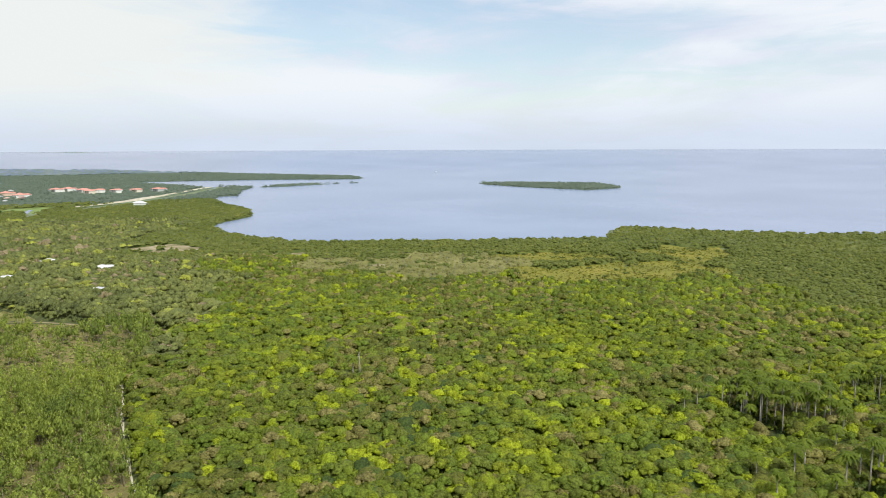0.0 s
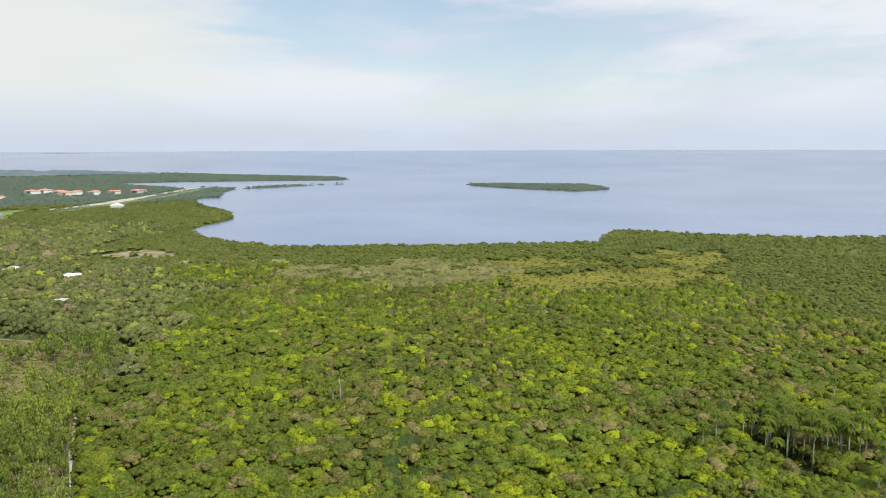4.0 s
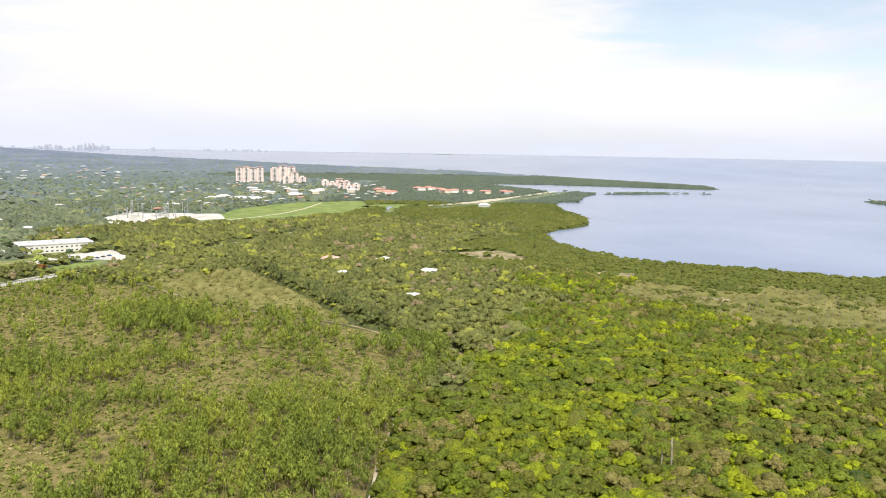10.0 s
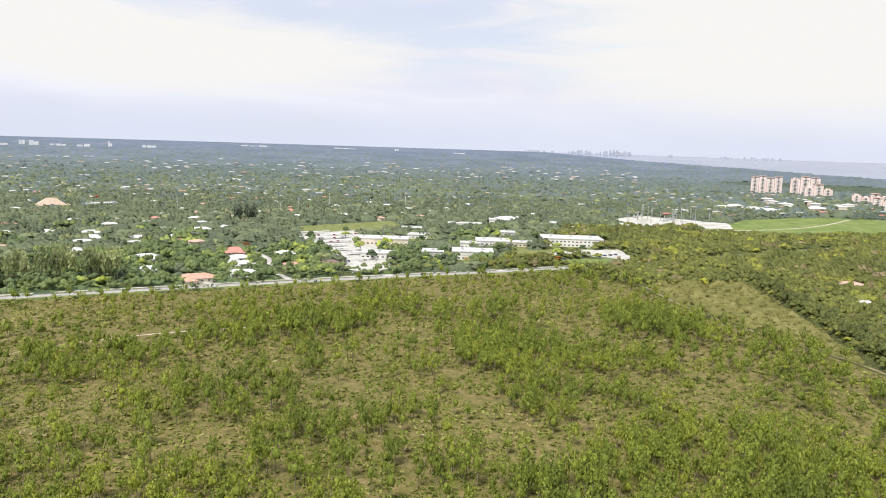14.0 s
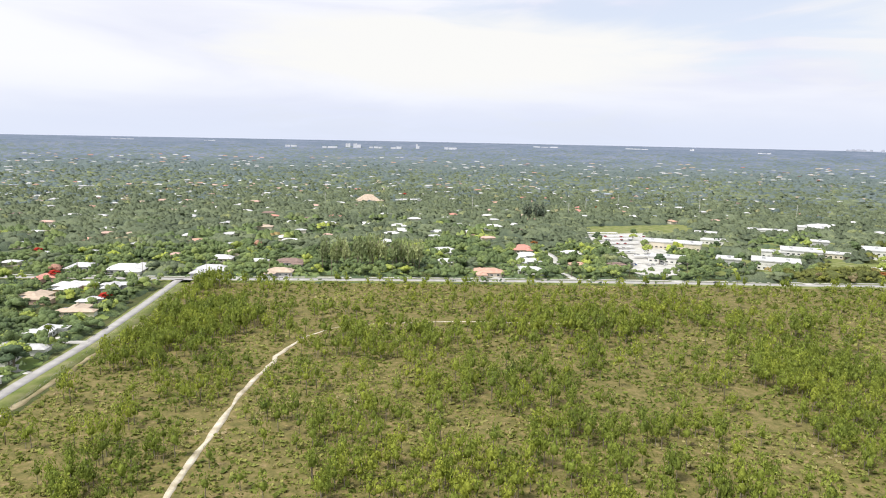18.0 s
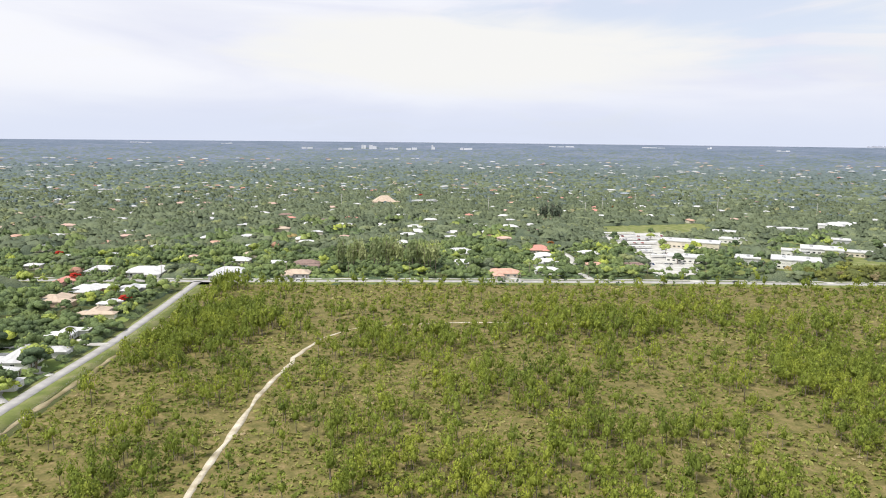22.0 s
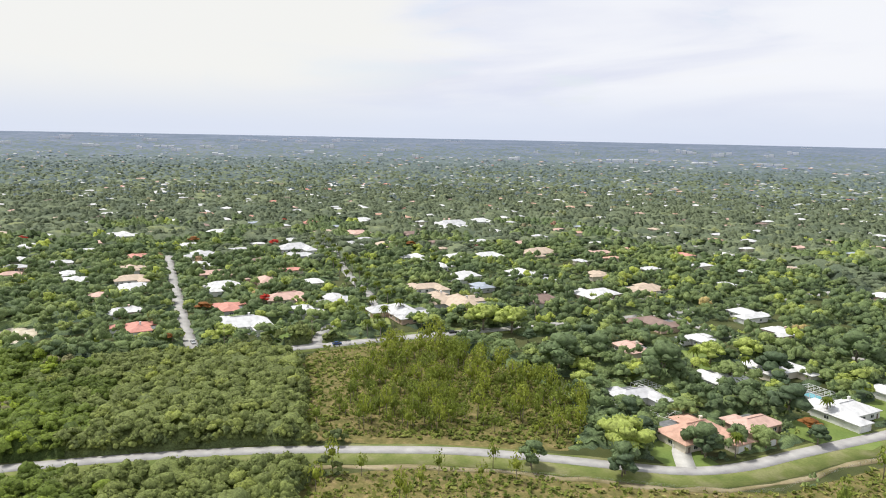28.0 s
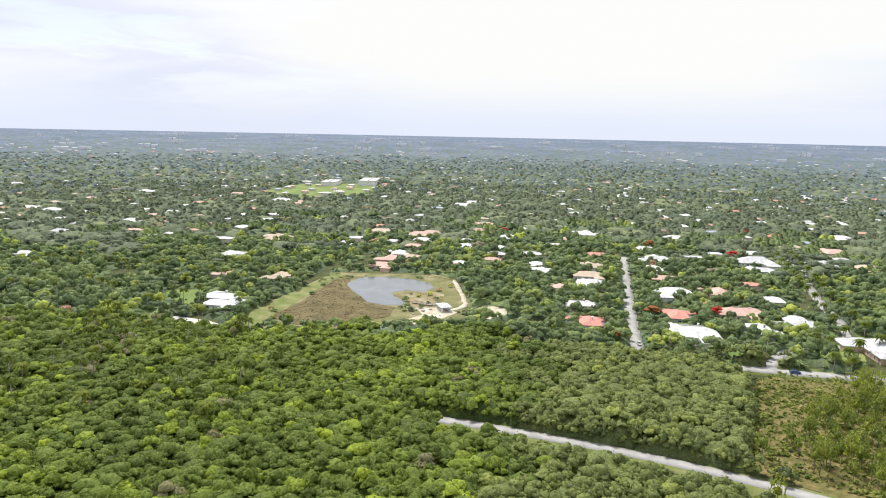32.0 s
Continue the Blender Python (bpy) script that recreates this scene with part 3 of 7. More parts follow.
# more roofs showing between the trees of the suburb, on a loose grid of plots
EXTRA = []
for gx in np.arange(-1500, 900, 46.0):
    for gy in np.arange(-700, 1600, 52.0):
        px, py = gx + rng.uniform(-15, 15), gy + rng.uniform(-17, 17)
        r = math.hypot(px, py)
        if r > 1750 or r < 420 or rng.random() < 0.22:
            continue
        north = py > 540 and px < 560 + 0.2 * (py - 540) and not in_poly(px, py, SCHOOL_YARD) and not (200 < px < 560 and 480 < py < 850)
        west = px < -330 and py > -90 and not (px > -500 and py < 0)
        south = px < -560 and py < -90
        if not (north or west or south) or (-110 < px < 70 and 500 < py < 640):
            continue
        if any(math.hypot(px - h[0], py - h[1]) < 26 for h in HOUSES) or any(near_line(px, py, l, w + 8) for l, w in ROADS):
            continue
        EXTRA.append((px, py, rng.uniform(10, 16), "wwwwwwwggggttpprosbb"[rng.integers(20)]))


def covered(x, y):
    """What is too built over or too open for trees."""
    c = np.zeros(np.shape(x), bool)
    for line, w in ROADS:
        line = line[:17] if line is PARK_ROAD else line
        c |= near_line(x, y, line, w * 0.5 + (0.0 if line in (CANAL_ROAD, STREET_A, STREET_B, STREET_C) else 2.0))
    far = np.hypot(x, y)
    lo, hi = (far.min() - 60, far.max() + 60) if far.size else (0, 0)
    for k, (hx, hy, w, _) in enumerate(HOUSES + EXTRA + BAY_HOUSES):
        r = math.hypot(hx, hy)
        if lo < r < hi:
            # trees cleared on the camera's side, so that the roof shows in its view
            s = 75.0 if hx > 1200 else min(r * 0.028, 26.0) * (0.2 + 0.6 * ((k * 7) % 10) / 10)
            along, across = (x - hx) * hx / r + (y - hy) * hy / r, (x - hx) * hy / r - (y - hy) * hx / r
            c |= (np.abs(across) < w * 0.5 + 0.3) & (along < w * 0.4 + 0.5) & (along > -w * 0.4 - s)
    for bx, by, w, d, *_ in BLOCKS:
        c |= (np.abs(x - bx) < w * 0.5 + 4) & (np.abs(y - by) < d * 0.5 + 5)
    for p in (POND_PARK, SUBSTATION, BIG_FIELD, FIELD_B, BALL_FIELD, LOT_A, LOT_B, FAR_FIELD):
        c |= in_poly(x, y, p)
    for p in BARE:
        c |= in_poly(x, y, p) & (patchy(x, y, 9, 5) < 0.75)
    for px, py, w, d in LAWNS:
        c |= ((x - px) / (w * 0.66)) ** 2 + ((y - py) / (d * 0.66)) ** 2 < 1
    c |= in_poly(x, y, [(p[0] * 0.975, p[1] * 0.975) for p in LOT_B])
    c |= in_poly(x, y, SANDY) | in_poly(x, y, SCHOOL_YARD) & (patchy(x, y, 14, 77) < 0.5)
    for p in ([(-383, -216), (-404, -226), (-407, -204), (-391, -194), (-365, -190)], [(-338, -192), (-318, -168), (-316, -155), (-331, -149), (-345, -168), (-349, -188)], [(388, 514), (436, 507), (455, 487), (430, 474), (388, 482)]):
        c |= in_poly(x, y, p)
    c |= near_line(x, y, PARK_ROAD[:9], 6.0) & (y < 480) | near_line(x, y, PARK_ROAD[8:17], 4.4) | near_line(x, y, [(p[0] + 8, p[1] - 4) for p in PARK_ROAD[6:16]], 7.0) | near_line(x, y, [(p[0] + 9, p[1]) for p in PARK_ROAD[:8]], 8.0) | near_line(x, y, MAIN_ROAD, 9.0) | near_line(x, y, PARK_PATH, 3.0) | near_line(x, y, DITCH, 2.2) | near_line(x, y, [(-312, 84), (-306, 120), (-302, 172)], 9.0)
    c |= near_line(x, y, [(1150, 505), (1320, 443), (1477, 429), (1760, 400)], 17.0) | near_line(x, y, [(1120, 462), (1240, 430), (1400, 395), (1540, 380), (1740, 365)], 20.0) | near_line(x, y, [(995, 488), (1040, 508), (1085, 523), (1115, 535)], 9.0)
    return c


WATER, PINES, HAMMOCK, WOODS, MANGROVE, MARSHY, DEADS, SUBURB, OPEN = range(9)


def zone(x, y):
    x, y = np.asarray(x, float), np.asarray(y, float)
    z = np.full(x.shape, SUBURB)
    sharp_x, sharp_y = x, y
    x, y = x + 44 * (patchy(x, y, 21, 61) - 0.5), y + 44 * (patchy(x, y, 21, 62) - 0.5)
    east = (x > 60) & (y < 0.9 * x + 200) & (y < 700)
    z[east] = WOODS
    z[(x > -150) & (y < 140) & (x < 560) & (y > -900)] = HAMMOCK
    z[(x <= -150) & (x > -330) & (y < 100) & (y > -420)] = HAMMOCK
    z[(x > 250) & (x < 480) & (y > 100) & (y < 0.8 * x + 60)] = WOODS
    z[(x > 470 + 30 * np.sin(y / 60)) & (y < 60) | (x > 560) & (y < 240)] = MANGROVE
    z[(y < -260) & (x > 300) & (x < 700)] = MANGROVE
    z[(x > 900) & (y < 620 + 0.35 * (x - 900)) | (x > 1900) & (y < 1700)] = MANGROVE
    z[in_poly(x, y, DEADWOOD)] = DEADS
    for p in MARSHES:
        z[in_poly(x, y, p)] = MARSHY
    z[(z == DEADS) & (patchy(x, y, 15, 63) < 0.36)] = MANGROVE
    x, y = sharp_x, sharp_y
    z[in_poly(x, y, TRACK[1:8] + DITCH[::-1])] = DEADS
    z[in_poly(x, y, PINELAND) | in_poly(x, y, PINE_PATCH)] = PINES
    land = in_poly(x, y, COAST) | in_poly(x, y, ISLAND) | in_poly(x, y, FAR_SHORE)
    for p in ISLETS:
        land |= in_poly(x, y, p)
    z[in_poly(x, y, ISLAND)] = MANGROVE
    for p in ISLETS:
        z[in_poly(x, y, p)] = MANGROVE
    z[~land] = WATER
    return z


# ---- ground and water ----


def mesh_from(name, verts, quads, mat, tint=None, smooth=False):
    me = bpy.data.meshes.new(name)
    verts, quads = np.ascontiguousarray(verts, np.float32).reshape(-1, 3), np.ascontiguousarray(quads, np.int32).reshape(-1, 4)
    me.vertices.add(len(verts))
    me.vertices.foreach_set("co", verts.ravel())
    me.loops.add(quads.size)
    me.loops.foreach_set("vertex_index", quads.ravel())
    me.polygons.add(len(quads))
    me.polygons.foreach_set("loop_start", np.arange(0, quads.size, 4, dtype=np.int32))
    if smooth:
        me.polygons.foreach_set("use_smooth", np.ones(len(quads), bool))
    if tint is not None:
        me.attributes.new("tint", "FLOAT", "POINT").data.foreach_set("value", np.ascontiguousarray(tint, np.float32).ravel())
    me.materials.append(mat)
    me.update(calc_edges=True)
    return me


rings = np.r_[0.5, 40 * 1.04 ** np.arange(0, 125)]
rings = rings[rings < 4960]
turns = np.radians(np.arange(0, 360, 0.8))
gr, ga = np.meshgrid(rings, turns, indexing="ij")
gx, gy = gr * np.sin(ga), gr * np.cos(ga)
land = zone(gx, gy) != WATER
pond_hole = in_poly(gx, gy, POND)
gz = lift(gr) + np.where(land, 0.0, -2.5) + np.where(pond_hole, -1.2, 0.0)
nr, na = gr.shape
ii, jj = np.meshgrid(np.arange(nr - 1), np.arange(na), indexing="ij")
quad = np.stack([ii * na + jj, ii * na + (jj + 1) % na, (ii + 1) * na + (jj + 1) % na, (ii + 1) * na + jj], -1)
ground = tagged(new("ground", mesh_from("ground", np.stack([gx, gy, gz], -1), quad[..., ::-1], M["soil"], smooth=True)), "dark green and brown woodland soil reaching the horizon", "ground", kind="structure")

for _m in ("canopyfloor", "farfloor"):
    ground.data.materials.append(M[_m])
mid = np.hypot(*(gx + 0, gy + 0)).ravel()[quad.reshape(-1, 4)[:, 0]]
# faces take the haze-painted floor more often the farther out they lie
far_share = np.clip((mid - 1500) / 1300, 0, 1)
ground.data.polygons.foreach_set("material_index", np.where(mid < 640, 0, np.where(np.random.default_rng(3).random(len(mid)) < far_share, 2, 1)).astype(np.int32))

wr = np.array([560, 700, 900, 1200, 1600, 2100, 2600, *np.linspace(2700, 4950, 26)])
wa = np.radians(np.arange(0, 181, 1.5))
gr, ga = np.meshgrid(wr, wa, indexing="ij")
nr, na = gr.shape
ii, jj = np.meshgrid(np.arange(nr - 1), np.arange(na - 1), indexing="ij")
quad = np.stack([ii * na + jj, ii * na + jj + 1, (ii + 1) * na + jj + 1, (ii + 1) * na + jj], -1)
tagged(new("water", mesh_from("water", np.stack([gr * np.sin(ga), gr * np.cos(ga), lift(gr) - 0.35], -1), quad[..., ::-1], M["bay"], smooth=True)), "calm pale blue bay water reflecting the sky", "water", kind="structure")


def area(name, poly, mat, top, label, category, thick=0.3, kind="structure"):
    """A flat sheet with an edge, over the plan polygon."""
    bm = bmesh.new()
    vs = [bm.verts.new((x, y, float(level(x, y)) + top)) for x, y in poly]
    f = bm.faces.new(vs)
    if f.normal.z < 0 or sum(a[0] * b[1] - b[0] * a[1] for a, b in zip(poly, poly[1:] + poly[:1])) < 0:
        bmesh.ops.reverse_faces(bm, faces=[f])
    low = bmesh.ops.extrude_face_region(bm, geom=[f])["geom"]
    for v in low:
        if isinstance(v, bmesh.types.BMVert):
            v.co.z -= thick
    bmesh.ops.triangulate(bm, faces=bm.faces[:])
    bmesh.ops.recalc_face_normals(bm, faces=bm.faces[:])
    me = bpy.data.meshes.new(name)
    bm.to_mesh(me)
    bm.free()
    me.materials.append(mat)
    return tagged(new(name, me), label, category, kind=kind)


def smooth_line(line, step=6.0):
    """The plan line as a rounded run of points."""
    p = [Vector((*q, 0)) for q in line]
    p = [p[0] * 2 - p[1], *p, p[-1] * 2 - p[-2]]
    out = []
    for a, b, c, d in zip(p, p[1:], p[2:], p[3:]):
        n = max(2, int((c - b).length / step))
        for k in range(n):
            t = k / n
            out.append(0.5 * (2 * b + (c - a) * t + (2 * a - 5 * b + 4 * c - d) * t * t + (3 * b - a - 3 * c + d) * t ** 3))
    return out + [p[-2]]


def strip(name, line, width, mat, top, label, category, shift=0.0, ragged=0.0, thick=0.25):
    """A road or path laid along the line, with edges that step down."""
    pts = smooth_line(line)
    vs, qs = [], []
    for i, p in enumerate(pts):
        d = (pts[min(i + 1, len(pts) - 1)] - pts[max(i - 1, 0)]).normalized()
        side = Vector((-d.y, d.x, 0))
        for e in (-1, 1):
            w = width * 0.5 + ragged * (noise.noise(Vector((p.x * 0.13, p.y * 0.13, 7.0 * e))) - 0.2)
            q = p + side * (shift + e * w)
            z = float(level(q.x, q.y)) + top
            vs += [(q.x, q.y, z), (q.x, q.y, z - thick)]
        if i:
            a, b = 4 * (i - 1), 4 * i
            qs += [(a, b, b + 2, a + 2), (a + 1, b + 1, b, a), (a + 2, b + 2, b + 3, a + 3)]
    return tagged(new(name, mesh_from(name, vs, np.array(qs)[:, ::-1], mat)), label, category, kind="structure")


strip("road_main", MAIN_ROAD, 8.5, M["asphalt"], 0.16, "straight sun-bleached asphalt road along the pine preserve", "road")
strip("pavement_main", MAIN_ROAD, 2.6, M["concrete"], 0.24, "pale concrete footpath beside the main road", "pavement", shift=8.2)
strip("verge_main", MAIN_ROAD, 26.0, M["verge"], 0.08, "mown grass verge along the main road", "verge")
strip("road_park", PARK_ROAD, 5.4, M["asphalt"], 0.16, "curving sun-bleached asphalt residential road", "road")
strip("verge_park", PARK_ROAD, 15.0, M["verge"], 0.08, "yellow-green mown verge beside the curving road", "verge", shift=3.0, ragged=1.0)
strip("firebreak", PARK_ROAD[:13], 3.4, M["bare"], 0.11, "sandy worn firebreak track beside the verge", "track", shift=12.0, ragged=2.5)
strip("road_canal", CANAL_ROAD, 8.0, M["asphalt"], 0.17, "pale asphalt road behind a line of trees", "road")
strip("verge_canal", CANAL_ROAD, 16.0, M["verge"], 0.09, "grass verge along the pale road", "verge")
strip("street_a", STREET_A, 6.4, M["asphalt"], 0.15, "straight grey residential street between gardens", "street")
strip("street_b", STREET_B, 6.0, M["asphalt"], 0.14, "grey residential street lined with palms", "street")
strip("street_c", STREET_C, 5.0, M["asphalt"], 0.13, "short grey residential street between houses", "street")
strip("street_d", STREET_D, 5.5, M["concrete"], 0.13, "pale curving driveway from the main road", "street")
strip("trail", TRAIL[:7], 2.9, M["sand"], 0.14, "white sandy trail winding through the pines", "trail", ragged=1.8)
strip("side_trail", TRAIL[6:], 1.5, M["sand"], 0.135, "narrow sandy trail half hidden by young pines", "trail", ragged=1.4)
strip("trail_east", TRAIL_EAST, 1.3, M["sand"], 0.14, "narrow sandy trail along the edge of the hammock", "trail", ragged=1.2)
strip("track", TRACK, 2.6, M["bare"], 0.13, "pale dirt track along the tree line", "track", ragged=1.0)
strip("park_path", PARK_PATH[5:9], 3.6, M["sand"], 0.26, "winding pale gravel path beside the pond", "path", ragged=1.6)
strip("reed_track", PARK_PATH[:5], 2.0, M["bare"], 0.26, "narrow worn track along the reed bed", "track", ragged=1.0)
strip("bank_path", PARK_PATH[8:], 2.2, M["park"], 0.26, "grassy path along the far bank of the pond", "path", ragged=0.8)
area("pond_sand", [(-391, -68), (-397, -52), (-386, -44), (-372, -50), (-358, -56), (-350, -66), (-360, -71), (-378, -62)], M["sand"], 0.13, "bare white sand round the pavilion", "sand")
area("pine_floor", PINELAND, M["pinefloor"], 0.04, "dry grass, palmetto litter and pale limestone of the pineland", "ground cover")
area("pine_patch_floor", PINE_PATCH, M["pinefloor"], 0.045, "dry grass and palmetto litter beside the road", "ground cover")
for k, p in enumerate(MARSHES):
    mx, my = sum(q[0] for q in p) / len(p), sum(q[1] for q in p) / len(p)
    area("marsh", [(mx + (a - mx) * 1.3, my + (b - my) * 1.2) for a, b in p], M["marsh"], 0.6 + 0.03 * k, "flat olive-green coastal sawgrass marsh", "marsh", 0.8)
area("pond_lawn", POND_PARK, M["park"], 0.05, "dry grassy banks round the pond", "lawn")
area("pond_bank", [(-330, -153), (-366, -154), (-475, -142), (-474, -134), (-454, -137), (-389, -138), (-354, -142), (-338, -138)], M["verge"], 0.10, "green mown bank along the reed bed", "lawn")
area("pond_spit", [(-425, -89), (-436, -79), (-435, -66), (-430, -58), (-388, -52), (-385, -63), (-398, -73), (-410, -81)], M["bare"], 0.10, "sandy grassy spit beside the pond", "bank")
area("small_pool", [(-345, -84), (-352, -82), (-352, -76), (-345, -74), (-340, -80)], M["pondwater"], 0.2, "small shallow pool beside the reeds", "pond", 0.5)
area("court_lawn", [(-383, -216), (-404, -226), (-407, -204), (-391, -194), (-370, -193)], M["lawn"], 0.1, "bright green lawn behind the white house", "lawn")
area("car_court", [(-338, -190), (-332, -168), (-326, -155), (-331, -151), (-341, -168), (-345, -188)], M["concrete"], 0.14, "pale paved car court by the woods", "yard")
area("roadside_lawn", [(384, 514), (400, 488), (432, 480), (452, 496), (430, 508), (404, 520)], M["lawn"], 0.11, "bright green lawn beside the road", "lawn")
area("pond_reeds", REEDS, M["drymarsh"], 0.18, "brown dried reed bed beside the pond", "reed bed", 0.4)
area("pond_water", POND, M["pondwater"], 0.12, "still grey-blue pond reflecting the sky", "pond", 0.5)
area("sandy_patch", SANDY, M["sand"], 0.12, "bare pale sand clearing beside the woods", "sand")
for _i, _p in enumerate(BARE):
    area("bare_patch", _p, M["bare"], 0.10, "bare brown clearing among the low trees", "clearing")
area("substation_yard", SUBSTATION, M["gravel"], 0.16, "pale grey gravel yard of the electrical substation", "yard")
area("big_field", BIG_FIELD, M["lawn"], 0.10, "large bright green mown field", "field")
strip("field_track", [(760, 640), (860, 625), (980, 640), (1130, 690)], 5.0, M["sand"], 0.16, "pale dirt track across the green field", "track", ragged=1.5)
area("small_field", FIELD_B, M["lawn"], 0.10, "small green field by the inlet", "field")
area("far_school_field", FAR_FIELD, M["lawn"], 0.2, "bright green school playing field", "field")
area("ball_field", BALL_FIELD, M["verge"], 0.08, "faded green sports field behind the school", "field")
area("school_yard", SCHOOL_YARD, M["verge"], 0.07, "grass and paving round the school buildings", "yard")
area("parking_lot", LOT_A, M["concrete"], 0.12, "pale concrete parking lot of the school", "parking lot")
area("paved_yard", LOT_B, M["concrete"], 0.12, "wide pale paved yard by the road", "yard")

# ---- plants ----


def crown_cards(n, radius, height, size, lobes, seed, droop=0.0, flat=1.0, jitter=0.8, base=0.0):
    """Leaf clumps as kite-shaped quads over the lobes of one crown: an array (n, 4, 3)."""
    g = np.random.default_rng(seed)
    k = max(1, lobes)
    ang = g.uniform(0, 2 * np.pi, k)
    off = radius * 0.62 * np.sqrt(g.uniform(0.05, 1, k))
    lc = np.stack([off * np.cos(ang), off * np.sin(ang), base + height * g.uniform(0.38, 0.68, k) * (1.12 - 0.5 * off / radius)], 1)
    lr = radius * g.uniform(0.34, 0.56, k)
    pick = g.integers(0, k, n)
    d = g.normal(size=(n, 3))
    d[:, 2] = np.abs(d[:, 2]) * 0.9 + 0.05 - droop * g.random(n)
    d /= np.linalg.norm(d, axis=1)[:, None]
    c = lc[pick] + d * lr[pick][:, None] * g.uniform(0.72, 1.08, n)[:, None] * np.array([1, 1, 0.85 * flat])
    nrm = d + g.normal(size=(n, 3)) * jitter
    nrm[:, 2] += 0.25
    nrm /= np.linalg.norm(nrm, axis=1)[:, None]
    u = np.cross(nrm, g.normal(size=(n, 3)))
    u /= np.linalg.norm(u, axis=1)[:, None]
    v = np.cross(nrm, u)
    s = size * g.uniform(0.6, 1.25, n)[:, None]
    a, b = s * g.uniform(0.75, 1.3, n)[:, None], s * g.uniform(0.5, 0.9, n)[:, None]
    skew = g.uniform(-0.4, 0.4, n)[:, None]
    return np.stack([c - u * a, c - v * b + u * a * skew, c + u * a, c + v * b - u * a * skew - nrm * s * 0.25], 1)


def leafy_body(g, bumps, sides, rings, low, knob):
    """A rounded mass of leaves of unit radius, with knobs and creases: vertices and quads."""
    tip = []
    while len(tip) < bumps:
        d = g.normal(size=(12, 3))
        d[:, 2] = np.abs(d[:, 2]) * 0.9 - 0.1
        d /= np.linalg.norm(d, axis=1)[:, None]
        tip.append(d[0] if not tip else d[np.argmin((d @ np.array(tip).T).max(axis=1))])
    wide = g.uniform(0.85, 1.25, bumps) * 2.1 / math.sqrt(bumps)
    th = np.linspace(0.15 if rings > 2 else 0.45, low, rings)[:, None] + g.uniform(-0.12, 0.12, (rings, sides))
    az = (2 * np.pi * (np.arange(sides)[None] + 0.5 * (np.arange(rings)[:, None] % 2)) + g.uniform(-1.2, 1.2, (rings, sides))) / sides
    d = np.stack([np.sin(th) * np.cos(az), np.sin(th) * np.sin(az), np.cos(th)], -1).reshape(-1, 3)
    ang = np.arccos(np.clip(d @ np.array(tip).T, -1, 1)) / wide
    r = (1 - knob) + knob * (np.sqrt(np.clip(1 - ang ** 2, 0, 1)) * g.uniform(0.6, 1.2, bumps)).max(axis=1) + g.uniform(-0.17, 0.17, len(d))
    qs = [(0, k, k + 1, k + 2) for k in range(1, sides - 1, 2)]
    for i in range(rings - 1):
        for k in range(sides):
            a, b = i * sides + k, i * sides + (k + 1) % sides
            qs.append((a, a + sides, b + sides, b))
    return d * r[:, None] * np.array([g.uniform(0.8, 1.2), g.uniform(0.8, 1.2), 1]), np.array(qs)


def crown(lobes, bumps, sides, rings, cards, card_size, seed, low=1.75, knob=0.42, core=1.0):
    """One crown of unit radius and unit height, standing on its base: several masses of leaves on their limbs, and loose
    sprays of leaves that break the outline. low: how far down a mass reaches, as an angle from its top."""
    g = np.random.default_rng(seed)
    vs, qs, n, spots = [], [], 0, []
    for k in range(lobes):
        v, q = leafy_body(g, bumps, sides, rings, low, knob)
        if lobes > 1:
            off, a, size = 0.74 * math.sqrt((k + 0.25) / lobes), 2.4 * k + g.uniform(-0.5, 0.5), 0.56 if k == 0 else g.uniform(0.75, 1.3) * 0.80 / lobes ** 0.42
            spot = np.array([off * math.cos(a), off * math.sin(a), (0.62 - 0.95 * off * off) * g.uniform(0.7, 1.25)])
        else:
            size, spot = core, np.zeros(3)
        vs.append(v * np.array([size, size, size * g.uniform(0.75, 1.0)]) + spot)
        qs.append(q + n)
        spots.append((spot, size))
        n += len(v)
    if cards:
        d = g.normal(size=(cards, 3))
        d[:, 2] = np.where(d[:, 2] < -0.5, -d[:, 2], d[:, 2])
        d /= np.linalg.norm(d, axis=1)[:, None]
        nrm = d + g.normal(size=(cards, 3)) * 0.55
        nrm /= np.linalg.norm(nrm, axis=1)[:, None]
        u = np.cross(nrm, g.normal(size=(cards, 3)))
        u /= np.linalg.norm(u, axis=1)[:, None]
        w = np.cross(nrm, u)
        which = g.integers(0, lobes, cards)
        c = np.array([spots[k][0] for k in which]) + d * (g.uniform(0.75, 1.1, cards) * (np.array([spots[k][1] for k in which]) if lobes > 1 else 1.0))[:, None]
        a, b = card_size * g.uniform(0.7, 1.4, cards)[:, None], card_size * g.uniform(0.45, 0.9, cards)[:, None]
        vs.append(np.stack([c - u * a, c - w * b + u * a * 0.25, c + u * a, c + w * b - u * a * 0.25 - nrm * b * 0.35], 1).reshape(-1, 3))
        qs.append(np.arange(4 * cards).reshape(-1, 4) + n)
    out = np.concatenate(vs)
    return np.stack([out[:, 0], out[:, 1], 0.35 + 0.65 * out[:, 2]], 1), np.concatenate(qs)


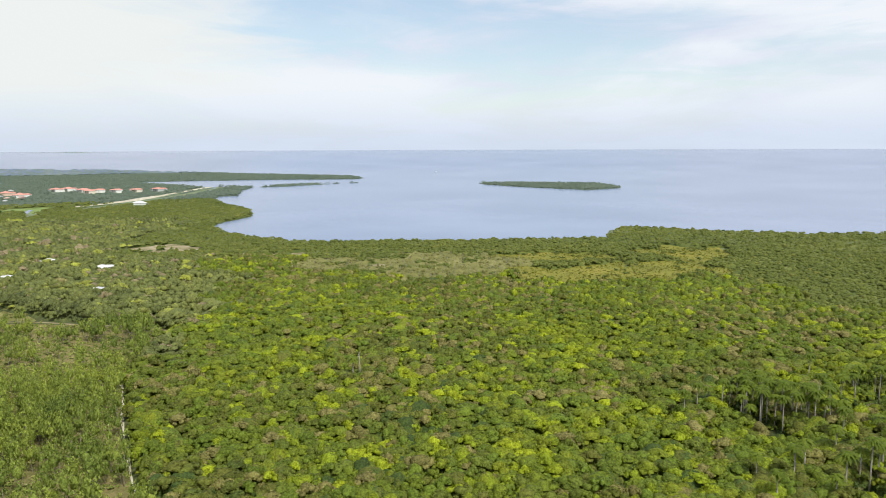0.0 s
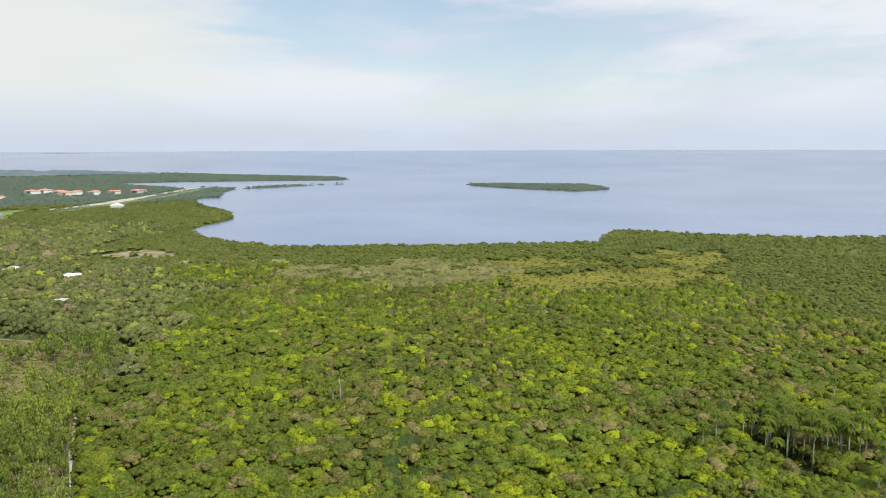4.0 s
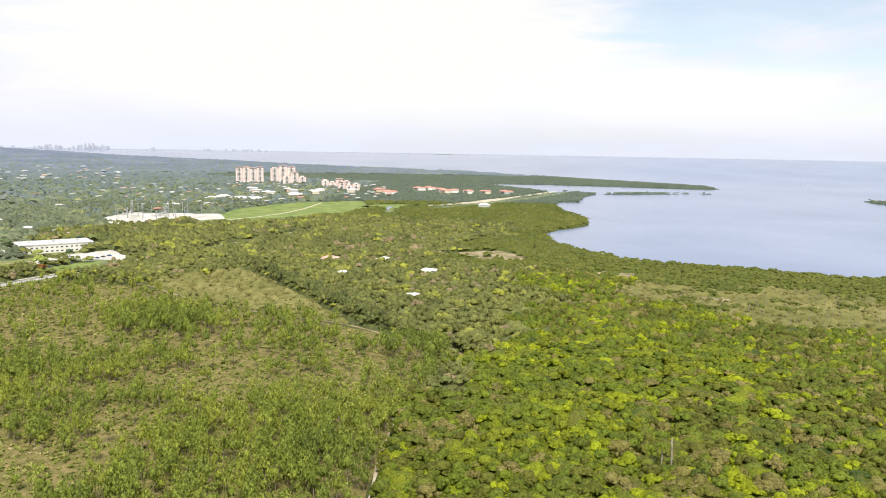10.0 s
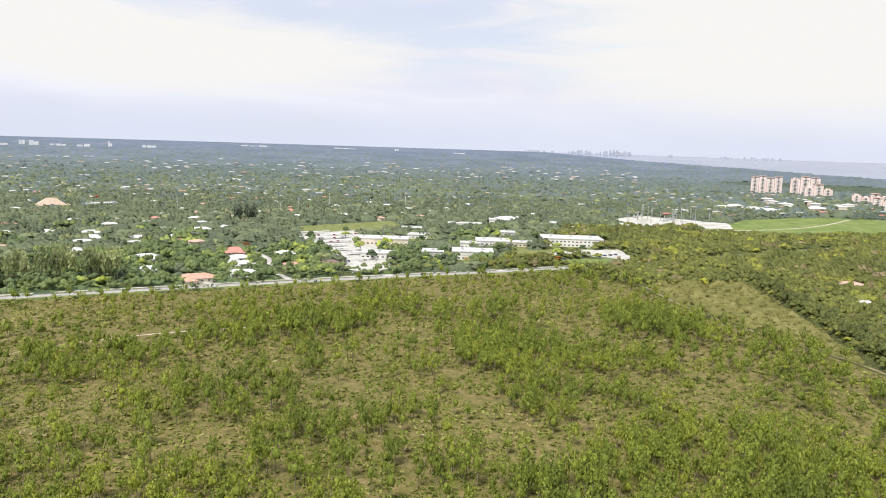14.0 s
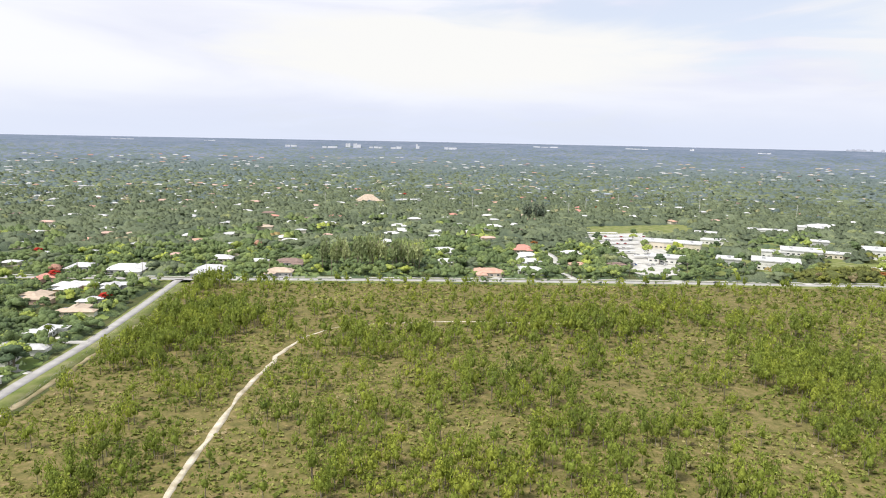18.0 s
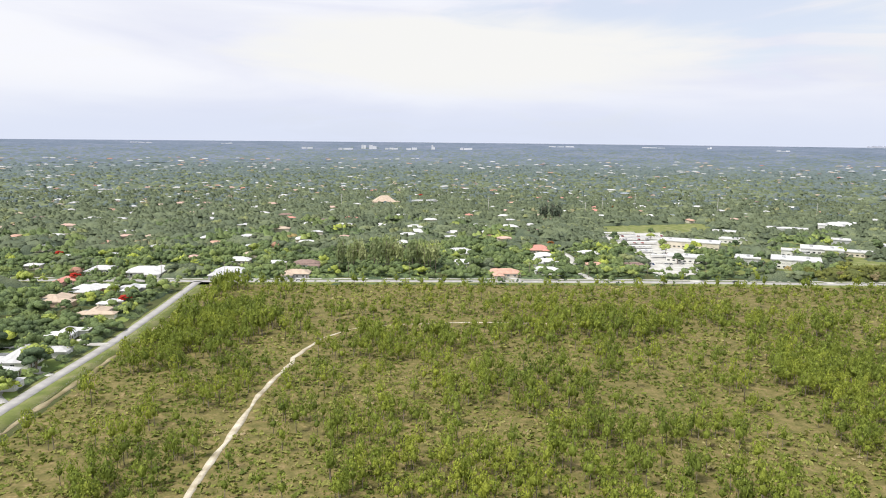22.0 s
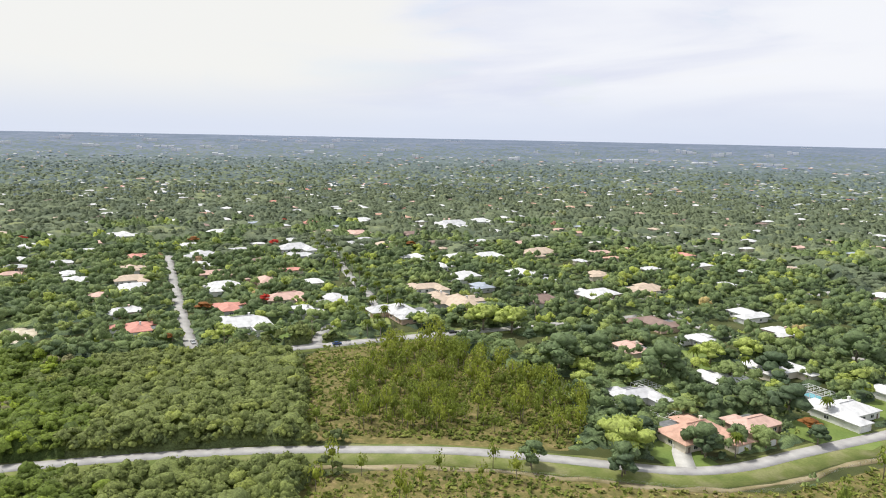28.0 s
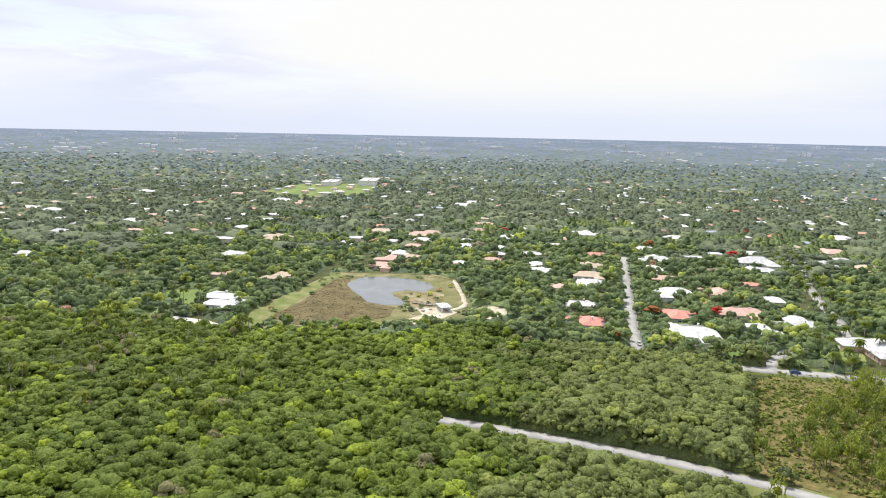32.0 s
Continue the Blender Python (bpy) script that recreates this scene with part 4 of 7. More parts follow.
def plant_many(name, crowns, x, y, z, size, tall, tint, mat, label, category):
    """One object of many plants: each takes one of the crown shapes, turned, sized and tinted."""
    vs, qs, tn, n = [], [], [], 0
    which = rng.integers(0, len(crowns), len(x))
    turn = rng.uniform(0, 2 * np.pi, len(x))
    for w, (cv, cq) in enumerate(crowns):
        i = np.where(which == w)[0]
        if not len(i):
            continue
        c, s = np.cos(turn[i])[:, None], np.sin(turn[i])[:, None]
        sz = size[i][:, None]
        px, py, pz = cv[None, :, 0], cv[None, :, 1], cv[None, :, 2]
        out = np.stack([(px * c - py * s) * sz + x[i][:, None], (px * s + py * c) * sz + y[i][:, None], pz * tall[i][:, None] + z[i][:, None]], -1)
        vs.append(out.reshape(-1, 3).astype(np.float32))
        qs.append((cq[None] + (n + len(cv) * np.arange(len(i)))[:, None, None]).reshape(-1, 4))
        tn.append(np.repeat(tint[i], len(cv)))
        n += len(cv) * len(i)
    if not vs:
        return None
    me = mesh_from(name, np.concatenate(vs), np.concatenate(qs), mat, np.concatenate(tn))
    return tagged(new(name, me), label, category, kind="stuff")


def scatter(r0, r1, per, h0=-137.0, h1=137.0):
    """Random places between two distances and headings from the middle of the plan, one on each per square metres."""
    a0, a1 = radians(h0), radians(h1)
    n = int((a1 - a0) * 0.5 * (r1 * r1 - r0 * r0) / per)
    r, a = np.sqrt(rng.uniform(r0 * r0, r1 * r1, n)), rng.uniform(a0, a1, n)
    return r * np.sin(a), r * np.cos(a)


def grow(name, cards, x, y, keep, size, tall, mat, label, category, tint=None, sink=0.0, stem=0.0):
    x, y = x[keep], y[keep]
    n = len(x)
    t = rng.random(n) if tint is None else np.clip(tint(x, y), 0, 1)
    s = rng.uniform(*size, n)
    return plant_many(name, cards, x, y, level(x, y) - sink + stem * s * rng.uniform(0.75, 1.2, n), s, s * rng.uniform(*tall, n), t, mat, label, category)


def mottled(size, seed, spread=0.55, lean=0.0):
    """A tint for each plant: patches of like colour with a random share."""
    return lambda x, y: lean + (1 - spread) * (patchy(x, y, size, seed) * 1.3 - 0.15) + spread * rng.random(len(x))


def shapes(count, *args, **kw):
    return [crown(*args, seed=100 + 17 * i + args[0] + args[1], **kw) for i in range(count)]


# crown shapes of unit radius, for five distances
NEAR = shapes(12, 8, 3, 6, 3, 60, 0.10)
MIDDLE = shapes(10, 5, 3, 5, 3, 24, 0.13)
SMALL = shapes(9, 4, 2, 5, 3, 6, 0.14, low=2.05)
FAR = shapes(9, 3, 2, 5, 2, 0, 0.2, low=2.0)
FARTHEST = shapes(6, 2, 1, 4, 2, 0, 0.2, low=2.0)
BUNCH = [(c.reshape(-1, 3), np.arange(12).reshape(-1, 4)) for c in (crown_cards(3, 1.0, 0.8, 0.6, 2, seed=90 + k, jitter=0.9) for k in range(6))]

# ---- canopies: crowns that close over the ground, with loose leaf sprays on them ----


def domes(x, y, cell, seed, radius, top, present=1.0, fall=0.62):
    """The height and the tint of the crown that stands highest over each point; one crown to a cell of the plan."""
    g = np.random.default_rng(seed)
    T = g.random((6, 128, 128))
    best, tint = np.full(x.shape, -9.0), np.zeros(x.shape)
    i, j = np.floor(x / cell).astype(int), np.floor(y / cell).astype(int)
    for di in (-1, 0, 1):
        for dj in (-1, 0, 1):
            p, q = (i + di) % 128, (j + dj) % 128
            cx, cy = (i + di + T[0, p, q]) * cell, (j + dj + T[1, p, q]) * cell
            rad = radius[0] + (radius[1] - radius[0]) * T[2, p, q]
            peak = top[0] + (top[1] - top[0]) * T[3, p, q]
            d = ((x - cx) ** 2 + (y - cy) ** 2) / rad ** 2
            h = np.where((T[4, p, q] < present) & (d < 1.7), peak * (1 - fall * (0.25 * d + 0.5 * d * d)), -9.0)
            win = h > best
            best, tint = np.where(win, h, best), np.where(win, T[5, p, q], tint)
    return best, tint


OAK, GARDEN, MIDTOWN, FRESH = 20, 21, 22, 23
# kind: material, cell, radii, heights, share of cells, second cell, radii, heights, share, lowest leaves, patch size, share of random tint
CANOPY = {
    HAMMOCK: ("hammock", 3.4, (1.6, 2.9), (3.6, 6.4), 0.95, 8.0, (2.8, 5.0), (5.4, 8.6), 0.55, 1.8, 30, 0.60),
    FRESH: ("fresh", 3.6, (1.7, 3.0), (3.8, 6.6), 0.95, 8.0, (2.8, 5.0), (5.6, 8.8), 0.55, 2.2, 30, 0.60),
    OAK: ("oak", 4.2, (2.0, 3.6), (4.8, 7.4), 0.95, 9.0, (3.4, 5.8), (6.6, 9.4), 0.5, 3.2, 45, 0.6),
    WOODS: ("woods", 4.2, (2.0, 3.6), (3.2, 6.0), 0.95, 10.0, (3.4, 6.0), (5.4, 9.0), 0.5, 2.4, 34, 0.6),
    MANGROVE: ("mangrove", 3.4, (1.7, 3.0), (2.8, 4.3), 0.97, 9.0, (3.0, 5.0), (3.6, 5.4), 0.35, 1.8, 55, 0.5),
    DEADS: ("dead", 3.2, (1.3, 2.4), (1.2, 3.4), 0.75, 9.0, (2.5, 4.0), (3.0, 4.6), 0.3, 0.6, 30, 0.6),
    GARDEN: ("garden", 5.5, (2.2, 4.2), (3.0, 6.6), 0.72, 11.0, (4.0, 7.2), (6.0, 10.0), 0.55, 0.0, 26, 0.6),
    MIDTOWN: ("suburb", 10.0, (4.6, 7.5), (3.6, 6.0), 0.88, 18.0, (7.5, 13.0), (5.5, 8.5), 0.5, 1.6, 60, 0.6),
}


def canopy_at(x, y, kind, fine):
    """Height above the ground and tint of the leaves over each point, for one kind of wood; fine is the size of the leaf clumps."""
    mat, c1, r1, t1, p1, c2, r2, t2, p2, low, patch, share = CANOPY[kind]
    h, t = domes(x, y, c1, 200 + kind, r1, t1, p1)
    h2, t2_ = domes(x, y, c2, 300 + kind, r2, t2, p2)
    t = np.where(h2 > h, t2_, t)
    h = np.maximum(h, h2)
    # low places between crowns are darkened in the tint, as painted shade
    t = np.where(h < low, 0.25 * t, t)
    h = np.maximum(h, low)
    k, _ = domes(x, y, fine, 400 + kind, (fine * 0.55, fine * 0.9), (0.5, 1.0))
    h = np.where(h > 0.4, h + 0.7 * min(fine, 2.0) * np.clip(k, 0, 1), h)
    return h, np.clip((1 - share) * (patchy(x, y, patch, 3 + kind) * 1.3 - 0.15) + share * t, 0, 1)


def kinds(x, y):
    """The kind of canopy at each point, or -1 where the ground lies open."""
    z, r = zone(x, y), np.hypot(x, y)
    k = np.full(z.shape, -1)
    for q in (HAMMOCK, WOODS, MANGROVE, DEADS):
        k[z == q] = q
    west = (x < -150) & (y > -35 + 30 * patchy(x, y, 30, 66) + 40 * patchy(x, y, 9, 67))
    k[(k == HAMMOCK) & (x < -40 + 90 * (patchy(x, y, 14, 65) - 0.5))] = FRESH
    k[(k == FRESH) & west] = OAK
    # past about 700 m the suburb's trees change to the haze-greyed colours
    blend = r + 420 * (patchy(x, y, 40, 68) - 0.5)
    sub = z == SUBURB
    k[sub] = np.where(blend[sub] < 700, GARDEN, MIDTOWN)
    k[(k == GARDEN) & (patchy(x, y, 15, 21) < 0.27)] = -1
    k[(k == MIDTOWN) & (patchy(x, y, 24, 23) < 0.13)] = -1
    k[covered(x, y) | near_line(x, y, TRACK, 3.2) | near_line(x, y, TRAIL_EAST, 2.6) | near_line(x, y, [(132, -135), (146, -134), (160, -133)], 6.0) | near_line(x, y, [(157, -172), (163, -186), (166, -196)], 5.0) | near_line(x, y, [(94, -136), (102, -138)], 4.6)] = -1
    return k


# kind: a crown in each cell of so many metres, its radius and the height of its top
STANDING = {HAMMOCK: (4.8, (2.7, 5.8), (6.2, 8.8)), FRESH: (4.8, (2.7, 5.8), (6.4, 9.0)), OAK: (4.8, (3.0, 5.2), (7.2, 8.8)), WOODS: (5.8, (2.8, 5.8), (4.8, 8.6)), MANGROVE: (5.0, (2.6, 4.8), (3.6, 4.9)), DEADS: (4.6, (1.2, 2.4), (2.0, 4.0)), GARDEN: (6.8, (3.0, 6.2), (4.5, 10.0)), MIDTOWN: (12.5, (6.0, 10.5), (6.0, 9.5))}


def dotted(r0, r1, h0, h1, cell):
    """Places between two distances and headings, one at random in each cell of the plan."""
    n = int(r1 / cell) + 1
    i, j = np.meshgrid(np.arange(-n, n), np.arange(-n, n), indexing="ij")
    x, y = (i + rng.uniform(0.08, 0.92, i.shape)) * cell, (j + rng.uniform(0.08, 0.92, i.shape)) * cell
    r, h = np.hypot(x, y), np.degrees(np.arctan2(x, y))
    ok = (r >= r0) & (r < r1) & ((h >= h0) & (h < h1) | (h + 360 < h1))
    return x[ok], y[ok]


def leaf_tint(kind, x, y):
    """The colour of each crown along its material's ramp: broad patches, lone bright crowns and a few leafless ones."""
    n = len(x)
    broad, local = patchy(x, y, CANOPY[kind][10] * 1.6, 3 + kind), patchy(x, y, 16, 70 + kind)
    t = 0.13 + 0.62 * (0.34 * broad + 0.32 * local + 0.34 * rng.random(n))
    pick = rng.random(n)
    bright = {HAMMOCK: 0.22, FRESH: 0.18, WOODS: 0.14, OAK: 0.12, GARDEN: 0.22, MIDTOWN: 0.06}.get(kind, 0.06)
    pale = {HAMMOCK: 0.13, FRESH: 0.02, WOODS: 0.06}.get(kind, 0.005)
    t = np.where(pick < bright * np.clip(2.2 * local - 0.4, 0.1, 1.6), rng.uniform(0.68, 0.90, n), t)
    return np.where(pick > 1 - pale * np.clip(2.4 * (1 - broad) - 0.3, 0.2, 2), rng.uniform(0.965, 1.0, n), t)


WORDS = {FRESH: ("hammock_canopy", "fresh green canopy of a tropical hammock with palms"), HAMMOCK: ("hammock_canopy", "dense mixed green canopy of a tropical hardwood hammock"), OAK: ("oak_canopy", "dense dark green oak canopy beside the road"), WOODS: ("woods_canopy", "even grey-green woodland canopy"),
         MANGROVE: ("mangrove_canopy", "low even olive mangrove canopy"), DEADS: ("leafless_thicket", "greyish half-dead thicket of low trees"), GARDEN: ("garden_trees", "mixed green garden trees between the houses"), MIDTOWN: ("suburb_trees", "broad trees over the suburb, greyed by painted haze")}
for r0, r1, dth, dr, fine, h0, h1 in ((0.6, 92, 1.2, 0.03, 1.9, -180, 181), (92, 345, 0.9, 0.016, 2.4, 169, 222), (92, 235, 0.42, 0.0100, 1.6, -139, 170), (235, 345, 0.36, 0.0090, 1.6, -139, 150), (345, 660, 0.26, 0.0075, 1.9, -139, 139), (660, 1350, 0.20, 0.0078, 4.0, -139, 139), (1350, 2750, 0.20, 0.0090, 8.0, -139, 139)):
    rows = r0 * (1 + dr) ** np.arange(-2 * (r0 > 100), int(math.log(r1 / r0) / math.log(1 + dr)) + 2)
    cols = np.radians(np.arange(h0, h1, dth))
    gr, ga = np.meshgrid(rows, cols, indexing="ij")
    gr = gr * (1 + dr * rng.uniform(-0.33, 0.33, gr.shape))
    ga = ga + radians(dth) * rng.uniform(-0.33, 0.33, ga.shape)
    px, py = gr * np.sin(ga), gr * np.cos(ga)
    kk = kinds(px, py)
    hz, tint = np.zeros(px.shape), np.zeros(px.shape)
    for kind in CANOPY:
        sel = kk == kind
        if sel.any():
            hz[sel], tint[sel] = canopy_at(px[sel], py[sel], kind, fine)
    tint = np.clip(tint + rng.uniform(-0.13, 0.13, tint.shape), 0, 1)
    # leaves below the crowns lie deeper; a lower tint paints shade into gaps
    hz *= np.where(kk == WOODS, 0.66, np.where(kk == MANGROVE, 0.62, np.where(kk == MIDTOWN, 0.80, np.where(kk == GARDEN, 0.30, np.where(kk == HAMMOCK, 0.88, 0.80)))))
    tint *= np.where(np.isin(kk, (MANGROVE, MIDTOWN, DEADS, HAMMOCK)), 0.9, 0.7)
    bare = (kk < 0) | (hz < 0.5)
    # crowns come down towards open ground
    near = (~bare).astype(float)
    for _ in range(3 if r0 < 600 else 1):
        pad = np.pad(near, 1, mode="edge")
        near = (pad[:-2, 1:-1] + pad[2:, 1:-1] + pad[1:-1, :-2] + pad[1:-1, 2:] + 2 * near) / 6
    hz = hz * (0.30 + 0.70 * np.clip((near - 0.5) / 0.45, 0, 1) ** 0.7)
    hz += np.where(bare, 0.0, rng.uniform(-0.22, 0.22, hz.shape) * fine)
    hz = np.where(bare, -0.25, hz) + lift(gr)
    index = np.arange(px.size).reshape(px.shape)
    cell = np.stack([index[:-1, :-1], index[:-1, 1:], index[1:, 1:], index[1:, :-1]], -1).reshape(-1, 4)
    live = ~bare.ravel()[cell]
    top = np.where(live, kk.ravel()[cell], -1).max(axis=1)
    pts = np.stack([px, py, hz], -1).reshape(-1, 3)
    # the share of haze-painted faces rises with distance
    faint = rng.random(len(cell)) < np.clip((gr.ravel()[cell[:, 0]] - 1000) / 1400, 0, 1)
    for kind, (mat, *_) in CANOPY.items():
        for far_one in (False, True):
            q = cell[(top == kind) & live.any(axis=1) & (faint == far_one if kind == MIDTOWN else not far_one)]
            if not len(q):
                continue
            used, back = np.unique(q, return_inverse=True)
            name, label = ("backdrop_trees", "trees far across the suburb in the painted blue-green of haze") if far_one else WORDS[kind]
            # distant mangrove and woodland use the leaf colour with haze painted in
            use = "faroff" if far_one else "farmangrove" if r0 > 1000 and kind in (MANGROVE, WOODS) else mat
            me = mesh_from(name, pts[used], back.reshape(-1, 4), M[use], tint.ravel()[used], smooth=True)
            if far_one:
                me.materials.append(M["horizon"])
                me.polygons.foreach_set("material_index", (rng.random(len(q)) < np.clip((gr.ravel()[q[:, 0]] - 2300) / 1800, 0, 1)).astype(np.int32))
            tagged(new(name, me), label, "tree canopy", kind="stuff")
    # the single crowns that make up the wood
    for kind, (size, sz, tops) in STANDING.items():
        far_band = r0 > 1000
        grown = 1.0 if r0 < 345 else 1.12 if r0 < 600 else 1.75 if not far_band else 2.6
        if kind == MIDTOWN:
            grown = 1.0 if r0 < 600 else 1.05 if not far_band else 1.9
        cx, cy = dotted(r0, r1, h0, h1, size * grown)
        sel = kinds(cx, cy) == kind
        cx, cy = cx[sel], cy[sel]
        if kind == MIDTOWN and far_band:
            sel = rng.random(len(cx)) > (np.hypot(cx, cy) - 1700) / 1050
            cx, cy = cx[sel], cy[sel]
        if not len(cx):
            continue
        s = rng.uniform(*sz, len(cx)) * grown
        top = rng.uniform(*tops, len(cx)) * (1 + 0.10 * (grown - 1))
        if r0 < 660:
            # crowns shrink beside open ground
            shut = np.ones(len(cx))
            for ox, oy in ((1, 0), (-1, 0), (0, 1), (0, -1)):
                shut -= 0.13 * (kinds(cx + ox * s * 0.8, cy + oy * s * 0.8) < 0)
            s, top = s * shut, top * (0.35 + 0.65 * shut)
        tall = np.minimum(s * (rng.uniform(0.95, 1.3, len(cx)) if kind == GARDEN else rng.uniform(0.72, 1.02, len(cx)) if kind in (HAMMOCK, FRESH, OAK) else rng.uniform(0.6, 0.9, len(cx))), top)
        tall = np.maximum(tall, top * (0.64 if r0 < 340 else 0.88))
        if r0 < 660:
            tall = np.where(shut < 1, np.minimum(top * 0.97, 1.6 * s), tall)
        t = leaf_tint(kind, cx, cy)
        shapes_here = FAR if dth > 0.8 else NEAR if r0 < 230 else MIDDLE if r0 < 340 else SMALL if r0 < 600 else FAR if r0 < 1000 else FARTHEST
        # crowns switch to painted haze colour in the same way
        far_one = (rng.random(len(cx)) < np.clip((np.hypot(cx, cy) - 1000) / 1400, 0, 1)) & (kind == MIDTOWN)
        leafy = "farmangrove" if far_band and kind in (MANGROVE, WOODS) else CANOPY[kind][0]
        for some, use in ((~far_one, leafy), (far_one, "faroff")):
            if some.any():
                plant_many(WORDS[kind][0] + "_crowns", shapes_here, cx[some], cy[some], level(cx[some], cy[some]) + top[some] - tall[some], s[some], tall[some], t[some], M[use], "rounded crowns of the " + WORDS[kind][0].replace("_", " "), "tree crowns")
    # bushes and low crowns along the edges of the woods
    i = np.flatnonzero((np.isin(kk, (OAK, FRESH, HAMMOCK, WOODS, GARDEN)) & ~bare & (near < np.where(kk == GARDEN, 0.70, 0.86))).ravel()) if 90 < r0 < 500 else np.zeros(0, int)
    i = i[rng.random(len(i)) < (gr * gr * dr * radians(dth) / np.where(kk == GARDEN, 16.0, 3.6)).ravel()[i]]
    for kind in (OAK, FRESH, HAMMOCK, WOODS, GARDEN):
        e = i[kk.ravel()[i] == kind]
        if len(e):
            s = rng.uniform(1.0, 2.3, len(e)) * (1.0 if kind == GARDEN else 1.35)
            plant_many(WORDS[kind][0] + "_edge", FAR if kind == GARDEN else SMALL, px.ravel()[e], py.ravel()[e], lift(gr.ravel()[e]) - 0.1 + s * rng.uniform(0, 0.9, len(e)), s, s * rng.uniform(1.0, 1.6, len(e)), rng.random(len(e)) * 0.85, M[CANOPY[kind][0]], "bushes and low crowns along the edge of the " + WORDS[kind][0].replace("_", " "), "bushes")


# the far woods: a gently lumpy, haze-coloured cover that ends at the horizon
rows = 2750 * 1.0085 ** np.arange(0, 69)
cols = np.radians(np.arange(-139, 139, 0.22))
gr, ga = np.meshgrid(rows, cols, indexing="ij")
gr, ga = gr * (1 + 0.003 * rng.uniform(-1, 1, gr.shape)), ga + radians(0.07) * rng.uniform(-1, 1, ga.shape)
px, py = gr * np.sin(ga), gr * np.cos(ga)
wood = (zone(px, py) >= HAMMOCK) & (px < 3100)
hz = lift(gr) + np.where(wood, (2.5 + 4.0 * rng.random(gr.shape) * (patchy(px, py, 60, 91) > 0.3)) * np.clip((5000 - gr) / 2250, 0.05, 1), -3.0)
index = np.arange(px.size).reshape(px.shape)
cell = np.stack([index[:-1, :-1], index[:-1, 1:], index[1:, 1:], index[1:, :-1]], -1).reshape(-1, 4)
cell = cell[wood.ravel()[cell].any(axis=1)]
used, back = np.unique(cell, return_inverse=True)
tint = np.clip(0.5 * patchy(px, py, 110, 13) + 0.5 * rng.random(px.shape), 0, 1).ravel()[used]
# the bluest haze colour takes over by chance towards the rim
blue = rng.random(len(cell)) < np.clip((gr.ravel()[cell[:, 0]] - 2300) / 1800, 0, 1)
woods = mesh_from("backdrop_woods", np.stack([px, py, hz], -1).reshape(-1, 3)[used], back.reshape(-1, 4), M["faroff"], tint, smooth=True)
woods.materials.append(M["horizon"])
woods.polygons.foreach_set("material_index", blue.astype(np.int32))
tagged(new("backdrop_woods", woods), "woods reaching the horizon, with blue haze painted into their colour", "far woods", kind="stuff")
x, y = scatter(345, 1500, 500, 139, 221)
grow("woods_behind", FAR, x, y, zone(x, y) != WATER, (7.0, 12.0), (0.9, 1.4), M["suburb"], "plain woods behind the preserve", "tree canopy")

# tall old trees in a row behind the ditch
line = smooth_line(DITCH, 4.0)
x, y = (np.array([p[k] for p in line for _ in range(2)]) + rng.uniform(-4, 4, 2 * len(line)) + off for k, off in ((0, 7.0), (1, -4.0)))
size = rng.uniform(3.0, 5.2, len(x))
plant_many("ditch_trees", MIDDLE, x, y, level(x, y) + 0.5, size, rng.uniform(6.5, 10.5, len(x)), rng.uniform(0.05, 0.45, len(x)), M["woods"], "row of tall dark green trees behind the ditch", "tree row")

# low bushes in the gaps before the palms
for hx, hy, hw in ((146, -134, 17), (163, -185, 14), (98, -137, 9)):
    x, y = hx + rng.uniform(-hw, hw, 4 * hw), hy + rng.uniform(-hw * 0.7, hw * 0.7, 4 * hw)
    grow("palm_undergrowth", MIDDLE, x, y, kinds(x, y) < 0, (0.9, 1.9), (1.0, 1.8), M["fresh"], "low green bushes under tall palms", "bushes", sink=0.2)

# bushes round the pond
x, y = rng.uniform(-486, -340, 260), rng.uniform(-150, -38, 260)
ok = in_poly(x, y, POND_PARK) & ~in_poly(x, y, POND) & ~in_poly(x, y, REEDS) & ~near_line(x, y, PARK_PATH, 3.5) & (patchy(x, y, 18, 95) > 0.45)
grow("pond_bushes", NEAR, x, y, ok, (0.8, 2.6), (0.8, 1.3), M["garden"], "scattered green bushes round the pond", "bushes", sink=0.2)
x, y = rng.uniform(-466, -340, 5200), rng.uniform(-142, -74, 5200)
grow("reed_tufts", BUNCH, x, y, in_poly(x, y, REEDS), (0.3, 0.9), (0.4, 0.7), M["reed"], "brown dried reed tufts beside the pond", "reeds", mottled(16, 96, 0.5))

# pines: sparse crowns on bare trunks
PINE_NEAR = shapes(10, 1, 7, 6, 4, 66, 0.14, low=2.1, knob=0.5, core=0.58)
PINE_FAR = shapes(8, 1, 6, 5, 4, 36, 0.18, low=2.0, knob=0.5, core=0.62)
# the thicker stands: place, half widths, thickness
CLUMPS = [(-98, 360, 40, 70, 1.0), (-105, 466, 16, 24, 0.7), (108, 364, 60, 28, 0.75), (190, 275, 31, 37, 1.0), (207, 355, 36, 22, 0.65), (21, 196, 42, 22, 0.55), (-78, 198, 14, 21, 0.9), (9, 336, 40, 30, 0.55), (45, 267, 36, 26, 0.48), (-66, 282, 34, 40, 0.42), (-5, 236, 44, 24, 0.36),
          (-63, 219, 8, 9, 0.8), (300, 291, 31, 44, 0.85), (185, 137, 58, 42, 1.0), (178, 384, 26, 28, 0.55), (305, 204, 24, 24, 0.6), (315, 127, 18, 35, 0.7), (67, 190, 17, 12, 0.8), (1, 197, 15, 11, 0.6)]


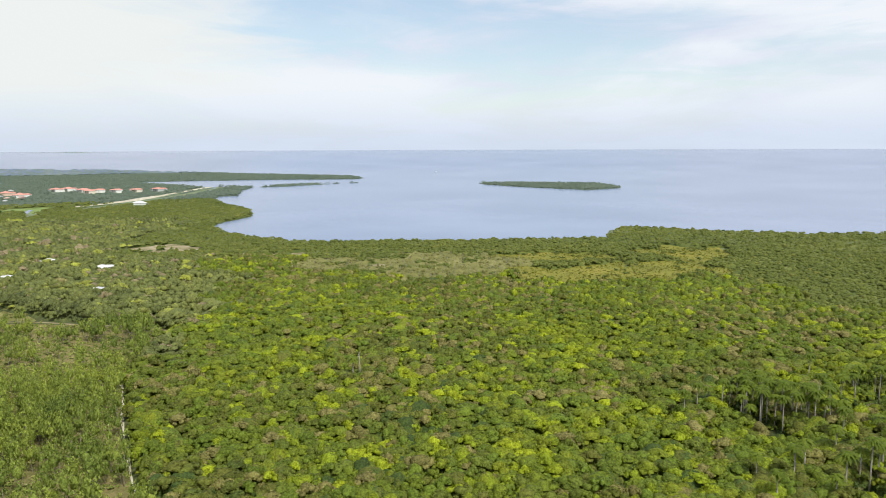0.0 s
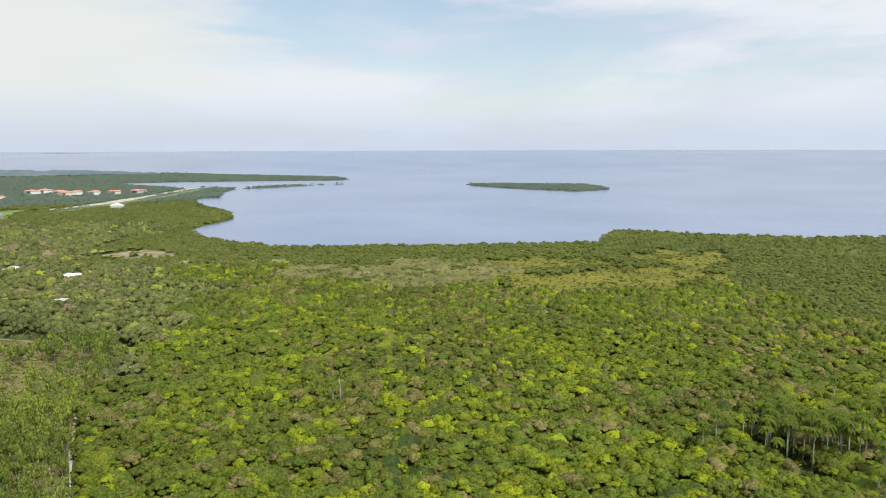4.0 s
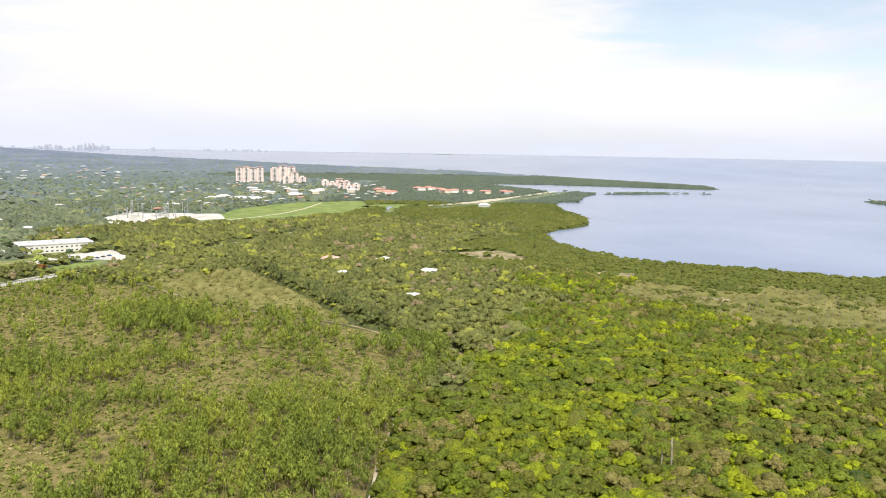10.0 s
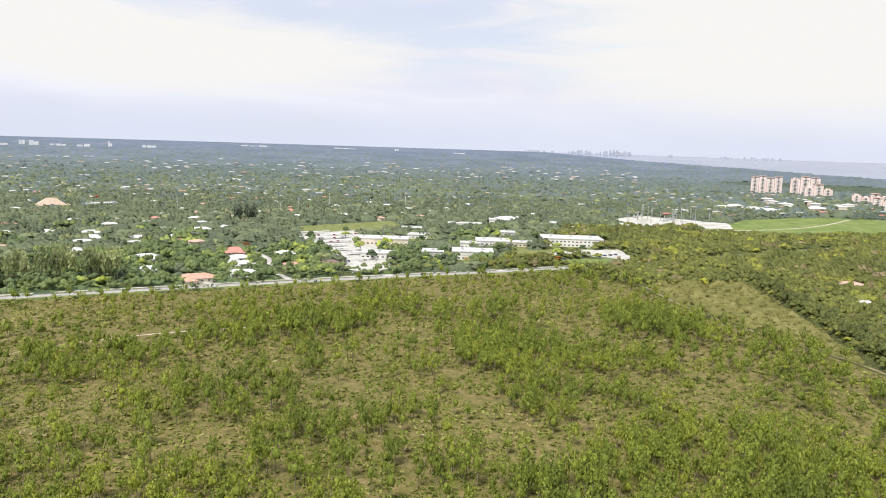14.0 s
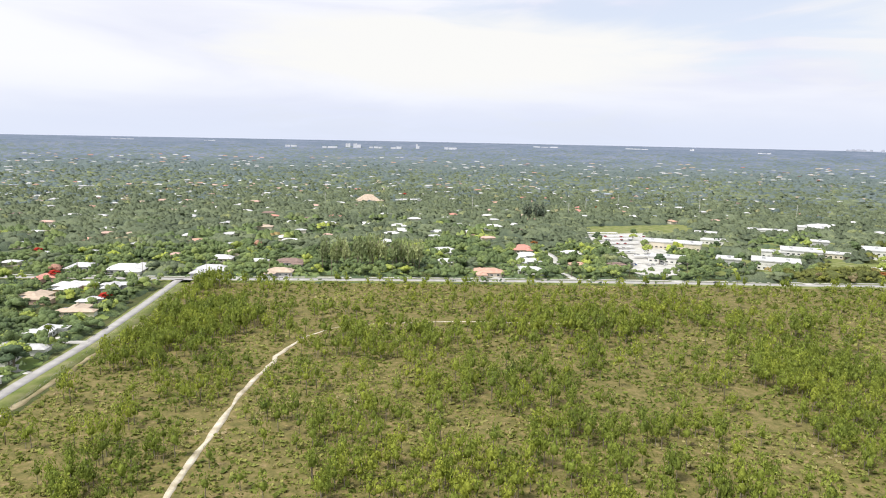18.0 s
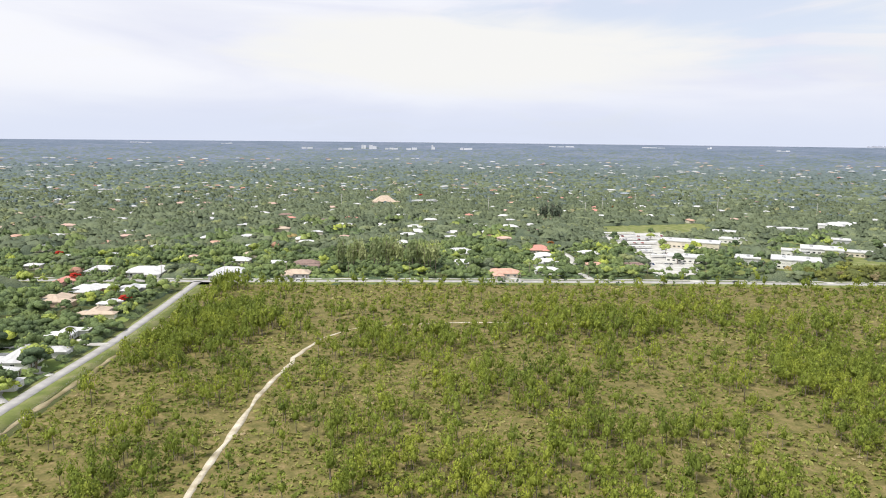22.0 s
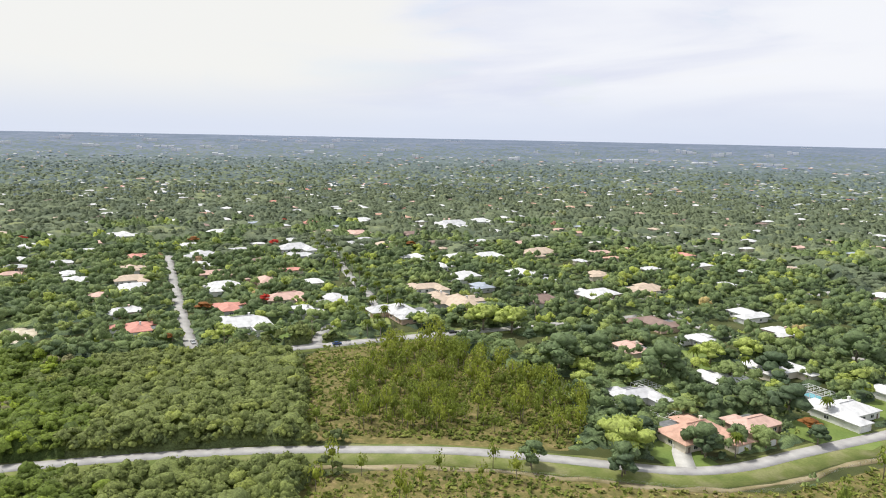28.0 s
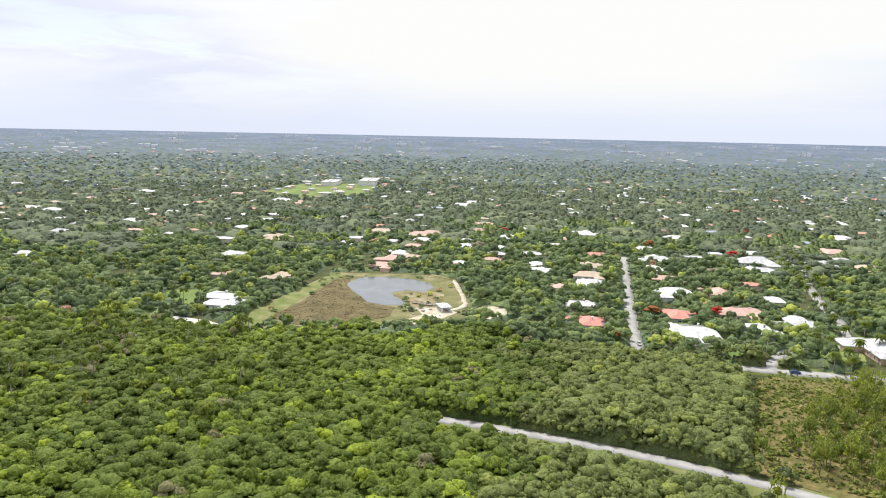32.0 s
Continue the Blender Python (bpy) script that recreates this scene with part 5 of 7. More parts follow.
def stand(x, y):
    """How thickly the pines stand, from 0 to 1."""
    d = 0.034 + 0.40 * np.clip(patchy(x, y, 17, 32) - 0.62, 0, 1) + 0.18 * np.clip(patchy(x, y, 44, 31) - 0.55, 0, 1)
    wob = 0.55 * (patchy(x, y, 15, 36) - 0.5) + 0.5 * (patchy(x, y, 6, 37) - 0.5)
    for cx, cy, wx, wy, thick in CLUMPS:
        d = np.maximum(d, thick * np.clip(2.6 - 2.4 * (np.hypot((x - cx) / wx, (y - cy) / wy) + wob), 0, 1) * (0.55 + 0.6 * patchy(x, y, 9, 38)))
    d = np.where((y > 440) & (x > -80), 0.045, d)
    d = np.where((x > 50) & (y < 120), np.maximum(d, 0.42 + 0.3 * patchy(x, y, 14, 35)), d)
    d = np.where((x > 60) & (y < 250), np.maximum(d, 1.5 * np.clip(patchy(x, y, 20, 35) - 0.42, 0, 0.5)), d)
    d = np.where(in_poly(x, y, PINE_PATCH), 0.03 + 0.30 * np.clip((0.75 * x + y + 100) / 12, 0, 1) * np.clip(1.6 * patchy(x, y, 11, 38) - 0.2, 0, 1), d)
    d = np.where((x > -160) & (y < 300) & near_line(x, y, PARK_ROAD, 48.0), d * 0.22, d)
    d *= ~(near_line(x, y, TRAIL, 5.0) | near_line(x, y, PARK_ROAD, 15.5) | near_line(x, y, TRACK, 5.0))
    return np.clip(d, 0, 1)


def trunks(name, x, y, tall, wide, mat, label, category, lean=0.25):
    """Four-sided tapered trunks, joined into one mesh."""
    n = len(x)
    z0 = level(x, y) - 0.2
    lx, ly = rng.normal(0, lean, n), rng.normal(0, lean, n)
    ring = np.array([(1, 0), (0, 1), (-1, 0), (0, -1)])
    lo = np.stack([x[:, None] + ring[None, :, 0] * wide[:, None], y[:, None] + ring[None, :, 1] * wide[:, None], np.repeat(z0[:, None], 4, 1)], -1)
    hi = np.stack([(x + lx)[:, None] + ring[None, :, 0] * wide[:, None] * 0.45, (y + ly)[:, None] + ring[None, :, 1] * wide[:, None] * 0.45, np.repeat((z0 + tall)[:, None], 4, 1)], -1)
    vs = np.concatenate([lo, hi], 1).reshape(-1, 3)
    side = np.array([(k, (k + 1) % 4, 4 + (k + 1) % 4, 4 + k) for k in range(4)])
    qs = (side[None] + 8 * np.arange(n)[:, None, None]).reshape(-1, 4)
    return tagged(new(name, mesh_from(name, vs, qs, mat, smooth=True)), label, category, kind="stuff")


for r0, r1, crowns in ((8, 150, PINE_FAR), (150, 330, PINE_NEAR), (330, 640, PINE_FAR)):
    x, y = scatter(r0, r1, 11)
    ok = (zone(x, y) == PINES) & (rng.random(len(x)) < 0.95 * stand(x, y)) & ~covered(x, y)
    x, y = x[ok], y[ok]
    tall = rng.uniform(5.5, 11.5, len(x)) * (0.75 + 0.5 * patchy(x, y, 60, 33))
    half = 0.9 + tall * 0.15
    plant_many("pine_crowns", crowns, x, y, level(x, y) + tall * 0.30, half, tall * 0.72, np.clip(0.12 + 0.76 * mottled(30, 34, 0.6)(x, y), 0, 1), M["pine"], "bright green open crowns of young slash pines", "pine crowns")
    trunks("pine_trunks", x, y, tall * 0.85, 0.07 + tall * 0.010, M["bark"], "thin grey-brown slash pine trunks", "pine trunks")
    # saplings and bushes out in the open
    x, y = scatter(r0, r1, 32)
    ok = (zone(x, y) == PINES) & (rng.random(len(x)) < 0.25 + 0.9 * patchy(x, y, 22, 39) ** 2) & ~covered(x, y) & ~near_line(x, y, TRAIL, 3.0) & ~near_line(x, y, PARK_ROAD, 12.0)
    grow("pine_saplings", FAR, x, y, ok, (0.45, 1.25), (0.9, 2.0), M["palmetto"], "low bushes and pine saplings of the open pineland", "saplings", mottled(30, 46, 0.7), sink=0.2)

# palmetto and tussocks of the pineland
for r0, r1, per, crowns, sz in ((8, 150, 6.0, BUNCH, (0.5, 1.6)), (150, 330, 3.4, BUNCH, (0.5, 1.6)), (330, 620, 9.0, BUNCH, (0.8, 2.2))):
    x, y = scatter(r0, r1, per)
    ok = (zone(x, y) == PINES) & ~near_line(x, y, TRAIL, 2.4) & ~near_line(x, y, PARK_ROAD, 9.5) & (patchy(x, y, 12, 41) + 0.4 * patchy(x, y, 40, 42) + 0.5 * in_poly(x, y, PINE_PATCH) > 0.36)
    grow("palmetto", crowns, x, y, ok, sz, (0.7, 1.2), M["palmetto"], "yellow-green saw palmetto and dry tussocks", "undergrowth", lambda a, b: mottled(26, 43, 0.6)(a, b) - 0.08 * in_poly(a, b, PINE_PATCH), sink=0.2)
# thick palmetto beside the road
x, y = rng.uniform(-318, -172, 2600), rng.uniform(64, 172, 2600)
ok = in_poly(x, y, PINE_PATCH) & ~near_line(x, y, PARK_ROAD, 8.5) & ~covered(x, y) & (patchy(x, y, 9, 49) > 0.34)
grow("palmetto_bushes", SMALL, x, y, ok, (0.7, 1.7), (0.75, 1.1), M["palmetto"], "thick green saw palmetto bushes beside the road", "undergrowth", mottled(20, 50, 0.6, -0.04), sink=0.2)
x, y = scatter(400, 620, 42, 70, 112)
ok = zone(x, y) == DEADS
x, y = x[ok], y[ok]
trunks("leafless_trunks", x, y, rng.uniform(2.5, 6.5, len(x)), rng.uniform(0.10, 0.2, len(x)), M["palmbark"], "pale bare trunks of dead trees above the thicket", "dead trunks", lean=0.5)
x, y = scatter(380, 660, 9.0, 95, 137)
grow("sawgrass", BUNCH, x, y, zone(x, y) == MARSHY, (0.7, 1.8), (0.35, 0.65), M["marshleaf"], "low yellow-green sawgrass", "marsh grass", mottled(40, 45, 0.6), sink=-0.5)
x, y = scatter(380, 700, 26.0, 95, 137)
grow("marsh_bushes", SMALL, x, y, (zone(x, y) == MARSHY) & (patchy(x, y, 13, 47) > 0.60), (0.8, 2.4), (0.7, 1.1), M["mangrove"], "low mangrove bushes scattered over the marsh", "bushes", mottled(40, 48, 0.6, -0.15), sink=-0.3)

# ---- things: helpers ----


def part(name, bm, mat, parent, label="", place=None):
    """Links a bmesh, or a mesh that already exists, as one mesh object under a thing or a part."""
    if isinstance(bm, bmesh.types.BMesh):
        me = bpy.data.meshes.new(name)
        bm.to_mesh(me)
        bm.free()
        me.materials.append(mat)
    else:
        me = bm
    ob = new(name, me)
    ob.parent = parent
    if place is not None:
        ob.matrix_basis = place
    if label:
        ob["label"] = label
    return ob


def thing(name, m, label, category, group=""):
    ob = new(name)
    ob.matrix_basis = m
    ob.empty_display_size = 0.5
    return tagged(ob, label, category, group)


def box(bm, x0, y0, z0, x1, y1, z1):
    v = [bm.verts.new((x, y, z)) for z in (z0, z1) for x, y in ((x0, y0), (x1, y0), (x1, y1), (x0, y1))]
    for f in ((3, 2, 1, 0), (4, 5, 6, 7), (0, 1, 5, 4), (1, 2, 6, 5), (2, 3, 7, 6), (3, 0, 4, 7)):
        bm.faces.new([v[i] for i in f])
    return bm


def boxes(*sizes):
    bm = bmesh.new()
    for s in sizes:
        box(bm, *s)
    return bm


def tube(bm, path, radii, sides=6, cap=True):
    """A bent, tapered round bar through the points of path."""
    rows = []
    for i, p in enumerate(path):
        p = Vector(p)
        d = (Vector(path[min(i + 1, len(path) - 1)]) - Vector(path[max(i - 1, 0)])).normalized()
        u = d.orthogonal().normalized()
        w = d.cross(u)
        rows.append([bm.verts.new(p + (u * math.cos(a) + w * math.sin(a)) * radii[i]) for a in (2 * math.pi * k / sides for k in range(sides))])
    for a, b in zip(rows, rows[1:]):
        for k in range(sides):
            bm.faces.new((a[k], a[(k + 1) % sides], b[(k + 1) % sides], b[k])).smooth = True
    if cap:
        bm.faces.new(rows[-1])
        bm.faces.new(rows[0][::-1])
    return bm


def hip(bm, x0, y0, x1, y1, z, rise, over=0.6, thick=0.22):
    """A hipped roof over a rectangle, with eaves that stand out and an edge of some depth."""
    x0, y0, x1, y1 = x0 - over, y0 - over, x1 + over, y1 + over
    w, d = x1 - x0, y1 - y0
    if w >= d:
        ra, rb = (x0 + d * 0.5, (y0 + y1) / 2), (x1 - d * 0.5, (y0 + y1) / 2)
    else:
        ra, rb = ((x0 + x1) / 2, y0 + w * 0.5), ((x0 + x1) / 2, y1 - w * 0.5)
    lo = [bm.verts.new((x, y, z)) for x, y in ((x0, y0), (x1, y0), (x1, y1), (x0, y1))]
    ed = [bm.verts.new((x, y, z + thick)) for x, y in ((x0, y0), (x1, y0), (x1, y1), (x0, y1))]
    a, b = bm.verts.new((*ra, z + thick + rise)), bm.verts.new((*rb, z + thick + rise))
    bm.faces.new(lo[::-1])
    for k in range(4):
        bm.faces.new((lo[k], lo[(k + 1) % 4], ed[(k + 1) % 4], ed[k]))
    if w >= d:
        for f in ((ed[0], ed[1], b, a), (ed[1], ed[2], b), (ed[2], ed[3], a, b), (ed[3], ed[0], a)):
            bm.faces.new(f)
    else:
        for f in ((ed[0], ed[1], a), (ed[1], ed[2], b, a), (ed[2], ed[3], b), (ed[3], ed[0], a, b)):
            bm.faces.new(f)
    return bm


def shared(name, bm, mat, smooth=False):
    me = bpy.data.meshes.new(name)
    bm.to_mesh(me)
    bm.free()
    me.materials.append(mat)
    if smooth:
        me.polygons.foreach_set("use_smooth", np.ones(len(me.polygons), bool))
    return me


WINDOW_FRAME = shared("window_frame", boxes((-0.95, -0.05, -0.7, 0.95, 0.03, -0.6), (-0.95, -0.05, 0.6, 0.95, 0.03, 0.7), (-0.95, -0.05, -0.6, -0.85, 0.03, 0.6), (0.85, -0.05, -0.6, 0.95, 0.03, 0.6), (-0.05, -0.04, -0.6, 0.05, 0.03, 0.6)), M["trim"])
PANE = shared("pane", boxes((-0.85, -0.02, -0.6, 0.85, 0.02, 0.6)), M["glass"])
DOOR = shared("door", boxes((-0.5, -0.06, 0.0, 0.5, 0.03, 2.05), (-0.38, -0.09, 1.1, 0.38, -0.05, 1.9), (-0.38, -0.09, 0.2, 0.38, -0.05, 0.95)), M["timber"])
GARAGE = shared("garage_door", boxes(*[(-2.4, -0.06 - 0.02 * (k % 2), 0.02 + 0.53 * k, 2.4, 0.02, 0.52 + 0.53 * k) for k in range(4)]), M["trim"])

# ---- houses ----


def house(x, y, w, key, turn, near, group, tall=2.9):
    r = random.Random(int(x * 7 + y * 13))
    word = ROOFS[key][0]
    wall = r.choice(["cream", "white", "white", "peach", "grey"]) if key not in "op" else r.choice(["cream", "peach"])
    h = thing("house", pose(x, y, float(level(x, y)), 0, 0, turn), f"{'single' if tall < 4 else 'two'}-storey house with {wall} walls and a {word} roof", "house", group)
    d = w * r.uniform(0.50, 0.62)
    x0, x1, y0, y1 = -w * 0.5, w * 0.5, -d * 0.5, d * 0.5
    wing = r.choice((-1, 1))
    ww, wd = w * r.uniform(0.30, 0.40), d * r.uniform(0.45, 0.75)
    wx0 = x0 if wing < 0 else x1 - ww
    rear = r.choice((-1, 1))
    rw, rd = w * r.uniform(0.28, 0.42), d * r.uniform(0.35, 0.6)
    rx0 = x0 + w * 0.06 if rear < 0 else x1 - rw - w * 0.06
    part("wall", boxes((x0, y0, -0.3, x1, y1, tall)), M["wall_" + wall], h)
    part("wing_wall", boxes((wx0 + 0.1, y0 - wd, -0.3, wx0 + ww - 0.1, y0 - 0.003, tall - 0.1)), M["wall_" + wall], h)
    part("rear_wall", boxes((rx0 + 0.1, y1 + 0.003, -0.3, rx0 + rw - 0.1, y1 + rd, tall - 0.15)), M["wall_" + wall], h)
    rise = d * r.uniform(0.19, 0.26)
    part("roof", hip(bmesh.new(), x0, y0, x1, y1, tall, rise), M["roof_" + key], h)
    part("wing_roof", hip(bmesh.new(), wx0, y0 - wd, wx0 + ww, y0 + d * 0.45, tall - 0.02, ww * 0.22), M["roof_" + key], h)
    part("rear_roof", hip(bmesh.new(), rx0, y1 - d * 0.42, rx0 + rw, y1 + rd, tall - 0.04, rw * 0.22), M["roof_" + key], h)
    px0 = rx0 + rw + 0.5 if rear < 0 else rx0 - w * 0.34 - 0.5
    part("patio_roof", boxes((px0, y1 + 0.63, tall - 0.42, px0 + w * 0.34, y1 + rd * 0.9, tall - 0.3)), M["screen"], h, "dark screened patio roof")
    for q in (px0 + 0.1, px0 + w * 0.34 - 0.25):
        part("patio_post", boxes((q, y1 + rd * 0.9 - 0.2, -0.1, q + 0.15, y1 + rd * 0.9 - 0.05, tall - 0.42)), M["trim"], h)
    spots = [(x0 + w * f, y0, 0) for f in ((0.55, 0.78) if wing < 0 else (0.2, 0.42))] + [(x1, 0.0, 90), (x0, 0.0, -90), (x0 + w * 0.3, y1, 180), (x0 + w * 0.7, y1, 180)]
    for wx, wy, a in spots if near else spots[:3]:
        f = part("window", WINDOW_FRAME, None, h, place=pose(wx, wy, 1.55, 0, 0, a) @ Matrix.Translation((0, -0.03, 0)))
        part("pane", PANE, None, f)
    part("door", DOOR, None, h, "dark timber front door", pose(x0 + w * (0.92 if wing < 0 else 0.08) - wing * 0 - 0.2 * wing, y0 - 0.02, 0.0))
    if near:
        part("garage_door", GARAGE, None, h, "white panelled garage door", pose(wx0 + ww * 0.5, y0 - wd - 0.02, 0.0))
        part("ridge_cap", boxes((x0 + d * 0.5, -0.16, tall + 0.2 + rise * 1.05, x1 - d * 0.5, 0.16, tall + 0.34 + rise * 1.05)), M["roof_" + key], h)
        if r.random() < 0.5:
            part("chimney", boxes((w * 0.12, 0.6, tall, w * 0.12 + 0.9, 1.4, tall + rise + 1.2), (w * 0.12 - 0.12, 0.48, tall + rise + 1.2, w * 0.12 + 1.02, 1.52, tall + rise + 1.38)), M["wall_" + wall], h)
        if key == "g":
            for k in range(3):
                part("solar_panel", boxes((-w * 0.3 + k * 2.2, -0.3 - d * 0.27, 0, -w * 0.3 + k * 2.2 + 2.0, 0.9 - d * 0.27, 0.07)), M["glass"], h, "dark roof solar panel", Matrix.Translation((0, 0, tall + 0.3 + rise * 0.55)) @ pose(0, 0, 0, 12, 0, 0))
    return h


for hx, hy, hw, key in HOUSES:
    hw *= 1.22 if hx < -320 or hy > 500 else 1.0
    far = math.hypot(hx, hy)
    turn = -92 + 4 * math.sin(hx) if -210 < hx < -130 and hy < 480 else (90 if hx < -320 and abs(math.sin(hx * 3)) > 0.6 else 0) + 3 * math.sin(hy)
    if -210 < hx < -130 and hy < 480:
        turn = 88 if hx < -180 else 90
    house(hx, hy, hw, key, turn, far < 440, "houses near the preserve" if far < 440 else "houses of the suburb")

# lawns and driveways of the plots along the curving road
for k, (px, py, w, d) in enumerate(LAWNS):
    q = [(px + w * 0.7 * math.cos(a) * (1 + 0.15 * math.sin(3 * a + px)), py + d * 0.7 * math.sin(a) * (1 + 0.15 * math.cos(2 * a + py))) for a in (2 * math.pi * j / 14 for j in range(14))]
    area("garden_lawn", q, M["lawn"], 0.10 + 0.005 * k, "bright green mown garden lawn", "lawn")
for line, w, mat, label in (([(-151, 166), (-155, 169), (-160, 173), (-164, 178)], 6.0, "concrete", "wide pale concrete driveway"), ([(-142, 268), (-149, 276), (-152, 288)], 3.4, "asphalt", "dark grey driveway"), ([(-139, 300), (-147, 304), (-150, 312)], 3.2, "concrete", "pale concrete driveway"),
                            ([(-133, 346), (-145, 347), (-150, 355)], 3.2, "concrete", "pale concrete driveway"), ([(-90, 497), (-92, 505), (-100, 512)], 5.0, "concrete", "wide pale concrete driveway"), ([(95, 492), (96, 500), (92, 506)], 5.0, "concrete", "pale concrete driveway"),
                            ([(225, 484), (228, 500), (236, 520)], 12.0, "concrete", "broad pale school entrance"), ([(320, 475), (322, 500), (330, 520)], 9.0, "concrete", "pale paved school entrance")):
    strip("driveway", line, w, M[mat], 0.19, label, "driveway")

# the rest of the suburb's houses, joined: a body and a hipped roof each
for key, (word, _c) in ROOFS.items():
    some = [h for h in EXTRA if h[3] == key]
    bm, bw = bmesh.new(), bmesh.new()
    for hx, hy, hw, _ in some:
        d = hw * 0.62
        a, b = (hw, d) if (int(hx) + int(hy)) % 3 else (d, hw)
        z = float(level(hx, hy))
        box(bw, hx - a / 2, hy - b / 2, z - 0.3, hx + a / 2, hy + b / 2, z + 3.4)
        hip(bm, hx - a / 2, hy - b / 2, hx + a / 2, hy + b / 2, z + 3.4, d * 0.17)
        hip(bm, hx - a * 0.32, hy - b * 0.75, hx + a * 0.05, hy, z + 3.38, d * 0.12)
    if some:
        tagged(new("suburb_roofs", shared("suburb_roofs", bm, M["roof_" + key])), f"{word} hipped roofs among the suburb's trees", "roofs", kind="stuff")
        tagged(new("suburb_walls", shared("suburb_walls", bw, M["wall_cream"])), "cream house walls among the suburb's trees", "house walls", kind="stuff")
    # specks of roofs farther off
    bm = bmesh.new()
    g = np.random.default_rng(500 + ord(key))
    for _ in range({"w": 400, "g": 280, "t": 190, "p": 80, "r": 30}.get(key, 25)):
        a, rr = radians(g.uniform(-134, 44)), math.sqrt(g.uniform(1250.0 ** 2, 3000.0 ** 2))
        if g.random() < 0.16:
            a, rr = radians(g.uniform(44, 64)), g.uniform(1120, 1900)
        hx, hy = rr * math.sin(a), rr * math.cos(a)
        if bool(in_poly(np.array([hx]), np.array([hy]), BIG_FIELD)[0]) or bool(in_poly(np.array([hx]), np.array([hy]), FIELD_B)[0]) or math.hypot(hx - 1110, hy - 560) < 130 or bool(in_poly(np.array([hx]), np.array([hy]), SUBSTATION)[0]) or math.hypot(hx + 1150, hy + 360) < 230:
            continue
        s = g.uniform(3.0, 7.5) * (1 + 0.3 * (rr > 2600))
        z = float(level(hx, hy)) + 3.0 + 4.0 * (rr > 2000)
        hip(bm, hx - s, hy - s * 0.5, hx + s, hy + s * 0.5, z + g.uniform(0.5, 3.0), s * 0.14, 0.3, 1.4)
    tagged(new("distant_roofs", shared("distant_roofs", bm, M["roof_" + key])), f"distant {word} roofs between the trees", "roofs", kind="stuff")

# ---- larger buildings ----


def flat_block(x, y, w, d, tall, wall, turn, label, category, name="school_building", bays=None):
    b = thing(name, pose(x, y, float(level(x, y)), 0, 0, turn), label, category)
    part("wall", boxes((-w / 2, -d / 2, -0.4, w / 2, d / 2, tall)), M["wall_" + wall], b)
    bm = boxes((-w / 2 - 0.5, -d / 2 - 0.5, tall, w / 2 + 0.5, d / 2 + 0.5, tall + 0.35))
    for q in ((-w / 2 - 0.5, -d / 2 - 0.5, w / 2 + 0.5, -d / 2 - 0.2), (-w / 2 - 0.5, d / 2 + 0.2, w / 2 + 0.5, d / 2 + 0.5), (-w / 2 - 0.5, -d / 2 - 0.2, -w / 2 - 0.2, d / 2 + 0.2), (w / 2 + 0.2, -d / 2 - 0.2, w / 2 + 0.5, d / 2 + 0.2)):
        box(bm, q[0], q[1], tall + 0.35, q[2], q[3], tall + 0.85)
    part("roof", bm, M["roof_w"], b, "white flat roof with a parapet")
    n = bays or max(3, int(w / 4))
    for k in range(n):
        cx = -w / 2 + (k + 0.5) * w / n
        for fl in range(max(1, int(tall / 3.6))):
            part("window", boxes((cx - w / n * 0.24, -d / 2 - 0.08, 1.2 + fl * 3.5, cx + w / n * 0.24, -d / 2 + 0.02, 2.3 + fl * 3.5)), M["glass"], b)
    for k in range(max(1, int(w / 16))):
        cx = -w / 2 + (k + 0.5) * w / max(1, int(w / 16))
        part("rooftop_unit", boxes((cx - 1.4, 0.5, tall + 0.35, cx + 1.4, 2.6, tall + 1.7), (cx - 1.1, 0.8, tall + 1.7, cx + 1.1, 2.3, tall + 1.85)), M["steel"], b, "grey rooftop air-conditioning unit")
    return b


for bx, by, w, d, tall, wall in BLOCKS:
    flat_block(bx, by, w, d, max(4.0, tall * 0.78), wall, -30, f"{wall} flat-roofed school building with strip windows", "school building")
for bx, by, w, d, tall in ((-1300, -330, 90, 30, 9), (-1262, -392, 70, 26, 7), (-674, 361, 44, 14, 4), (60, 1085, 40, 16, 6)):
    flat_block(bx, by, w, d, tall, "white", 8, "long pale flat-roofed building beyond the suburb", "public building", "public_building")
church = thing("church", pose(0, 1078, 0, 0, 0, 10), "large tan church with a steep hipped roof", "church")
part("wall", boxes((-17, -12, -0.3, 17, 12, 5)), M["wall_cream"], church)
part("roof", hip(bmesh.new(), -17, -12, 17, 12, 5, 9), M["roof_t"], church)
part("porch_roof", hip(bmesh.new(), 17.5, -8, 30, 6, 4, 3), M["roof_t"], church)
part("porch_wall", boxes((17.6, -7, -0.3, 29, 5, 4)), M["wall_cream"], church)


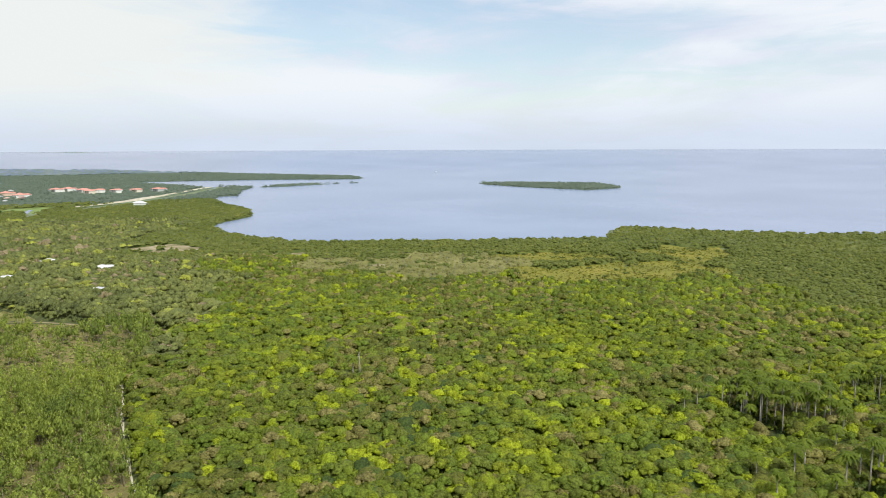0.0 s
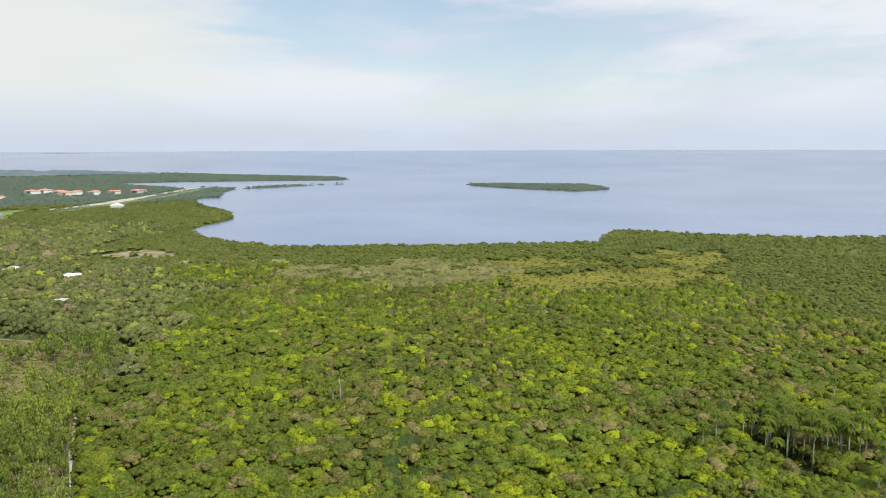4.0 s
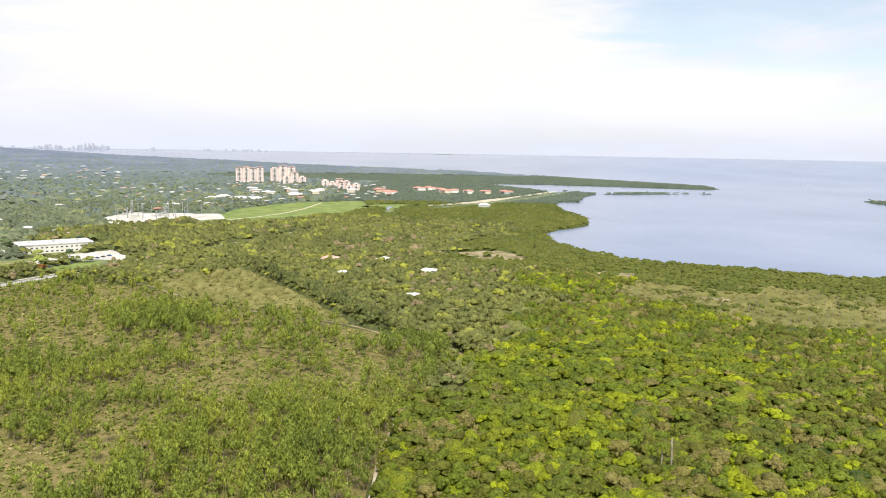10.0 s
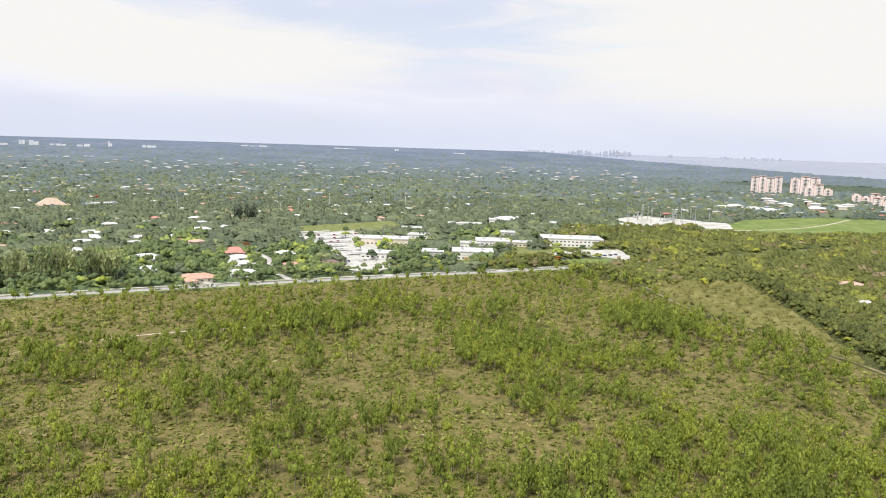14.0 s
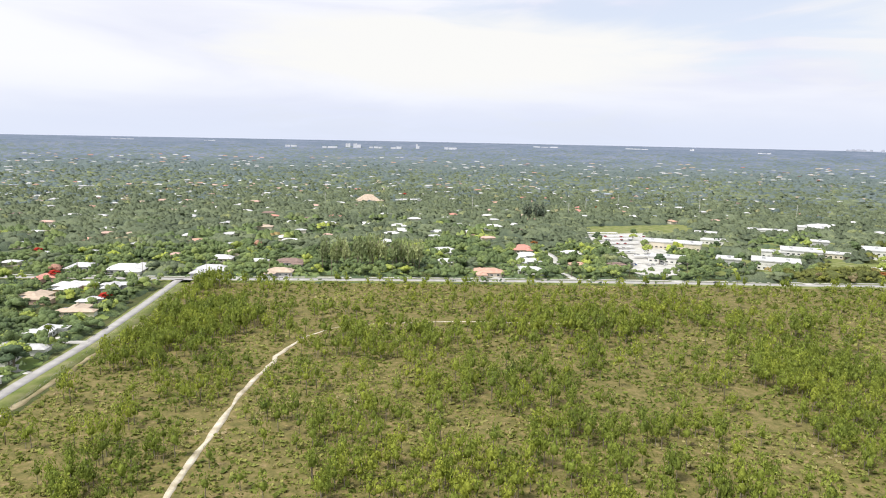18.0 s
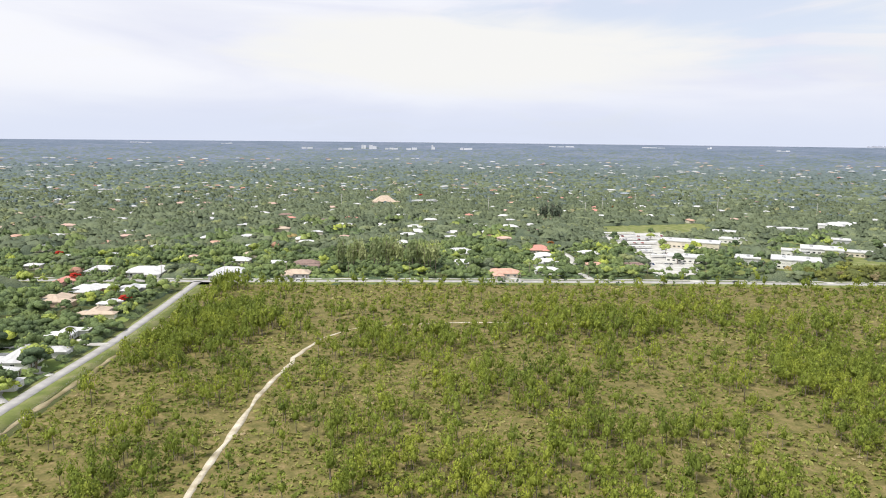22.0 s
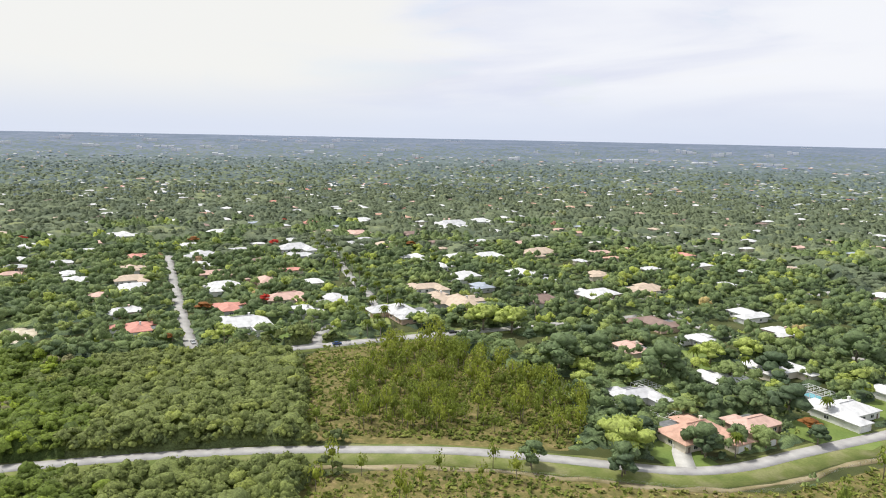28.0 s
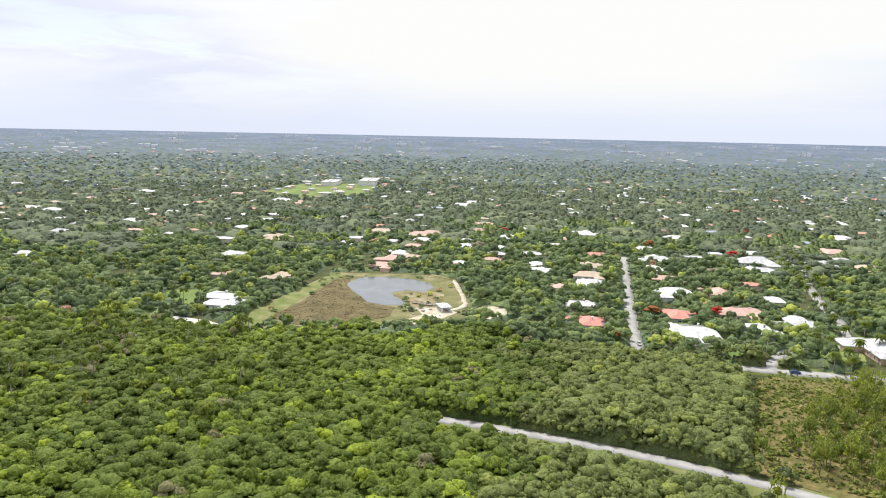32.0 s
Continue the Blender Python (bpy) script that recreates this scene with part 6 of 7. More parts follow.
def condo(x, y, w, d, tall, steps, turn):
    c = thing("apartment_tower", pose(x, y, 0, 0, 0, turn), "pink stepped apartment tower with pale balconies", "apartment tower", "pink apartment towers")
    n = len(steps)
    for k, s in enumerate(steps):
        a, b = -w / 2 + k * w / n, -w / 2 + (k + 1) * w / n
        part("wall", boxes((a + 0.4, -d / 2, -0.4, b - 0.4, d / 2, tall * s), (a + 0.4 + w / n * 0.25, -d / 4, tall * s, b - 0.4 - w / n * 0.25, d / 4, tall * s + 3)), M["wall_rose"], c)
        for f in range(int(tall * s / 3.4)):
            part("balcony", boxes((a + w / n * 0.2, -d / 2 - 1.5, 3.0 + f * 3.4, b - w / n * 0.2, -d / 2 - 0.005, 3.9 + f * 3.4)), M["trim"], c)
            part("window", boxes((a + w / n * 0.4, -d / 2 - 0.2, 3.95 + f * 3.4, b - w / n * 0.4, -d / 2 - 0.004, 5.9 + f * 3.4)), M["glass"], c)
        part("roof", boxes((a, -d / 2 - 0.6, tall * s + 3.0, b, d / 2 + 0.6, tall * s + 3.6)) if s > 0.9 else boxes((a + 0.2, -d / 2 - 0.3, tall * s, b - 0.2, d / 2 + 0.3, tall * s + 0.5)), M["roof_p"], c)


condo(1589, 1194, 72, 22, 44, (0.95, 1.0, 0.92, 0.98), -50)
condo(1682, 1152, 68, 22, 46, (0.9, 1.0, 0.95), -52)
condo(1600, 1060, 60, 20, 32, (0.8, 1.0, 0.7), -50)
condo(1540, 900, 70, 24, 22, (0.9, 0.7, 1.0, 0.8), -55)
condo(1480, 830, 50, 20, 18, (1.0, 0.7, 0.9), -55)
for hx, hy, hw, key in BAY_HOUSES:
    house(hx, hy, hw, key, 40, False, "red-roofed houses by the bay" if key == "r" else "white houses by the field", 6.2)
strip("sandy_road", [(1150, 505), (1198, 489), (1320, 443), (1477, 429), (1674, 411), (1760, 400)], 15.0, M["sand"], 0.5, "pale sandy road towards the marina", "road", ragged=6.0, thick=0.8)
strip("marina_yard", [(1250, 470), (1330, 455), (1440, 440)], 26.0, M["sand"], 0.4, "pale open marina yard", "yard", ragged=8.0, thick=0.8)
strip("inlet", [(1010, 498), (1048, 520), (1085, 533), (1125, 545)], 9.0, M["bay"], 0.3, "narrow grey-blue tidal inlet", "water", ragged=3.0, thick=0.8)
strip("creek", [(800, 330), (900, 345), (1000, 330)], 6.0, M["bay"], 0.3, "narrow creek among the mangroves", "water", ragged=2.0, thick=0.8)


def skyline_tower(x, y, w, tall, base=6.0, mat="wall_grey", setback=0.6):
    z = float(level(x, y))
    b = thing("far_tower", pose(x, y, z, 0, 0, math.degrees(-math.atan2(x, y))), "high-rise on the horizon, paled by painted haze", "high-rise", "far skyline")
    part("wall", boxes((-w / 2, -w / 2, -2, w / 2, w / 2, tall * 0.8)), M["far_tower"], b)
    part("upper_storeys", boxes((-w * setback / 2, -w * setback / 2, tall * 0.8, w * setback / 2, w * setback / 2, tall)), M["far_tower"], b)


# tower walls carry the distance haze as a painted pale blue-grey
M["far_tower"] = material("hazed_tower_walls", ramp3((0.367, 0.392, 0.470), (0.413, 0.440, 0.512), (0.460, 0.488, 0.554)), 0.02, 0.9, fine=0.05, fine_scale=0.2)
M["white_far"] = material("white_far_walls", ramp3((0.58, 0.60, 0.63), (0.66, 0.67, 0.70), (0.74, 0.75, 0.77)), 0.02, 0.9, fine=0.05, fine_scale=0.2)
g = random.Random(5)
# heading and height of the clusters of towers, thick in the middle
for k in range(46):
    a = radians(g.uniform(38.6, 43.2) if k < 32 else g.uniform(35.2, 37.4))
    t = (12 + 20 * math.exp(-((math.degrees(a) - 42.2) / 1.0) ** 2) + 10 * math.exp(-((math.degrees(a) - 39.6) / 0.7) ** 2)) * g.uniform(0.5, 1.15)
    r = 4700 + 3.5 * k
    skyline_tower(r * math.sin(a), r * math.cos(a), g.uniform(9, 26), t, setback=g.uniform(0.3, 0.9))
for k in range(22):
    a = radians(g.choice((46.5, 50.5, 53.0, 54.0)) + g.gauss(0, 0.7))
    r = 4720 + 5 * k
    skyline_tower(r * math.sin(a), r * math.cos(a), g.uniform(8, 18), g.uniform(5, 17), setback=g.uniform(0.3, 0.9))


def far_hall(heading, r, w, tall, d=30):
    a = radians(heading)
    x, y = r * math.sin(a), r * math.cos(a)
    b = thing("far_building", pose(x, y, float(level(x, y)) + (5 if r < 4000 else 0), 0, 0, -heading), "white low building far across the suburb", "building", "far white buildings")
    q = random.Random(int(heading * 31 + r))
    w, tall = w * 0.8, tall * 0.7
    a, n = -w / 2, 2 + int(w > 60)
    for k in range(n):
        e, t = a + w / n * q.uniform(0.75, 1.0), tall * q.uniform(0.4, 1.0)
        part("wall", boxes((a, -d / 2, -8, e, d / 2, t)), M["white_far"], b)
        part("roof", boxes((a, -d / 2, t + 0.01, e, d / 2, t + 0.8)), M["white_far"], b)
        a += w / n


HALLS_NORTH = [(-6, 3720, 72, 9), (-3, 3670, 96, 8), (-1.6, 3740, 32, 36), (-0.9, 3720, 48, 27), (0.6, 3700, 88, 12), (3.9, 3720, 24, 32), (2.2, 3680, 72, 11), (6.5, 3740, 80, 9), (-18, 4600, 150, 8), (-12, 4550, 80, 8), (14, 4500, 180, 10), (21, 4520, 160, 10), (25, 4480, 30, 22)]
HALLS_WEST = [(-49.4, 2900, 90, 10), (-48, 2880, 50, 14),
                            (-43, 2900, 100, 8), (-38.5, 2950, 130, 8), (-28.7, 3000, 60, 8), (-70, 4100, 140, 8), (-78, 3900, 120, 8), (-84, 3300, 110, 8), (-88, 4200, 160, 8), (-96, 4000, 120, 8), (-104, 3900, 120, 10), (-110, 4300, 150, 8), (-62, 4300, 150, 8), (-53, 4400, 120, 8), (-115, 3700, 80, 8), (-120, 4200, 120, 8), (30, 4000, 80, 8)]
for heading, r, w, tall in HALLS_NORTH + HALLS_WEST:
    far_hall(heading, r if r < 4400 else r * 0.93, w, tall)
for k in range(70):
    r = 2800 + 1600 * g.random()
    far_hall(g.uniform(-132, -36), r, g.uniform(24, 95), g.uniform(9, 15) + 0.001 * r)

# ---- single trees ----


def card_mesh(name, verts, quads, mat, tint):
    return mesh_from(name, verts, quads, mat, np.full(len(verts), tint), smooth=True)


def trunk_bm(tall, wide, lean=0.3, limbs=3, seed=0):
    g = random.Random(seed)
    bm = tube(bmesh.new(), [(0, 0, -0.3), (lean * 0.3, 0, tall * 0.4), (lean, 0, tall)], [wide, wide * 0.8, wide * 0.4])
    for k in range(limbs):
        a = 2 * math.pi * k / limbs + g.random()
        tube(bm, [(lean * 0.5, 0, tall * 0.55), (lean * 0.5 + math.cos(a) * tall * 0.22, math.sin(a) * tall * 0.22, tall * 0.95)], [wide * 0.5, wide * 0.22], 5)
    return bm


def tree_kind(name, crowns, size, tall, base, mat, tint, trunk_mat, trunk, label, category, group):
    """One tree with its trunk and crown; copies of it follow."""
    t = thing(name, pose(0, 0, 0), label, category, group)
    part("trunk", trunk, trunk_mat, t)
    v, q = crowns
    part("crown", card_mesh("crown", v * np.array([size, size, tall]) + np.array([0, 0, base]), q, mat, tint), None, t)
    return t


def spread(first, places, group_scale=(0.85, 1.2)):
    g = random.Random(len(places))
    for k, (x, y) in enumerate(places):
        m = pose(x, y, float(level(x, y)), 0, 0, g.uniform(0, 360)) @ Matrix.Diagonal((*[g.uniform(*group_scale)] * 3, 1))
        if k == 0:
            first.matrix_basis = m
        else:
            c = copy_thing(first, m)
            c.matrix_basis = m


DENSE = shapes(4, 8, 6, 8, 5, 120, 0.09, low=2.1)
PINE_FULL = shapes(3, 1, 11, 8, 6, 100, 0.14, low=2.1, knob=0.5, core=0.52)
g = random.Random(17)
# pines beside the verge, the road and the trail
alone = [(144, 265), (173, 205), (95, 297), (69, 453), (83, 276), (57, 222), (-176, 112), (-170, 122), (-193, 67), (-120, 214), (-120, 240), (139, 254), (-20, 276), (92, 284), (-108, 262), (-104, 300), (-62, 232), (-36, 262), (-64, 300), (-70, 268), (-92, 224), (-100, 340), (-66, 350), (-30, 318), (-58, 380), (-20, 400), (14, 440), (60, 430), (110, 442), (160, 430), (205, 440), (250, 430), (300, 424), (330, 410)]
for k in range(150):
    x, y = g.uniform(-118, 330), g.uniform(195, 470)
    if math.hypot(x, y) < 420 and bool(zone(np.array([x]), np.array([y]))[0] == PINES) and not bool(near_line(x, y, TRAIL, 6)) and not bool(near_line(x, y, PARK_ROAD, 17)):
        alone.append((x, y))
for k in range(150):
    x, y = g.uniform(-300, -180), g.uniform(86, 166)
    if bool(in_poly(np.array([x]), np.array([y]), PINE_PATCH)[0]) and 0.75 * x + y > -96 and not bool(near_line(x, y, PARK_ROAD, 14)):
        alone.append((x, y))
for k in range(3):
    tall = (9.5, 7.5, 12.0)[k]
    first = tree_kind("slash_pine", PINE_FULL[k], 2.1 + 0.2 * k, tall * 0.68, tall * 0.34, M["pine"], (0.5, 0.3, 0.75)[k], M["bark"], trunk_bm(tall * 0.9, 0.16, 0.3, 2, k), "slender slash pine with a bright open needle crown", "pine tree", "pines of the preserve")
    spread(first, alone[k::3])
# broad-leaved trees standing alone by the road and the houses
shade = [(-166, 152), (-156, 146), (-154, 177), (-150, 200), (-148, 276), (-152, 330), (-145, 219), (-154, 283), (-151, 313), (-178, 225), (-172, 168), (-184, 205), (-176, 280), (-182, 300), (-186, 252), (-218, 225), (-222, 205), (-230, 262), (-262, 250), (-225, 300), (-175, 380), (-180, 410), (-152, 440), (-145, 470), (-148, 375), (-214, 330),
         (-186, 175), (-205, 172), (-232, 190), (-250, 205), (-270, 222), (-285, 250), (-240, 175), (-262, 190), (-283, 196), (-330, 130), (-328, 160), (-333, 185), (-330, 210), (-334, 96), (-340, 64)]
# the broad ones with their sizes: bright, mid-green, dark and fresh
BROAD = [[(-168, 155, 1.5), (-311, 187, 1.7), (-301, 198, 1.7), (-222, 253, 1.25), (-219, 273, 1.3), (-219, 179, 0.95)],
         [(-156, 178, 1.2), (-172, 123, 0.9), (-240, 183, 1.9), (-212, 213, 2.0), (-245, 209, 1.5), (-151, 280, 1.3), (-190, 308, 1.9)],
         [(-155, 144, 1.0), (-165, 230, 1.7), (-148, 306, 1.4), (-184, 336, 1.7), (-196, 262, 1.6)],
         [(-154, 202, 1.0), (-178, 192, 1.4), (-198, 238, 1.6)]]
# and round the school
shade += [(270, 600), (300, 580), (360, 590), (385, 575), (330, 525), (290, 522), (350, 520), (410, 520), (265, 520), (455, 540), (480, 585), (440, 560), (222, 640), (228, 690), (262, 650), (270, 700), (284, 735), (240, 560), (215, 580), (250, 610), (310, 560), (330, 640), (370, 650), (420, 640), (456, 620), (520, 600), (540, 605), (490, 600), (468, 640), (350, 680), (310, 680), (400, 590), (372, 560)]
for k in range(4):
    first = tree_kind("shade_tree", DENSE[k], 5.4 - 0.5 * k, 7.0 - 0.5 * k, 0.9, M["garden"], (0.82, 0.3, 0.12, 0.6)[k], M["bark"], trunk_bm(4.2, 0.28, 0.3, 4, 20 + k), ("bright green spreading shade tree", "mid-green rounded shade tree", "dark green dense shade tree", "fresh green garden tree")[k] + " near the houses", "shade tree", "garden shade trees")
    spread(first, shade[k::4], (0.8, 1.35))
    for x, y, s in BROAD[k]:
        copy_thing(first, pose(x, y, float(level(x, y)), 0, 0, 37 * x) @ Matrix.Diagonal((s, s, s * 0.9, 1)))
# flame trees in blossom
flames = [(-209, 494), (154, 643), (-263, 595), (-150, 222), (-399, 95), (-392, 62), (-500, -60), (-345, 40), (-152, 424), (-545, 20), (-600, 150), (-640, 90), (-480, 330), (330, 1010), (60, 1190), (-560, 260), (-760, 200), (-820, 60), (-700, -40), (385, 488)]
for k in range(2):
    first = tree_kind("flame_tree", DENSE[k + 1], 5.2, 3.4, 4.2, M["flame"], (0.75, 0.1)[k], M["bark"], trunk_bm(6.2, 0.3, 0.4, 4, 30 + k), ("flat-topped flame tree in full scarlet blossom", "flame tree with dull orange-red blossom")[k], "flame tree", "flame trees")
    spread(first, flames[k::2], (0.75, 1.15))
# casuarinas: tall feathery clumps
FEATHER = [crown_cards(150, 0.75, 1.9, 0.15, 8, seed=300 + k, droop=0.5, flat=2.0) for k in range(3)]
casu = [(-32 + 8.5 * (k % 9) + g.uniform(-3, 3), 528 + 10 * (k // 9) + g.uniform(-3, 3)) for k in range(27)]
for k in range(3):
    first = tree_kind("casuarina", (FEATHER[k].reshape(-1, 3), np.arange(600).reshape(-1, 4)), 5.5, 12.0, 2.0, M["casuarina"], (0.3, 0.6, 0.9)[k], M["bark"], trunk_bm(20.0, 0.3, 0.3, 3, 40 + k), "tall feathery grey-green casuarina", "casuarina", "casuarinas by the road")
    spread(first, casu[k::3], (0.85, 1.25))

# an old dark clump behind the school
dark = [(196 + 3.2 * k + g.uniform(-2, 2), 866 + 5 * (k % 3)) for k in range(7)]
first = tree_kind("casuarina", (FEATHER[1].reshape(-1, 3), np.arange(600).reshape(-1, 4)), 7.0, 12.0, 1.0, M["farmangrove"], 0.75, M["bark"], trunk_bm(20.0, 0.3, 0.3, 3, 44), "old dark blue-green casuarina behind the school", "casuarina", "dark casuarinas behind the school")
spread(first, dark, (0.9, 1.15))


def palm_fronds(count, length, seed, droop):
    """Arching fronds, each a folded strip with drooping sides."""
    r = random.Random(seed)
    vs, qs = [], []
    for k in range(count):
        a, up = 2.4 * k, r.uniform(0.05, 1.35)
        dx, dy = math.cos(a), math.sin(a)
        base = len(vs)
        for s in range(6):
            t = s / 5
            rad = length * t * math.cos(up * (1 - 0.4 * t))
            h = length * (t * math.sin(up) - droop * t * t)
            w = length * 0.17 * math.sin(math.pi * min(0.95, 0.18 + 0.8 * t))
            for e, dz in ((-1, -0.45 * w), (0, 0.0), (1, -0.45 * w)):
                vs.append((dx * rad - dy * e * w, dy * rad + dx * e * w, h + dz))
            if s:
                b = base + 3 * s
                qs += [(b - 3, b - 2, b + 1, b), (b - 2, b - 1, b + 2, b + 1)]
    return np.array(vs), np.array(qs)


def palm_kind(name, tall, label, tint, seed, group, slim=0.2):
    p = thing(name, pose(0, 0, 0), label, "palm tree", group)
    part("trunk", tube(bmesh.new(), [(0, 0, -0.3), (0.05, 0, tall * 0.35), (0.15, 0.05, tall)], [slim * 1.25, slim * 1.1, slim * 0.8], 7), M["palmbark"], p, "smooth pale grey trunk")
    part("crownshaft", tube(bmesh.new(), [(0.15, 0.05, tall - 0.05), (0.16, 0.05, tall + 1.3)], [slim * 0.95, slim * 0.5], 7), M["palm"], p, "green crownshaft")
    v, q = palm_fronds(30, 3.1, seed, 0.95)
    part("fronds", card_mesh("fronds", v + np.array([0.16, 0.05, tall + 1.2]), q, M["palm"], tint), None, p)
    return p


rows_e = [(166, -137), (164, -139), (165, -142), (154, -139), (157, -141), (149, -139), (144, -139), (156, -149), (148, -150), (145, -149), (143, -150), (165, -175), (167, -182), (172, -191), (172, -194), (106, -140), (103, -141), (105, -145), (161, -116), (163, -121), (162, -126), (162, -129), (154, -108), (106, -108), (102, -117), (111, -126), (92, -106), (92, -123), (97, -129), (110, -150), (187, -176), (160, -144), (152, -143), (150, -146), (169, -140), (171, -146), (160, -152), (176, -184), (168, -168), (158, -158), (150, -160), (140, -158), (128, -150), (120, -142), (116, -156), (124, -164), (134, -170), (210, 10)]
rows_e += [(g.uniform(146, 180), g.uniform(-158, -126)) for _ in range(16)] + [(g.uniform(96, 180), g.uniform(-205, -150)) for _ in range(14)]
rows_w = [(g.uniform(-330, -205), g.uniform(-215, -95)) for _ in range(60)] + [(g.uniform(-480, -340), g.uniform(-330, -180)) for _ in range(26)]
rows_s = [(-340 - 13 * k, 150 + 2.0 * k + (6 if k % 2 else -6)) for k in range(22)] + [(-365 + 7 * k, 128 + 4 * (k % 3)) for k in range(8)] + [(-150, 186), (-158, 242), (-150, 345), (-205, 255), (-163, 440), (-220, 240)]
for k, (tall, where) in enumerate(((13.5, rows_e[::2]), (11.0, rows_e[1::2]), (11.5, rows_w[::2]), (9.0, rows_w[1::2]), (7.5, rows_s))):
    spread(palm_kind("royal_palm", tall, "tall royal palm with a smooth pale trunk" if k < 4 else "garden palm with arching fronds beside the street", (0.35, 0.6, 0.3, 0.7, 0.5)[k], 60 + k, "royal palms of the hammock" if k < 4 else "street palms"), where, (0.85, 1.12))
dead_tree = thing("dead_tree", pose(210, 7, 0), "bare grey dead trunk standing above the canopy", "dead tree")
part("trunk", tube(bmesh.new(), [(0, 0, -0.3), (0.2, 0.1, 9), (0.1, 0.3, 15.5)], [0.32, 0.25, 0.1]), M["palmbark"], dead_tree)
part("limb", tube(bmesh.new(), [(0.2, 0.15, 11.5), (1.2, 0.5, 13.2), (1.5, 0.6, 14.6)], [0.12, 0.08, 0.03]), M["palmbark"], dead_tree)

# ---- small things: pools, cars, poles, fences ----


def pool_cage(x, y, w, d, turn, label):
    c = thing("pool_cage", pose(x, y, 0.12, 0, 0, turn), label, "pool enclosure", "screened pool enclosures")
    tall = 2.7
    for k in range(6):
        fx = -w / 2 + k * w / 5
        for fy in (-d / 2, d / 2):
            part("post", boxes((fx - 0.06, fy - 0.06, 0, fx + 0.06, fy + 0.06, tall)), M["trim"], c)
        part("rafter", boxes((fx - 0.06, -d / 2, tall, fx + 0.06, d / 2, tall + 0.14)), M["trim"], c)
    for k in range(5):
        fy = -d / 2 + k * d / 4
        part("purlin", boxes((-w / 2, fy - 0.05, tall + 0.143, w / 2, fy + 0.05, tall + 0.24)), M["trim"], c)
    part("deck", boxes((-w / 2, -d / 2, -0.1, w / 2, d / 2, 0.05)), M["screen"], c, "dark paved pool deck")
    part("pool", boxes((-w * 0.3, -d * 0.25, 0.054, w * 0.3, d * 0.25, 0.09)), M["pool"], c, "turquoise pool water")


pool_cage(-181, 187, 11, 9, 20, "white-framed screened pool enclosure beside an orange-roofed house")
pool_cage(-175, 259, 12, 9, 0, "dark screened pool enclosure with turquoise water")
pool_cage(-207, 202, 10, 8, 5, "screened pool enclosure behind a grey house")
pool_cage(-352, 80, 7, 9, 0, "screened pool enclosure against a white house")

CAR_PAINT = {"white": (0.75, 0.75, 0.75), "silver": (0.50, 0.51, 0.52), "dark grey": (0.06, 0.06, 0.065), "red": (0.40, 0.03, 0.03), "blue": (0.05, 0.09, 0.22), "black": (0.02, 0.02, 0.02)}
WHEEL = shared("wheel", tube(bmesh.new(), [(0, -0.11, 0), (0, 0.11, 0)], [0.33, 0.33], 10), M["rubber"])
CARS = {}
for word, c in CAR_PAINT.items():
    paint = material(word.replace(" ", "_") + "_car_paint", ramp3(tuple(v * 0.95 for v in c), c, tuple(v * 1.05 for v in c)), 0.5, 0.25, spec=0.5, fine=0.03)
    bm = bmesh.new()
    prof = [(-2.2, 0.35), (2.2, 0.35), (2.25, 0.75), (1.3, 0.92), (-2.0, 0.98), (-2.25, 0.8)]
    side = [[bm.verts.new((px, s * 0.88, pz)) for px, pz in prof] for s in (-1, 1)]
    bm.faces.new(side[0])
    bm.faces.new(side[1][::-1])
    for k in range(6):
        bm.faces.new((side[0][k], side[1][k], side[1][(k + 1) % 6], side[0][(k + 1) % 6]))
    bmesh.ops.recalc_face_normals(bm, faces=bm.faces[:])
    CARS[word] = (shared("body", bm, paint), shared("roof", boxes((-1.3, -0.68, 1.38, 0.45, 0.68, 1.46)), paint))
bm = bmesh.new()
lo = [bm.verts.new(v) for v in ((-1.9, -0.8, 0.95), (1.2, -0.8, 0.92), (1.2, 0.8, 0.92), (-1.9, 0.8, 0.95))]
hi = [bm.verts.new(v) for v in ((-1.35, -0.66, 1.38), (0.5, -0.66, 1.38), (0.5, 0.66, 1.38), (-1.35, 0.66, 1.38))]
for k in range(4):
    bm.faces.new((lo[k], lo[(k + 1) % 4], hi[(k + 1) % 4], hi[k]))
bm.faces.new(hi)
GLASSHOUSE = shared("cabin_glass", bm, M["glass"])


def car(x, y, turn, word, z=0.2):
    c = thing("car", pose(x, y, z, 0, 0, turn), f"{word} parked car on pale paving", "car", "cars")
    part("body", CARS[word][0], None, c)
    part("cabin_glass", GLASSHOUSE, None, c)
    part("roof", CARS[word][1], None, c)
    for wx in (-1.35, 1.4):
        for wy in (-0.8, 0.8):
            part("wheel", WHEEL, None, c, place=Matrix.Translation((wx, wy, 0.33)))


car(-163, 175, 60, "white")
for x, y, t in ((-60, 498, 2), (40, 494, 3), (250, 481, 4), (-312, 170, 85), (-316, 110, 88), (-345, 49, 2), (-150, 347, 0)):
    car(x, y, t, g.choice(list(CAR_PAINT)), 0.18)
for k in range(80):
    x, y = g.uniform(212, 292), g.choice((532, 556, 580, 604, 628, 652, 676, 700, 724))
    if bool(in_poly(np.array([x]), np.array([y]), LOT_A)[0]):
        car(x, y, 90 + g.uniform(-2, 2), g.choice(["white", "white", "silver", "white", "dark grey", "red", "blue"]), 0.13)
for k in range(12):
    car(392 + k * 7.5, 505 + 1.6 * k * 0.5, 88, g.choice(list(CAR_PAINT)), 0.13)

